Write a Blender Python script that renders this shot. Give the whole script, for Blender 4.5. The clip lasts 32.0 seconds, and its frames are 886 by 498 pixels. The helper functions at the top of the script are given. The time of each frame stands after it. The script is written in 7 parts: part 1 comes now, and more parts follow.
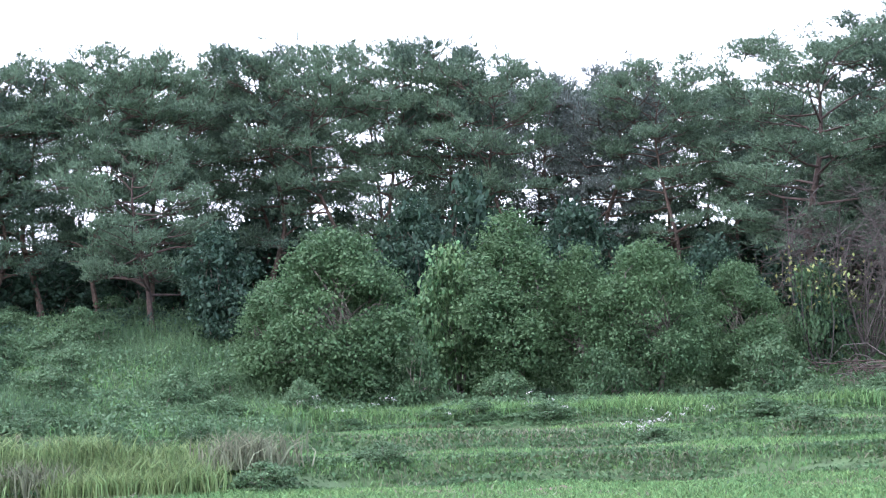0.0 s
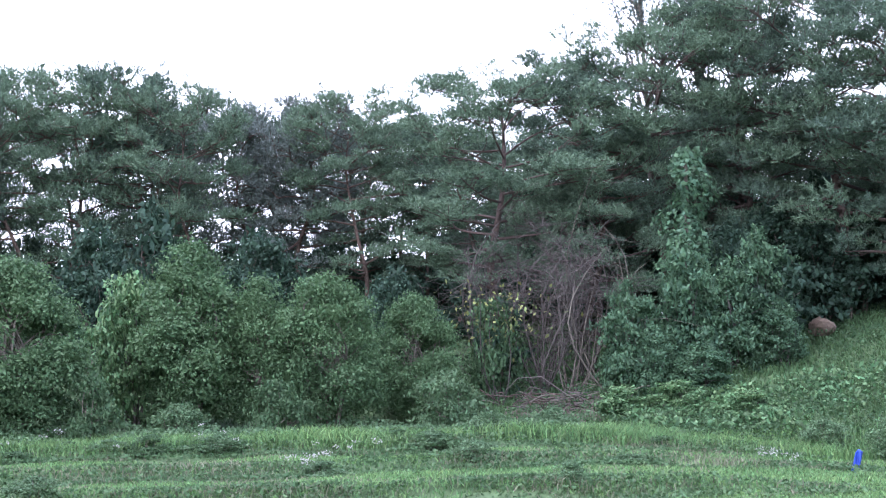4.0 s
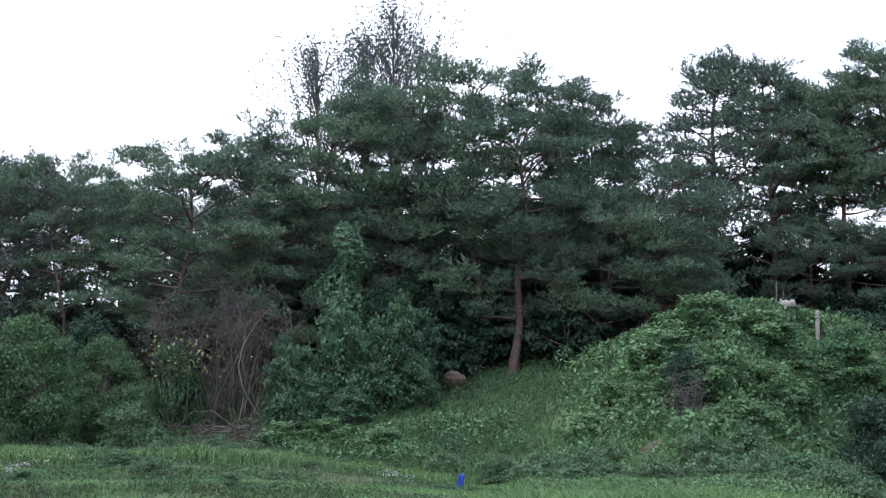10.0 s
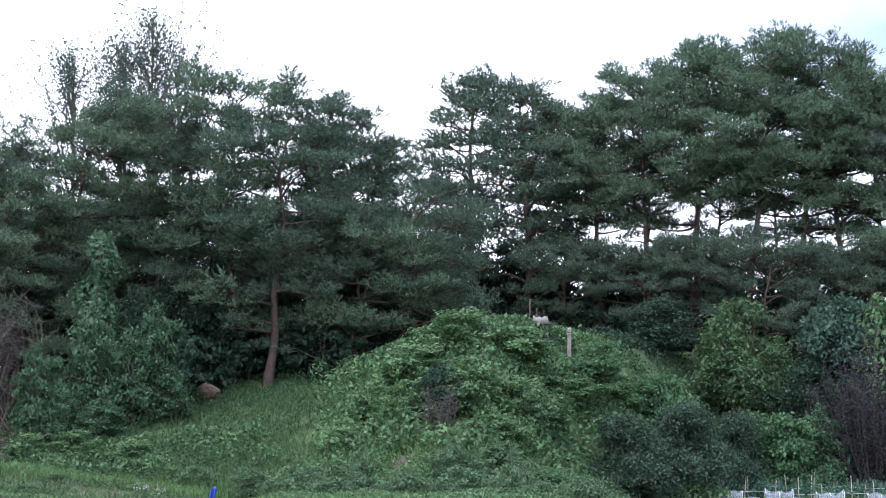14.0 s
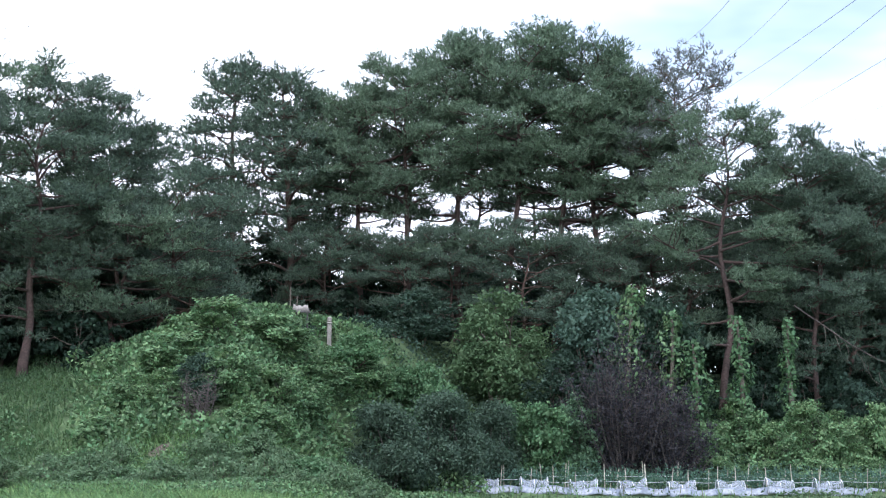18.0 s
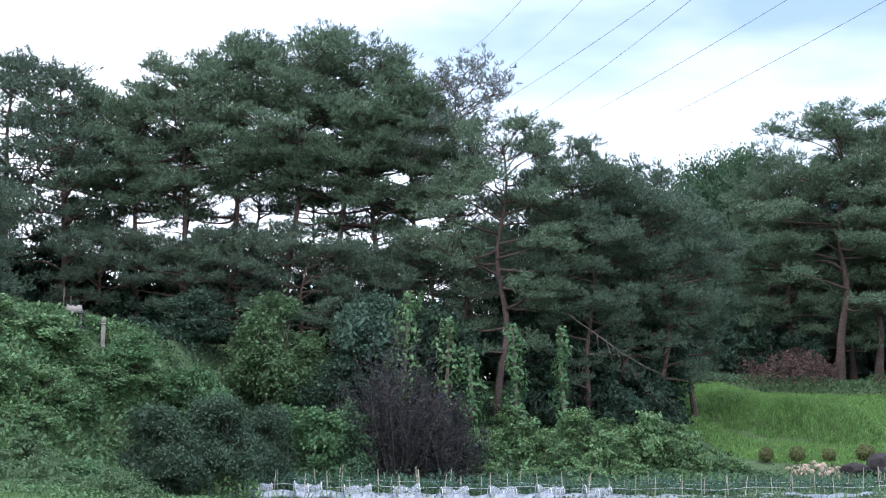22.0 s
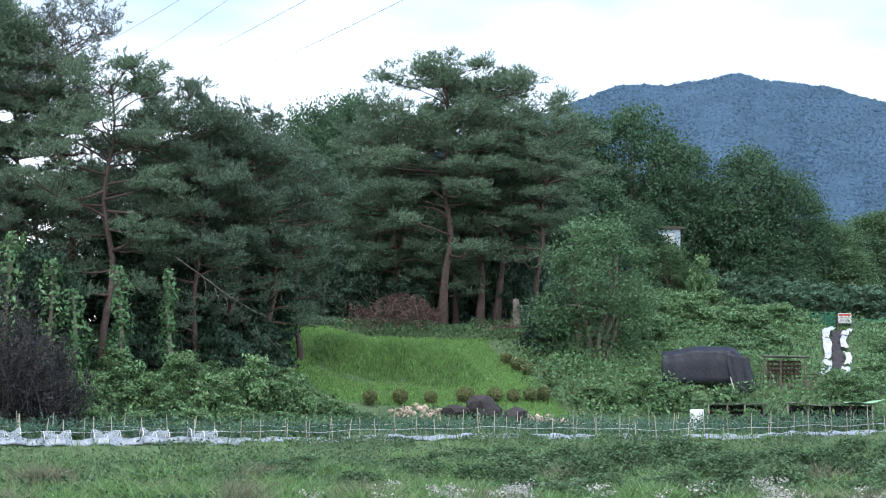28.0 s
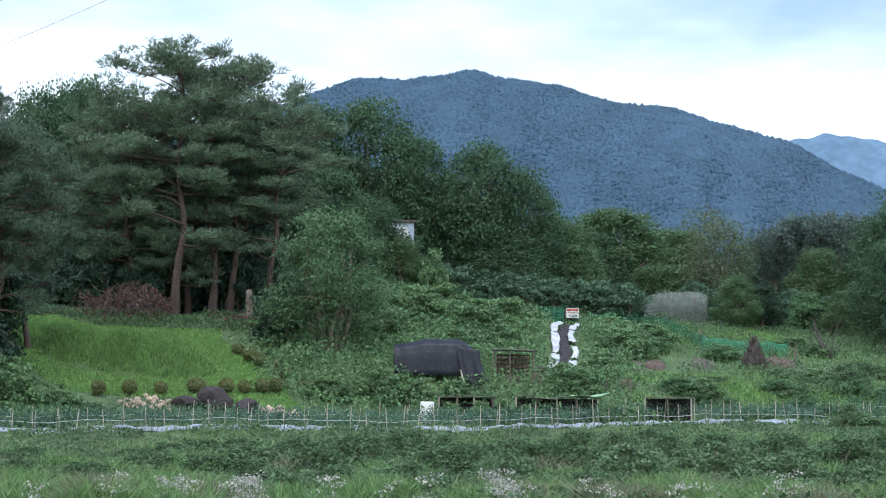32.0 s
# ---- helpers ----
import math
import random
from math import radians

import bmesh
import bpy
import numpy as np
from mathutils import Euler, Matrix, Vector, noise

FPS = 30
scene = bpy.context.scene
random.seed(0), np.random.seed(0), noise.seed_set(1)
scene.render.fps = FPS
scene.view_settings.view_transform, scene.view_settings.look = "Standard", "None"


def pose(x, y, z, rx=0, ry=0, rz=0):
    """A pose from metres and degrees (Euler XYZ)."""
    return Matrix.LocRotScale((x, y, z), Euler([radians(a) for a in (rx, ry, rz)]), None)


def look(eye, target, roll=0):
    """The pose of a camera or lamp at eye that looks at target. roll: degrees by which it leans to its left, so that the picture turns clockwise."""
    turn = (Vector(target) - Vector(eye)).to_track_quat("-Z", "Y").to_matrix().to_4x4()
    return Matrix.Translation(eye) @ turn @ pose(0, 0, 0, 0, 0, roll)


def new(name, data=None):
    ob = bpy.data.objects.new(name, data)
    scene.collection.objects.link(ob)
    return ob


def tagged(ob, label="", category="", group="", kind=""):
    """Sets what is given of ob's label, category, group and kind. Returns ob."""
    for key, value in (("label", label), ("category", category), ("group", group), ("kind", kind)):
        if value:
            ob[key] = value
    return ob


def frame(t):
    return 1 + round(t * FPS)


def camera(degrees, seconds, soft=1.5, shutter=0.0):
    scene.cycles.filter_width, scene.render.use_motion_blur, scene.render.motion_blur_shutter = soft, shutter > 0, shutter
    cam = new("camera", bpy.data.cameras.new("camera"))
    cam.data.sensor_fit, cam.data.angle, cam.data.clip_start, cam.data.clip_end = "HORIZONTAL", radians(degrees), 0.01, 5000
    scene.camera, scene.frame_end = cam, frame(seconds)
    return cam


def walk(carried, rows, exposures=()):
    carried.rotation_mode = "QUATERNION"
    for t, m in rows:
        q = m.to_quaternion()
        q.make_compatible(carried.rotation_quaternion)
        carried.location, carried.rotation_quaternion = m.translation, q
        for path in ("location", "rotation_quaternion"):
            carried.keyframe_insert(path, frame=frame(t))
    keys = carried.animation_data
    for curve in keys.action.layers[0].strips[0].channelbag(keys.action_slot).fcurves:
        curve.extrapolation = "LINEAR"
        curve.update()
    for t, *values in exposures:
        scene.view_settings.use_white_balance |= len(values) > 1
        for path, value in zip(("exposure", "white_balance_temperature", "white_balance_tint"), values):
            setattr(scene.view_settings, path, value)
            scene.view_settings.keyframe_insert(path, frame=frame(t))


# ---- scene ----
FOV = 26.01
cam = camera(FOV, 32.0, soft=1.15)
# seconds, eye x y z, yaw, pitch, roll
PATH = [
    (0.0, 0.02, 12.43, 2.46, -0.11, 3.94, -1.86),
    (0.5, 0.28, 12.43, 2.44, -1.28, 3.88, -2.20),
    (1.0, 0.57, 12.42, 2.45, -2.61, 3.89, -2.60),
    (1.5, 0.79, 12.40, 2.48, -3.65, 4.03, -2.84),
    (2.0, 0.99, 12.39, 2.54, -4.58, 4.32, -2.49),
    (2.5, 1.18, 12.37, 2.58, -5.46, 4.51, -2.14),
    (4.5, 2.01, 12.26, 2.56, -9.31, 4.44, -1.48),
    (5.0, 2.27, 12.21, 2.56, -10.52, 4.42, -1.18),
    (5.5, 2.47, 12.17, 2.62, -11.48, 4.71, -0.82),
    (6.0, 2.42, 11.03, 2.65, -12.39, 5.29, -1.00),
    (6.5, 1.10, 4.79, 2.08, -12.94, 5.60, -1.24),
    (7.0, 0.00, 0.00, 1.60, -13.05, 5.79, -1.31),
    (7.5, 0.00, 0.00, 1.60, -13.53, 5.95, -1.04),
    (8.0, 0.00, 0.00, 1.60, -14.07, 6.04, -0.80),
    (8.5, 0.00, 0.00, 1.60, -14.81, 5.99, -0.61),
    (9.0, 0.00, 0.00, 1.60, -15.65, 5.99, -0.17),
    (9.5, 0.00, 0.00, 1.60, -16.47, 6.02, 0.01),
    (10.0, 0.00, 0.00, 1.60, -17.37, 6.07, 0.20),
    (10.5, 0.00, 0.00, 1.60, -18.19, 6.18, 0.09),
    (11.0, 0.00, 0.00, 1.60, -19.15, 6.31, -0.25),
    (11.5, 0.00, 0.00, 1.60, -19.96, 6.40, -0.53),
    (12.0, 0.00, 0.00, 1.60, -20.73, 6.46, -0.30),
    (12.5, 0.00, 0.00, 1.60, -21.45, 6.51, 0.04),
    (13.0, 0.00, 0.00, 1.60, -22.27, 6.58, 0.39),
    (13.5, 0.00, 0.00, 1.60, -23.72, 6.52, 0.55),
    (14.0, 0.00, 0.00, 1.60, -24.65, 6.52, 0.46),
    (14.5, 0.00, 0.00, 1.60, -25.51, 6.52, 0.09),
    (16.5, 0.00, 0.00, 1.60, -29.03, 6.47, 0.34),
    (17.0, 0.00, 0.00, 1.60, -29.97, 6.37, 0.54),
    (17.5, 0.00, 0.00, 1.60, -30.90, 6.27, 0.35),
    (18.0, 0.00, 0.00, 1.60, -31.82, 6.24, 0.40),
    (18.5, 0.00, 0.00, 1.60, -32.77, 6.15, 0.53),
    (19.0, 0.00, 0.00, 1.60, -33.63, 6.13, 0.49),
    (19.5, 0.00, 0.00, 1.60, -34.46, 6.14, 0.41),
    (20.0, 0.00, 0.00, 1.60, -35.22, 6.19, 0.47),
    (20.5, 0.00, 0.00, 1.60, -36.05, 6.25, 0.43),
    (21.0, 0.00, 0.00, 1.60, -36.92, 6.32, 0.65),
    (21.5, 0.00, 0.00, 1.60, -37.73, 6.41, 0.74),
    (22.0, 0.00, 0.00, 1.60, -38.46, 6.45, 0.87),
    (22.5, 0.00, 0.00, 1.60, -39.11, 6.49, 0.70),
    (23.0, 0.00, 0.00, 1.60, -39.73, 6.52, 0.55),
    (23.5, 0.00, 0.00, 1.60, -40.56, 6.49, 0.55),
    (24.0, 0.00, 0.00, 1.60, -41.77, 6.24, 0.78),
    (24.5, 0.00, 0.00, 1.60, -43.26, 6.02, 0.80),
    (25.0, 0.00, 0.00, 1.60, -44.38, 5.68, 0.47),
    (25.5, 0.00, 0.00, 1.60, -45.34, 5.50, 0.22),
    (27.5, 0.00, 0.00, 1.60, -49.25, 4.89, 0.42),
    (28.0, 0.00, 0.00, 1.60, -50.19, 4.91, 0.57),
    (28.5, 0.00, 0.00, 1.60, -51.18, 4.89, 0.63),
    (29.0, 0.00, 0.00, 1.60, -52.34, 4.88, 0.74),
    (29.5, 0.00, 0.00, 1.60, -53.42, 4.85, 0.80),
    (30.0, 0.00, 0.00, 1.60, -54.41, 4.84, 0.78),
    (30.5, 0.00, 0.00, 1.60, -55.36, 4.83, 1.21),
    (31.0, 0.00, 0.00, 1.60, -56.31, 4.80, 1.43),
    (31.5, 0.00, 0.00, 1.60, -57.22, 4.78, 1.19),
    (32.0, 0.00, 0.00, 1.60, -58.15, 4.76, 0.88),
]


def aim(x, y, z, yaw, pitch, roll):
    a, b = radians(yaw), radians(pitch)
    way = Vector((-math.sin(a) * math.cos(b), math.cos(a) * math.cos(b), math.sin(b)))
    eye = Vector((x, y, z))
    return look(eye, eye + 100 * way, roll)


EXPOSURES = [(0.0, 1.02, 5840, 19.0), (2.5, 1.02, 5780, 20.0), (5.5, 1.05, 5670, 23.7), (6.0, 1.05, 5680, 23.3), (6.5, 0.6, 5690, 23.0), (7.0, 0.25, 5802, 20.9), (7.5, -0.05, 5824, 20.1), (9.0, 0.02, 5890, 17.7), (13.0, 0.24, 5902, 17.7), (19.0, 0.43, 5980, 16.5), (24.0, 0.25, 6038, 14.0), (25.5, 0.35, 6065, 13.0), (28.0, 0.4, 6140, 10.5), (32.0, 0.15, 6140, 9.5)]
# seconds, stops, kelvin, tint
walk(cam, [(row[0], aim(*row[1:])) for row in PATH], EXPOSURES)

# ---- sky and light ----
SUN_AZ, SUN_EL = -150.0, 80.0
world = bpy.data.worlds.new("evening_sky")
scene.world = world
world.use_nodes = True
nt = world.node_tree
nt.nodes.clear()
w_out = nt.nodes.new("ShaderNodeOutputWorld")
sky = nt.nodes.new("ShaderNodeTexSky")
sky.sky_type = "NISHITA"
sky.sun_disc = False
sky.sun_elevation, sky.sun_rotation = radians(SUN_EL), radians(SUN_AZ)
sky.air_density, sky.dust_density, sky.ozone_density = 1.0, 0.6, 1.0
bg_sky = nt.nodes.new("ShaderNodeBackground")
bg_sky.inputs["Strength"].default_value = 0.165
nt.links.new(sky.outputs[0], bg_sky.inputs["Color"])
bg_cloud = nt.nodes.new("ShaderNodeBackground")
bg_cloud.inputs["Color"].default_value = (0.93, 0.965, 1.0, 1)
bg_cloud.inputs["Strength"].default_value = 1.95
tc = nt.nodes.new("ShaderNodeTexCoord")
mp = nt.nodes.new("ShaderNodeMapping")
mp.inputs["Scale"].default_value = (1.0, 1.0, 3.2)
nz = nt.nodes.new("ShaderNodeTexNoise")
nz.inputs["Scale"].default_value = 2.3
nz.inputs["Detail"].default_value = 5
nz.inputs["Roughness"].default_value = 0.55
sep = nt.nodes.new("ShaderNodeSeparateXYZ")
# cloud cover thins towards the open valley on the east side and higher up
ma = nt.nodes.new("ShaderNodeMath"); ma.operation = "MULTIPLY_ADD"
ma.inputs[1].default_value, ma.inputs[2].default_value = -0.62, 0.62
mz = nt.nodes.new("ShaderNodeMath"); mz.operation = "MULTIPLY_ADD"
mz.inputs[1].default_value = -1.1
mb = nt.nodes.new("ShaderNodeMath"); mb.operation = "ADD"
rp = nt.nodes.new("ShaderNodeValToRGB")
rp.color_ramp.elements[0].position, rp.color_ramp.elements[1].position = 0.22, 0.66
rp.color_ramp.elements[0].color = (0.06, 0.06, 0.06, 1)
mixs = nt.nodes.new("ShaderNodeMixShader")
L = nt.links.new
L(tc.outputs["Generated"], mp.inputs[0]); L(mp.outputs[0], nz.inputs["Vector"]); L(tc.outputs["Generated"], sep.inputs[0])
L(sep.outputs["X"], ma.inputs[0]); L(sep.outputs["Z"], mz.inputs[0]); L(ma.outputs[0], mz.inputs[2])
L(mz.outputs[0], mb.inputs[0]); L(nz.outputs["Fac"], mb.inputs[1]); L(mb.outputs[0], rp.inputs[0])
L(rp.outputs[0], mixs.inputs[0]); L(bg_sky.outputs[0], mixs.inputs[1]); L(bg_cloud.outputs[0], mixs.inputs[2])
L(mixs.outputs[0], w_out.inputs["Surface"])

sun_data = bpy.data.lights.new("sun", "SUN")
sun_data.energy, sun_data.angle, sun_data.color = 2.1, radians(30), (1.0, 0.975, 0.94)
sun = new("sun", sun_data)
sun.matrix_world = look((300 * math.sin(radians(SUN_AZ)), 300 * math.cos(radians(SUN_AZ)), 300 * math.tan(radians(SUN_EL))), (0, 0, 0))


# ---- materials ----
def material(name, colour, rough=0.8, vary=0.25, scale=3.0, fine=30.0, second=None, bump=0.3, metal=0.0, island=0.0, through_light=0.0, spread=0.5, by_object=0.0):
    """A surface with two scales of variation; island: how far the single leaves differ; through_light: share of light that passes the leaf."""
    m = bpy.data.materials.new(name)
    m.use_nodes = True
    t = m.node_tree
    n, k = t.nodes, t.links.new
    b = n["Principled BSDF"]
    b.inputs["Roughness"].default_value = rough
    b.inputs["Metallic"].default_value = metal
    co = n.new("ShaderNodeTexCoord")
    big = n.new("ShaderNodeTexNoise")
    big.inputs["Scale"].default_value = scale
    big.inputs["Detail"].default_value = 3
    small = n.new("ShaderNodeTexNoise")
    small.inputs["Scale"].default_value = fine
    small.inputs["Detail"].default_value = 4
    k(co.outputs["Object"], big.inputs["Vector"])
    k(co.outputs["Object"], small.inputs["Vector"])
    other = second or [c * 0.55 for c in colour]
    mix = n.new("ShaderNodeMix")
    mix.data_type = "RGBA"
    mix.inputs["A"].default_value = (*colour, 1)
    mix.inputs["B"].default_value = (*other, 1)
    ramp = n.new("ShaderNodeMapRange")
    ramp.inputs["From Min"].default_value, ramp.inputs["From Max"].default_value = 0.5 - spread * 0.4, 0.5 + spread * 0.4
    k(big.outputs["Fac"], ramp.inputs["Value"])
    k(ramp.outputs[0], mix.inputs["Factor"])
    hsv = n.new("ShaderNodeHueSaturation")
    k(mix.outputs["Result"], hsv.inputs["Color"])
    val = n.new("ShaderNodeMapRange")
    val.inputs["To Min"].default_value, val.inputs["To Max"].default_value = 1 - vary, 1 + vary
    val.inputs["From Min"].default_value, val.inputs["From Max"].default_value = 0.3, 0.7
    k(small.outputs["Fac"], val.inputs["Value"])
    last = val.outputs[0]
    if island or by_object:
        src = n.new("ShaderNodeNewGeometry").outputs["Random Per Island"] if island else n.new("ShaderNodeObjectInfo").outputs["Random"]
        amount = island or by_object
        r2 = n.new("ShaderNodeMapRange")
        r2.inputs["To Min"].default_value, r2.inputs["To Max"].default_value = 1 - amount, 1 + amount
        k(src, r2.inputs["Value"])
        mu = n.new("ShaderNodeMath"); mu.operation = "MULTIPLY"
        k(last, mu.inputs[0]); k(r2.outputs[0], mu.inputs[1])
        last = mu.outputs[0]
        r3 = n.new("ShaderNodeMapRange")
        r3.inputs["To Min"].default_value, r3.inputs["To Max"].default_value = 0.5 - 0.05 * amount, 0.5 + 0.05 * amount
        fr = n.new("ShaderNodeMath"); fr.operation = "FRACT"
        m7 = n.new("ShaderNodeMath"); m7.operation = "MULTIPLY"; m7.inputs[1].default_value = 7.3
        k(src, m7.inputs[0]); k(m7.outputs[0], fr.inputs[0]); k(fr.outputs[0], r3.inputs["Value"])
        k(r3.outputs[0], hsv.inputs["Hue"])
    k(last, hsv.inputs["Value"])
    k(hsv.outputs[0], b.inputs["Base Color"])
    if bump:
        bp = n.new("ShaderNodeBump")
        bp.inputs["Strength"].default_value = bump
        bp.inputs["Distance"].default_value = 0.05
        k(small.outputs["Fac"], bp.inputs["Height"])
        k(bp.outputs[0], b.inputs["Normal"])
    if through_light:
        tr = n.new("ShaderNodeBsdfTranslucent")
        k(hsv.outputs[0], tr.inputs["Color"])
        ms = n.new("ShaderNodeMixShader")
        ms.inputs[0].default_value = through_light
        k(b.outputs[0], ms.inputs[1]); k(tr.outputs[0], ms.inputs[2])
        k(ms.outputs[0], n["Material Output"].inputs["Surface"])
    return m


def leaf(name, colour, second=None, rough=0.55, island=0.4, dull=0.13, thin=0.3):
    """A leaf surface; dull draws the colour towards grey."""
    def soften(c):
        g = 0.3 * c[0] + 0.6 * c[1] + 0.1 * c[2]
        v = [k + (g - k) * dull for k in c]
        return v[0], v[1], v[2] * 1.08
    colour = soften(colour)
    second = soften(second) if second else None
    m = material(name, colour, rough, 0.12, 0.35, 1.5, second or [colour[0] * 0.75, colour[1] * 0.72, colour[2] * 0.8], 0, 0, island, thin, 0.8)
    m.node_tree.nodes["Principled BSDF"].inputs["Specular IOR Level"].default_value = 0.18
    return m


NEEDLE = leaf("pine_needles", (0.148, 0.232, 0.124), (0.1, 0.165, 0.096), 0.6, 0.5, thin=0.12)
NEEDLE_DARK = leaf("dark_pine_needles", (0.114, 0.178, 0.108), (0.083, 0.136, 0.09), 0.6, 0.5, thin=0.12)
NEEDLE_GREY = leaf("dull_pine_needles", (0.175, 0.205, 0.168), (0.13, 0.165, 0.138), 0.6, 0.5, thin=0.12)
LEAF_MID = leaf("broad_leaves", (0.112, 0.203, 0.074), (0.072, 0.144, 0.057), 0.55, 0.3)
LEAF_OAK = leaf("oak_leaves", (0.076, 0.155, 0.066), (0.05, 0.112, 0.053), 0.55, 0.25)
LEAF_BRIGHT = leaf("bright_leaves", (0.115, 0.24, 0.085), (0.075, 0.17, 0.07))
# leaf green darkened so that the colour itself holds the wood's shade
LEAF_SHADED = leaf("shaded_leaves", (0.05, 0.098, 0.056), (0.033, 0.072, 0.044))
LEAF_BLUE = leaf("blue_green_leaves", (0.085, 0.16, 0.1), (0.055, 0.115, 0.076))
LEAF_POPLAR = leaf("poplar_leaves", (0.13, 0.19, 0.15), (0.1, 0.15, 0.12))
LEAF_KUDZU = leaf("kudzu_leaves", (0.158, 0.286, 0.1), (0.086, 0.176, 0.072), 0.5, 0.55)
LEAF_PURPLE = leaf("purple_leaves", (0.052, 0.051, 0.058), (0.036, 0.037, 0.042), 0.5, 0.6)
LEAF_GREYGREEN = leaf("grey_green_leaves", (0.075, 0.132, 0.074), (0.05, 0.096, 0.056), 0.5, 0.35)
LEAF_FIELD = leaf("field_weed_leaves", (0.09, 0.166, 0.064), (0.061, 0.123, 0.051), 0.55, 0.35)
LEAF_VINE = leaf("vine_leaves", (0.102, 0.2, 0.09), (0.062, 0.138, 0.07), 0.5, 0.5)
LEAF_YELLOW = leaf("yellowing_leaves", (0.3, 0.3, 0.07), (0.13, 0.2, 0.07), 0.55, 0.6)
LEAF_BROWN = leaf("withered_leaves", (0.17, 0.1, 0.08), (0.12, 0.075, 0.065))
LEAF_ORCHARD = leaf("orchard_leaves", (0.105, 0.2, 0.11), (0.075, 0.15, 0.09))
WEED = leaf("weed_leaves", (0.132, 0.226, 0.093), (0.086, 0.16, 0.072))
GRASS = leaf("grass_blades", (0.19, 0.335, 0.095), (0.12, 0.24, 0.08), 0.6, 0.45)
GRASS_LAWN = leaf("lawn_blades", (0.205, 0.385, 0.08), (0.155, 0.32, 0.07), 0.6, 0.3)
GRASS_DRY = leaf("dry_blades", (0.26, 0.25, 0.154), (0.16, 0.2, 0.102), 0.7, 0.4)
PETAL = leaf("white_blossom", (0.56, 0.55, 0.48), (0.44, 0.43, 0.36), 0.7, 0.2)
PEPPER = leaf("pepper_leaves", (0.1, 0.2, 0.125), (0.07, 0.155, 0.1))
BARK = material("pine_bark", (0.13, 0.085, 0.065), 0.9, 0.35, 1.2, 9, (0.085, 0.06, 0.052), 0.8)
BARK_RED = material("red_pine_bark", (0.11, 0.074, 0.064), 0.9, 0.4, 1.0, 9, (0.07, 0.05, 0.045), 0.8)
BARK_GREY = material("grey_bark", (0.2, 0.17, 0.14), 0.9, 0.3, 1.5, 12, (0.11, 0.095, 0.08), 0.7)
TWIG = material("dry_twigs", (0.115, 0.098, 0.09), 0.9, 0.3, 1.0, 12, (0.08, 0.068, 0.063), 0.3)
GROUND = material("meadow_soil", (0.085, 0.14, 0.055), 0.95, 0.35, 0.12, 2.5, (0.06, 0.1, 0.042), 0.6)
SOIL = material("bare_soil", (0.21, 0.155, 0.12), 0.95, 0.3, 1.2, 9, (0.13, 0.095, 0.075), 0.8)
SOIL_DARK = material("dark_soil", (0.13, 0.095, 0.082), 0.95, 0.3, 2.2, 12, (0.085, 0.065, 0.055), 0.8)
FILM = material("plastic_mulch_film", (0.3, 0.34, 0.4), 0.35, 0.3, 1.1, 8, (0.2, 0.235, 0.28), 0.5)
WOOD_PALE = material("pale_stake_wood", (0.5, 0.46, 0.38), 0.8, 0.25, 2, 25, (0.38, 0.34, 0.28), 0.3, by_object=0.25)
WOOD_GREY = material("weathered_board", (0.2, 0.16, 0.13), 0.85, 0.3, 2, 25, (0.12, 0.1, 0.085), 0.5, by_object=0.3)
TARP = material("black_tarpaulin", (0.012, 0.014, 0.023), 0.5, 0.3, 0.8, 6, (0.018, 0.02, 0.03), 0.5)
TARP_SOIL = material("dark_heap_cover", (0.05, 0.042, 0.045), 0.7, 0.3, 1.5, 8, (0.035, 0.03, 0.032), 0.6)
STONE = material("pale_rubble", (0.5, 0.4, 0.31), 0.9, 0.25, 2, 12, (0.36, 0.29, 0.23), 0.5, by_object=0.3)
STONE_GREY = material("granite", (0.36, 0.33, 0.3), 0.85, 0.25, 3, 40, (0.27, 0.25, 0.23), 0.4)
WHITE = material("white_sheet", (0.78, 0.79, 0.8), 0.6, 0.1, 2, 10, (0.68, 0.69, 0.7), 0.3)
SHEET_WORN = material("weathered_white_sheet", (0.62, 0.64, 0.67), 0.6, 0.4, 1.2, 7, (0.36, 0.39, 0.44), 0.4)
RED = material("red_print", (0.5, 0.08, 0.06), 0.6, 0.1, 2, 10, (0.42, 0.07, 0.05), 0.0)
NET_GREEN = material("green_netting", (0.05, 0.2, 0.12), 0.7, 0.25, 1.5, 12, (0.04, 0.15, 0.1), 0.2)
BLUE = material("blue_sheet", (0.03, 0.08, 0.5), 0.5, 0.15, 3, 12, (0.03, 0.06, 0.35), 0.2)
ROOF = material("old_roof_sheet", (0.16, 0.15, 0.15), 0.7, 0.3, 1.5, 10, (0.09, 0.085, 0.085), 0.4)
CONCRETE = material("pale_concrete", (0.36, 0.335, 0.3), 0.9, 0.2, 1.2, 14, (0.28, 0.26, 0.235), 0.3)
# blue air haze is mixed into both forest colours; translucency flattens the near one
FOREST_HAZED = material("hazed_far_forest", (0.1, 0.182, 0.274), 1.0, 0.12, 0.006, 0.03, (0.085, 0.16, 0.246), 0.0, island=0.14, through_light=0.45)
FOREST_FAR_HAZED = material("hazed_farther_forest", (0.11, 0.185, 0.28), 1.0, 0.2, 0.01, 0.05, (0.09, 0.16, 0.25), 0.0)
WIRE = material("overhead_wire", (0.22, 0.22, 0.24), 0.6, 0.1, 1, 5, (0.18, 0.18, 0.2), 0.0)
HOUSE = material("pale_blue_wall", (0.5, 0.58, 0.68), 0.7, 0.12, 1, 8, (0.4, 0.48, 0.58), 0.2)


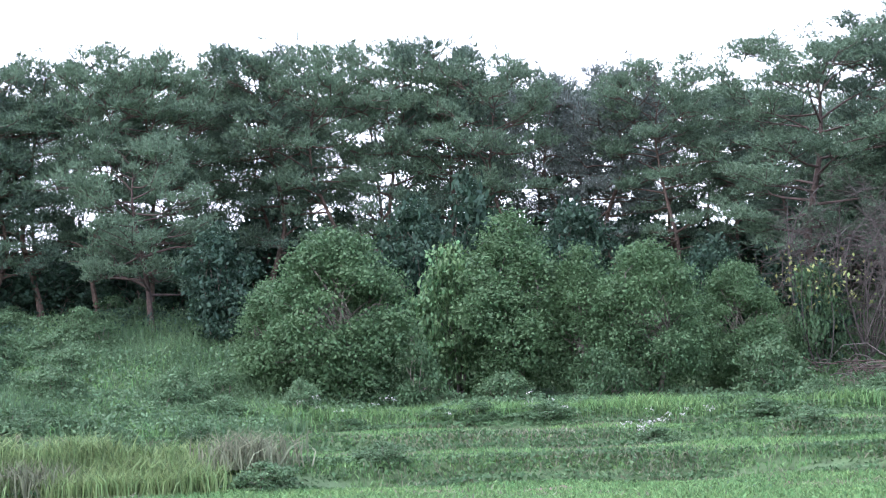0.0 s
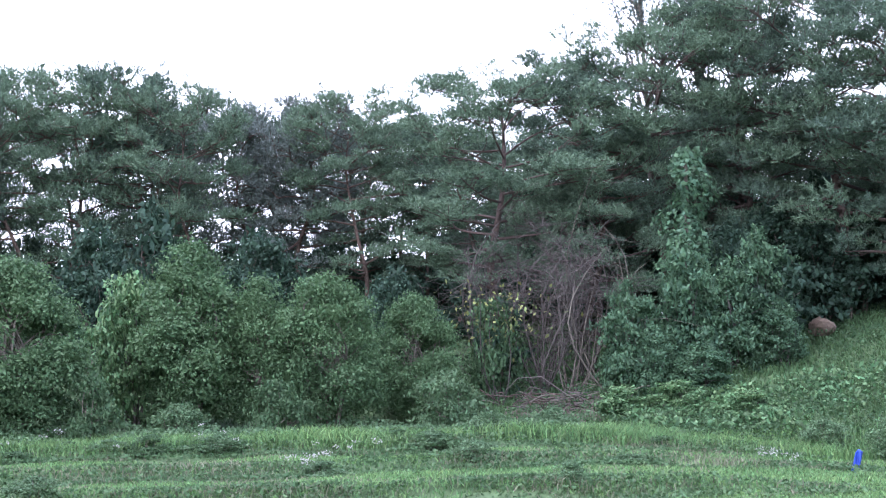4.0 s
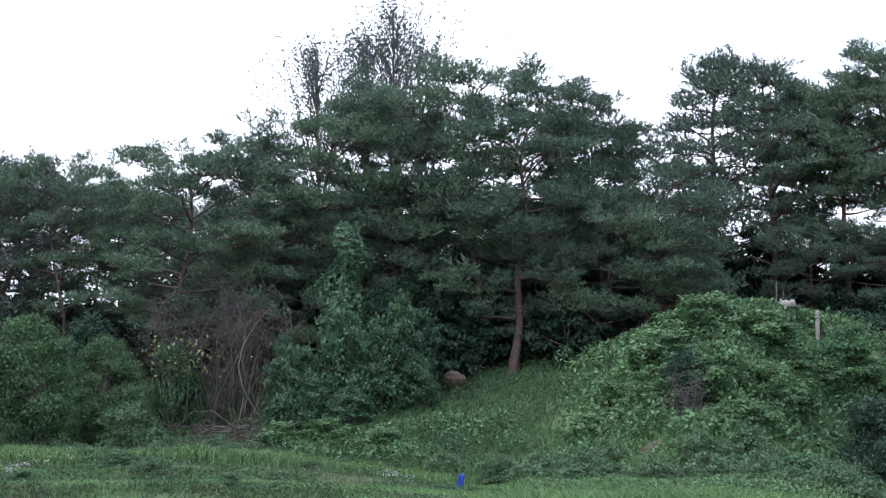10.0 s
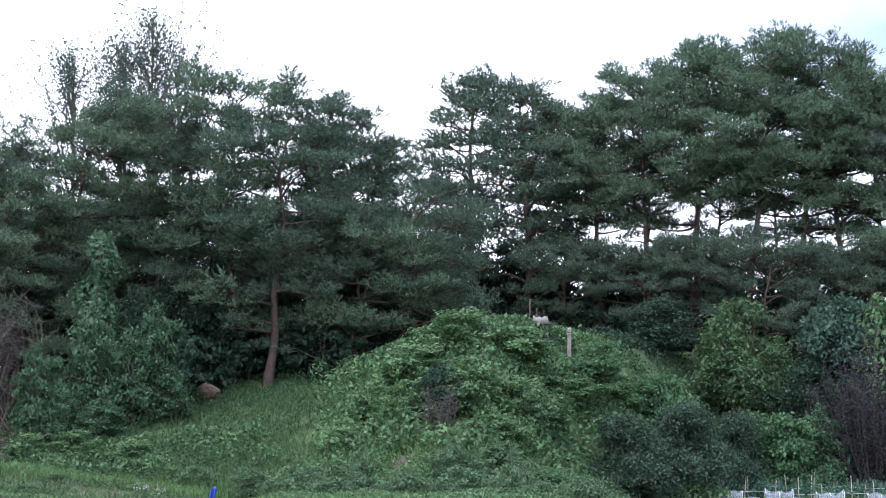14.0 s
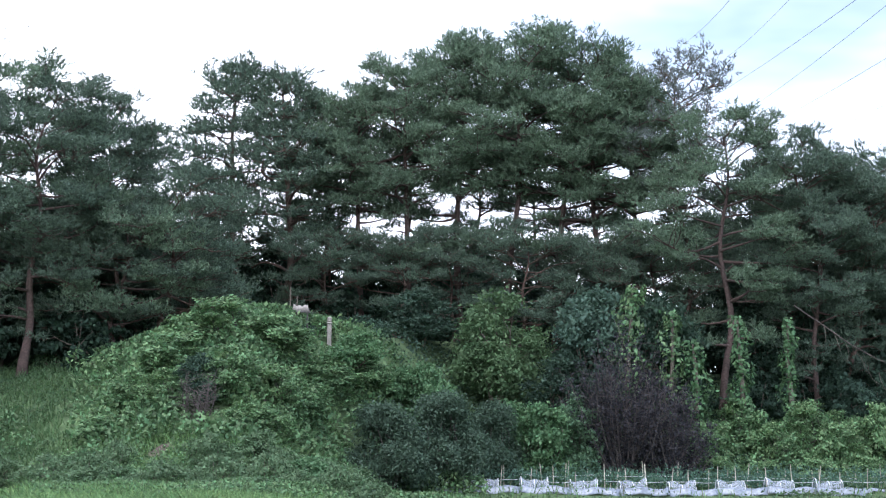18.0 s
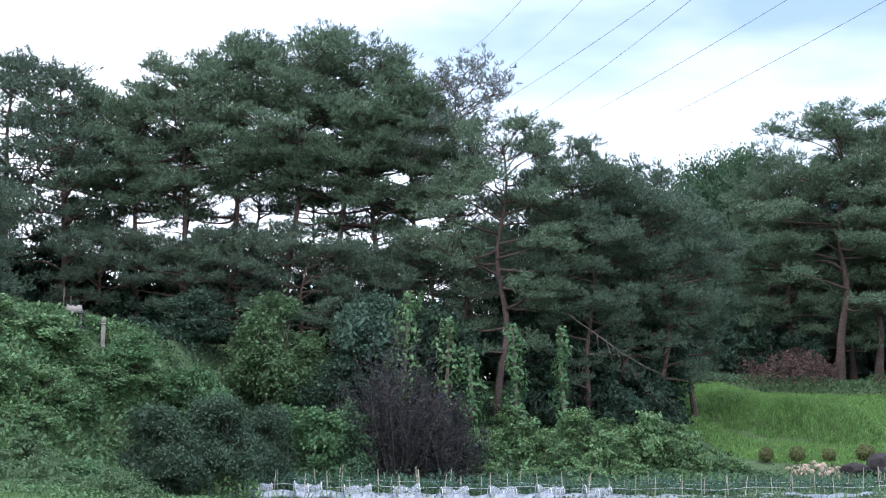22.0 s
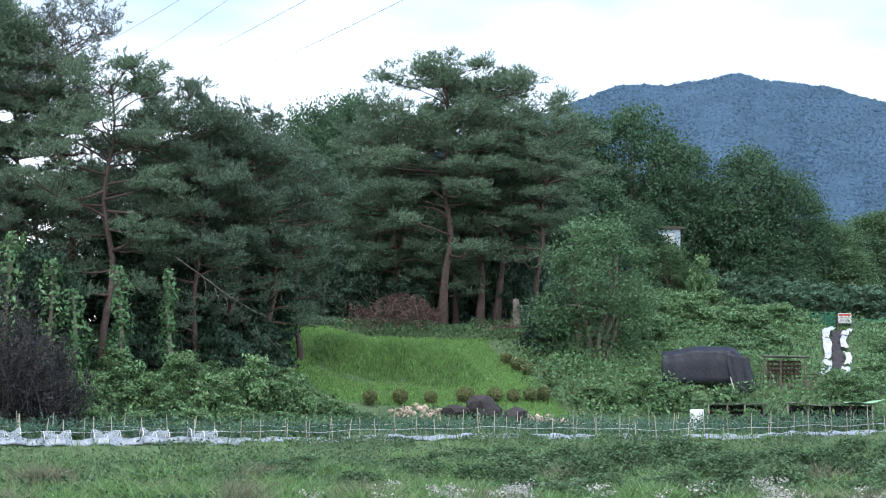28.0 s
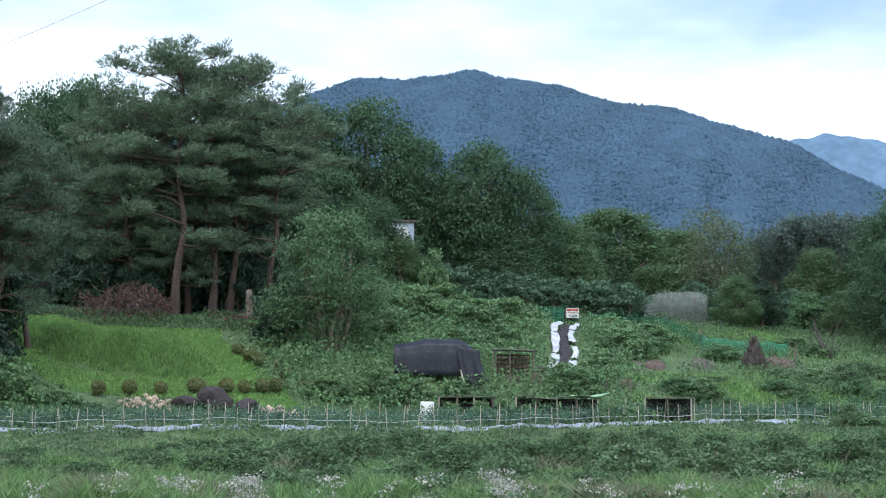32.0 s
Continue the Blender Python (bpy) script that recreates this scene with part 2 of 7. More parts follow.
for dull in (TARP, TARP_SOIL, ROOF):
    dull.node_tree.nodes["Principled BSDF"].inputs["Specular IOR Level"].default_value = 0.3
REED = leaf("reed_blades", (0.21, 0.3, 0.095), (0.17, 0.25, 0.085), 0.6, 0.45)
# lawn green made darker: the mounds' shaded sides are put into the colour
GRASS_MOUND_SHADED = leaf("shaded_mound_blades", (0.16, 0.31, 0.07), (0.125, 0.255, 0.062), 0.6, 0.4)
# bank grass colour lowered to include the shade cast by the pines
GRASS_BANK_SHADED = leaf("shaded_bank_blades", (0.115, 0.215, 0.07), (0.08, 0.16, 0.06), 0.6, 0.4)
LEAF_AIRY = leaf("young_leaves", (0.104, 0.2, 0.076), (0.068, 0.148, 0.062), 0.55, 0.3)


# ---- building blocks ----
def mesh(name, verts, faces, mat):
    """A mesh from a vertex array and a face array (all triangles or all quads), or a list of such face arrays."""
    me = bpy.data.meshes.new(name)
    verts = np.asarray(verts, dtype=np.float32)
    groups = faces if isinstance(faces, list) else [faces]
    groups = [np.asarray(g, dtype=np.int32) for g in groups if len(g)]
    loops = np.concatenate([g.ravel() for g in groups])
    sizes = np.concatenate([np.full(len(g), g.shape[1], dtype=np.int32) for g in groups])
    me.vertices.add(len(verts))
    me.vertices.foreach_set("co", verts.ravel())
    me.loops.add(len(loops))
    me.loops.foreach_set("vertex_index", loops)
    me.polygons.add(len(sizes))
    me.polygons.foreach_set("loop_start", np.concatenate([[0], np.cumsum(sizes)[:-1]]).astype(np.int32))
    me.update(calc_edges=True)
    me.materials.append(mat)
    return me


def part(name, data, parent=None, label="", mat=None):
    """One mesh object under a thing; data is a mesh or a bmesh."""
    if isinstance(data, bmesh.types.BMesh):
        me = bpy.data.meshes.new(name)
        data.normal_update()
        data.to_mesh(me)
        data.free()
        me.materials.append(mat)
        data = me
    ob = new(name, data)
    if parent is not None:
        ob.parent = parent
    if label:
        ob["label"] = label
    return ob


def thing(name, x, y, z, label, category, group="", turn=0.0, size=1.0):
    ob = new(name)
    ob.matrix_basis = pose(x, y, z, 0, 0, turn) @ Matrix.Diagonal((size, size, size, 1))
    return tagged(ob, label, category, group)


def polar(az, r):
    return r * math.sin(radians(az)), r * math.cos(radians(az))


def smooth01(t):
    t = np.clip(t, 0, 1)
    return t * t * (3 - 2 * t)


def tubes(paths, sides=6):
    """One vertex and quad array for tapered tubes; a path is a list of (point, radius)."""
    V, Q, n0 = [], [], 0
    ang = np.linspace(0, 2 * np.pi, sides, endpoint=False)
    for path in paths:
        P = np.array([p for p, _ in path], dtype=float)
        R = np.array([r for _, r in path], dtype=float)
        T = np.gradient(P, axis=0)
        T /= np.linalg.norm(T, axis=1, keepdims=True) + 1e-9
        ref = np.array([0.31, 0.95, 0.05]) if abs(T[0][2]) > 0.7 else np.array([0, 0, 1.0])
        U = np.cross(T, ref)
        U /= np.linalg.norm(U, axis=1, keepdims=True) + 1e-9
        W = np.cross(T, U)
        ring = P[:, None] + R[:, None, None] * (np.cos(ang)[None, :, None] * U[:, None] + np.sin(ang)[None, :, None] * W[:, None])
        V.append(ring.reshape(-1, 3))
        m = len(P)
        i = (np.arange(m - 1)[:, None] * sides + np.arange(sides)[None]).ravel()
        j = (np.arange(m - 1)[:, None] * sides + (np.arange(sides)[None] + 1) % sides).ravel()
        Q.append(np.stack([i, j, j + sides, i + sides], 1) + n0)
        n0 += m * sides
    return np.concatenate(V), np.concatenate(Q)


def unit(a):
    return a / (np.linalg.norm(a, axis=1, keepdims=True) + 1e-9)


def leaves(rng, pts, size, out=None, up=0.5, spread=0.9, slim=0.62):
    """Folded kite-shaped leaves at pts, that face out and up."""
    n = len(pts)
    nrm = rng.normal(size=(n, 3)) * spread
    if out is not None:
        nrm += out
    nrm[:, 2] += up
    nrm = unit(nrm)
    a = unit(np.cross(nrm, rng.normal(size=(n, 3))))
    a[:, 2] -= 0.25
    b = unit(np.cross(nrm, a))
    s = (size * rng.uniform(0.6, 1.3, n))[:, None]
    base, tip = pts - a * s * 0.5, pts + a * s * 0.5 - nrm * s * 0.12
    le, ri = pts + b * s * slim * 0.5 - nrm * s * 0.14 - a * s * 0.08, pts - b * s * slim * 0.5 - nrm * s * 0.14 - a * s * 0.08
    V = np.stack([base, le, tip, ri], 1).reshape(-1, 3)
    i = np.arange(n) * 4
    return V, np.concatenate([np.stack([i, i + 1, i + 2], 1), np.stack([i, i + 2, i + 3], 1)])


def blades(rng, pts, length, width, lean=0.35, lift=None):
    """Thin bent blades of grass: two triangles each."""
    n = len(pts)
    d = rng.normal(size=(n, 3)) * lean
    d[:, 2] = 1
    d = unit(d)
    side = unit(np.cross(d, rng.normal(size=(n, 3))))
    ln = (length * rng.uniform(0.55, 1.25, n))[:, None] if np.isscalar(length) else (length * rng.uniform(0.7, 1.2, n))[:, None]
    bend = rng.normal(size=(n, 3)) * 0.25
    bend[:, 2] = -0.12
    mid = pts + d * ln * 0.55
    tip = pts + d * ln + bend * ln
    V = np.stack([pts - side * width, pts + side * width, mid + side * width * 0.8, mid - side * width * 0.8, tip], 1).reshape(-1, 3)
    i = np.arange(n) * 5
    return V, [np.stack([i, i + 1, i + 2, i + 3], 1), np.stack([i + 3, i + 2, i + 4], 1)]


def tufts(rng, pts, out, size, needles=6, width=0.024):
    """Needle shoots: slender triangles that spray along and out of a short twig at each point."""
    n = len(pts)
    axis = out + rng.normal(size=(n, 3)) * 0.3
    axis[:, 2] += 0.35
    axis = unit(axis)[:, None, :]
    d = rng.normal(size=(n, needles, 3)) * 0.55 + axis * 0.9
    d /= np.linalg.norm(d, axis=2, keepdims=True)
    side = np.cross(d, rng.normal(size=(n, needles, 3)))
    side /= np.linalg.norm(side, axis=2, keepdims=True) + 1e-9
    s = size * rng.uniform(0.6, 1.25, (n, 1, 1))
    c = pts[:, None, :] + axis * s * np.linspace(0, 0.85, needles)[None, :, None]
    V = np.stack([c - side * width, c + side * width, c + d * s * 0.72], 2).reshape(-1, 3)
    i = np.arange(n * needles) * 3
    return V, np.stack([i, i + 1, i + 2], 1)


def bow(rng, a, b, r0, r1, sag=0.08, steps=5):
    a, b = np.asarray(a, float), np.asarray(b, float)
    off = rng.normal(size=3) * np.linalg.norm(b - a) * sag
    return [(a + (b - a) * t + off * math.sin(math.pi * t), r0 + (r1 - r0) * t) for t in np.linspace(0, 1, steps)]


# ---- trees ----
def pine_parts(seed, height, radius, base=0.4, limbs=26, flat=0.82, lean=(0, 0), forks=6, girth=0.2, top=0.55, sweep=0.0, tuft=0.27, per=62, pad=0.5, low=4, bare=0.5, side=1.0):
    """Trunk, limbs and needle pads of a pine. base: where the crown begins; low: sparse limbs below it; bare: the leafless share of a limb; top: how wide the crown still is near its tip; sweep: limbs droop or rise."""
    rng = np.random.default_rng(seed)
    lean = np.array([lean[0], lean[1], 0.0])
    wob = rng.normal(size=(3, 2)) * 0.024 * height

    def stem(t):
        w = np.array([math.sin(t * 3.1 + 0.3) * wob[0, 0] + math.sin(t * 6) * wob[1, 0] + 0.4 * math.sin(t * 13) * wob[2, 0], math.sin(t * 3.4) * wob[0, 1] + math.sin(t * 5.2 + 1) * wob[1, 1], 0])
        return np.array([0, 0, -0.4]) * (t == 0) + np.array([0, 0, height * t]) + lean * height * t * (1.3 - 0.3 * t) + w * min(1, t * 3)

    trunk = [(stem(t), girth * (1.25 - 0.35 * min(1, t * 8)) * (1 - 0.82 * t)) for t in np.linspace(0, 0.98, 18)]
    limb_paths, pts, outs = [], [], []

    def needle_pad(c, heading, pr, droop=0.0):
        m = max(6, int(per * pr * pr * 2.2))
        rho, th = np.sqrt(rng.uniform(0, 1, m)), rng.uniform(0, 2 * np.pi, m)
        wavy = 1 + 0.3 * np.sin(th * 3 + rng.uniform(0, 6)) + 0.2 * np.sin(th * 5 + rng.uniform(0, 6))
        pu, pv = 1.08 * pr * rho * wavy * np.cos(th), 0.95 * pr * rho * wavy * np.sin(th)
        ch, sh = math.cos(heading), math.sin(heading)
        q = np.stack([pu * ch - pv * sh, pu * sh + pv * ch, pr * flat * (1 - rho ** 2) * rng.uniform(-0.5, 1, m)], 1)
        tilt = rng.normal(size=2) * 0.16
        q[:, 2] += q[:, 0] * tilt[0] + q[:, 1] * tilt[1] - droop * rho ** 2 * pr
        pts.append(c + q)
        outs.append(np.stack([q[:, 0] / pr, q[:, 1] / pr, 0.45 + 0 * rho], 1) * 0.75)

    for i in range(limbs + low):
        if i < limbs:
            h = base + (1 - base) * ((i + rng.uniform(0, 0.9)) / limbs) ** 0.92
            u = (h - base) / (1 - base)
            prof = (0.6 + 0.4 * min(1, u * 3)) * (1 - (1 - top) * max(0, (u - 0.3) / 0.7) ** 1.4)
            if u > 0.9:
                prof *= 0.7
        else:
            h, u = base * rng.uniform(0.5, 0.98), 0.0
            prof = rng.uniform(0.4, 0.9)
        ln = radius * prof * rng.uniform(0.62, 1.15)
        az = i * 2.4 + rng.uniform(-0.6, 0.6)
        rise = (0.1 + 0.6 * u ** 2 + sweep + rng.uniform(-0.2, 0.22)) * ln
        a = stem(min(h, 0.985))
        b = a + np.array([math.cos(az) * ln, math.sin(az) * ln, rise])
        path = bow(rng, a, b, girth * 0.36 * (1.15 - 0.75 * u), 0.02, 0.1, 7)
        limb_paths.append(path)
        line = np.array([p for p, _ in path])
        thin = 0.55 if i >= limbs else 1.0
        needle_pad(line[-1] + np.array([0, 0, 0.06]), az, pad * rng.uniform(0.7, 1.15) * thin ** 0.5)
        for k in range(max(2, int(forks * (0.5 + 0.5 * prof) * thin))):
            f = bare + (0.97 - bare) * rng.uniform(0, 1)
            x = f * 6
            j = min(int(x), 5)
            c0 = line[j] + (line[j + 1] - line[j]) * (x - j)
            turn = az + (1 if k % 2 else -1) * rng.uniform(0.5, 1.25)
            sl = side * (0.3 + (0.24 + 0.26 * (1 - f)) * ln * rng.uniform(0.6, 1.2))
            c = c0 + np.array([math.cos(turn) * sl, math.sin(turn) * sl, sl * (0.12 + 0.35 * u + rng.uniform(-0.35, 0.45))])
            limb_paths.append(bow(rng, c0, c, 0.026, 0.012, 0.1, 4))
            pr = pad * rng.uniform(0.6, 1.2)
            needle_pad(c + np.array([0, 0, 0.06]), turn, pr)
            if u > 0.55 and k % 2 == 0:
                lead = c + np.array([rng.normal() * 0.15, rng.normal() * 0.15, rng.uniform(0.3, 0.75)])
                limb_paths.append(bow(rng, c, lead, 0.014, 0.008, 0.05, 3))
                needle_pad(lead, turn, pr * 0.45)
            if sl > 0.9:
                needle_pad(c0 + (c - c0) * 0.55 + np.array([0, 0, 0.1]), turn, pr * 0.75)
    tip = stem(0.99)
    for k in range(5):
        d = np.array([math.cos(k * 1.26) * 0.4, math.sin(k * 1.26) * 0.4, rng.uniform(-0.35, 0.15)]) * radius * 0.22
        limb_paths.append(bow(rng, stem(0.95), tip + d, 0.02, 0.01, 0.05, 3))
        needle_pad(tip + d, k * 1.26, pad * 0.55)
    P, O = np.concatenate(pts), np.concatenate(outs)
    return trunk, limb_paths, P, O, rng, tuft


PINES = {}


def pine_kind(key, needle, bark, **kw):
    trunk, limb_paths, P, O, rng, tuft = pine_parts(**kw)
    PINES[key] = (mesh("trunk", *tubes([trunk], 9), bark), mesh("branchwork", *tubes(limb_paths, 5), bark), mesh("crown", *tufts(rng, P, O, tuft), needle), float(np.percentile(P[:, 2], 99.4)) + 0.1)


def pine(key, az, r, top, turn=0.0, label="", group="pine wood", wide=1.0, sink=0.0):
    """A pine of one of the kinds, whose tip reaches the height top."""
    x, y = polar(az, r)
    z = ground_z(x, y) - sink
    tr, li, cr, h = PINES[key]
    s = (top - z) / h
    ob = new("pine_tree")
    ob.matrix_basis = pose(x, y, z, 0, 0, turn) @ Matrix.Diagonal((s * wide, s * wide, s, 1))
    tagged(ob, label or "tall pine with a bare trunk and layered green needle pads", "tree", group)
    tagged(part("branchwork", li, part("trunk", tr, ob)), kind="stuff"), part("crown", cr, ob)
    return ob


def bush_parts(seed, width, height, mat, bark, n=7000, size=0.17, lobes=16, stems=5, skirt=0.1, gap=0.5, up=0.55, clump=26, depth=0.8, shape=0.8, lobe=1.0, spray=0.75, spread=0.8):
    """Stems, limbs and leaf crown of a broadleaf bush or tree. skirt: where the leaves begin, as a share of the height."""
    rng = np.random.default_rng(seed)
    paths, cen = [], []
    for i in range(lobes):
        u = rng.uniform(0, 1)
        a = i * 2.4 + rng.uniform(-0.4, 0.4)
        zc = skirt + (1 - skirt) * (0.12 + 0.76 * u)
        rad = math.sin(math.pi * min(1, 0.22 + 0.7 * u)) ** shape * rng.uniform(0.35, 0.78)
        cen.append((0.5 * width * rad * math.cos(a), 0.5 * width * depth * rad * math.sin(a), zc * height, lobe * (0.3 + 0.2 * (1 - u)) * rng.uniform(0.7, 1.15)))
    cen.append((0, 0, height * 0.84, 0.3))
    for i in range(stems):
        a = i * 2.1 + rng.uniform(-0.5, 0.5)
        b = np.array([math.cos(a) * width * 0.12, math.sin(a) * width * 0.12, height * (skirt + 0.35)])
        root = np.array([math.cos(a) * 0.02 * width, math.sin(a) * 0.02 * width, -0.3])
        paths.append(bow(rng, root, b, 0.018 * height + 0.02, 0.012 * height, 0.06, 6))
        for c in cen[i::stems]:
            paths.append(bow(rng, b, np.array(c[:3]), 0.009 * height, 0.012, 0.1, 4))
    w = np.array([c[3] ** 2 for c in cen]); w /= w.sum()
    pts, outs = [], []
    for c, share in zip(cen, w):
        m = max(3, int(n * share / clump))
        d = unit(rng.normal(size=(m, 3)) + np.array([0, 0, 0.6]))
        R = c[3] * 0.5 * width * np.array([1, depth, 0.85 * height / width + 0.15])
        k = np.array(c[:3]) + d * R * (1 - gap * rng.uniform(0, 1, (m, 1)) ** 2)
        cl = rng.normal(size=(m, clump, 3)) * spray * (0.045 * (width + height) * 0.5 + 0.07) * np.array([1, 1, 0.5])
        q = (k[:, None] + cl).reshape(-1, 3)
        o = np.repeat(d, clump, axis=0)
        keep = q[:, 2] > skirt * height * 0.6
        pts.append(q[keep]); outs.append(o[keep])
    P, O = np.concatenate(pts), np.concatenate(outs)
    return mesh("stem", *tubes(paths, 5), bark), mesh("crown", *leaves(rng, P, size, O * 0.9, up, spread), mat)


BUSHES = {}


def bush_kind(key, mat, bark=BARK_GREY, **kw):
    BUSHES[key] = (*bush_parts(mat=mat, bark=bark, **kw), kw["width"], kw["height"])


def bush(key, az, r, width, height, label, category="bush", group="", turn=0.0, name="bush", z=None, sink=0.15):
    x, y = polar(az, r)
    z = ground_z(x, y) - sink if z is None else z
    st, cr, w0, h0 = BUSHES[key]
    ob = new(name)
    ob.matrix_basis = pose(x, y, z, 0, 0, turn) @ Matrix.Diagonal((width / w0, width / w0, height / h0, 1))
    tagged(ob, label, category, group)
    tagged(part("stem", st, ob), kind="stuff"), part("crown", cr, ob)
    return ob


# ---- the lie of the land ----
AZ = [-30, -11, 2, 11, 18, 21.5, 24, 26, 29.5, 33, 38, 43, 48, 56, 62, 67, 74, 95]
FOOT = [64, 70, 77.5, 77, 73, 68, 66, 66, 76, 84.5, 85.5, 86, 89, 95, 98, 105, 112, 118]
CREST = [100, 101, 101, 96, 92, 87, 83, 82, 88, 98, 98, 103, 128, 132, 141, 152, 165, 170]
RISE = [4.6, 4.6, 4.8, 5, 5.2, 4.9, 6.0, 6.5, 7.0, 7.4, 6, 5.6, 6.4, 7.2, 5.9, 6.0, 5.3, 5]
FIELD = [0.3, 0.3, 0.2, 0.2, 0.3, 0.4, 0.4, 0.35, 0.25, 0.15, 0.1, 0.25, 0.4, 0.55, 0.75, 1.0, 1.1, 1.1]


def ground_xy(x, y):
    x, y = np.asarray(x, float), np.asarray(y, float)
    r = np.hypot(x, y)
    az = np.degrees(np.arctan2(x, y))
    back = smooth01((np.abs(az - 25) - 75) / 40)
    foot, crest = np.interp(az, AZ, FOOT), np.interp(az, AZ, CREST)
    t = np.clip((r - foot) / (crest - foot), 0, 1)
    hill = np.interp(az, AZ, RISE) * (0.45 * t + 0.55 * smooth01(t)) + 0.02 * np.clip(r - crest, 0, 60)
    z = np.interp(az, AZ, FIELD) * smooth01((r - 45) / 40) + hill * (1 - back)
    ahead = (x - 41.4) * 0.492 + (y - 68.5) * 0.870
    z = z - 0.75 * smooth01((r - 15) / 15) * (1 - smooth01((ahead + 2.4) / 1.7)) * smooth01((az - 27) / 4) * (1 - back)
    left = 1 - smooth01((az - 10) / 9)
    z = z - 0.1 * left * (1 - back) * smooth01((r - 20) / 20)
    for edge, lift in ((58.5, 0.55), (66.0, 0.33), (72.0, 0.3)):
        z = z + left * (1 - back) * lift * smooth01((r - edge - 0.35 * np.sin(az * 0.9 + edge)) / 0.8)
    z = z + 0.5 * smooth01((r - 92) / 4) * smooth01((az - 42) / 4) * (1 - smooth01((az - 52) / 4)) * (1 - back)
    z = z + 1.3 * smooth01((r - 101 - 0.9 * np.clip(az - 62, 0, 14)) / 5) * smooth01((az - 52) / 4) * (1 - back)
    z = z + 0.1 * np.sin(x * 0.21 + 1) * np.sin(y * 0.17) * smooth01(r / 40) + 0.05 * np.sin(x * 0.9) * np.sin(y * 0.77 + 1)
    # burial mounds on the lawn
    for ma_, mr, mw, mh in MOUNDS:
        cx, cy = polar(ma_, mr)
        d2 = ((x - cx) ** 2 + (y - cy) ** 2) / mw ** 2
        z = z + mh * np.exp(-d2 ** 2.2)
    return z


MOUNDS = [(47.85, 106.0, 2.2, 1.5), (49.9, 105.6, 2.3, 1.45), (47.6, 111.0, 1.9, 0.7), (49.6, 111.5, 1.9, 0.7)]


def ground_z(x, y):
    return float(ground_xy(x, y))


az_steps = np.concatenate([np.arange(-180, -20, 5.0), np.arange(-20, 80, 0.4), np.arange(80, 180, 5.0)])
r_steps = np.concatenate([[0.3], np.arange(6, 30, 4.0), np.arange(30, 160, 0.9), np.geomspace(165, 4700, 26)])
A2, R2 = np.meshgrid(np.radians(az_steps), r_steps)
GX, GY = R2 * np.sin(A2), R2 * np.cos(A2)
na = len(az_steps)
gi = (np.arange(len(r_steps) - 1)[:, None] * na + np.arange(na)[None]).ravel()
gj = (np.arange(len(r_steps) - 1)[:, None] * na + (np.arange(na)[None] + 1) % na).ravel()
ground = new("ground", mesh("ground", np.stack([GX.ravel(), GY.ravel(), ground_xy(GX, GY).ravel()], 1), np.stack([gi, gj, gj + na, gi + na], 1), GROUND))
ground.data.shade_smooth()
tagged(ground, "green meadow and hillside with terraces and a wooded bank", "ground", kind="structure")


def on_ground(rng, n, az0, az1, r0, r1):
    """Random places on the ground between two bearings and two distances."""
    az = np.radians(rng.uniform(az0, az1, n))
    r = np.sqrt(rng.uniform(r0 * r0, r1 * r1, n))
    x, y = r * np.sin(az), r * np.cos(az)
    return np.stack([x, y, ground_xy(x, y)], 1)


def stuff(name, data, label, category):
    return tagged(new(name, data), label, category, kind="stuff")

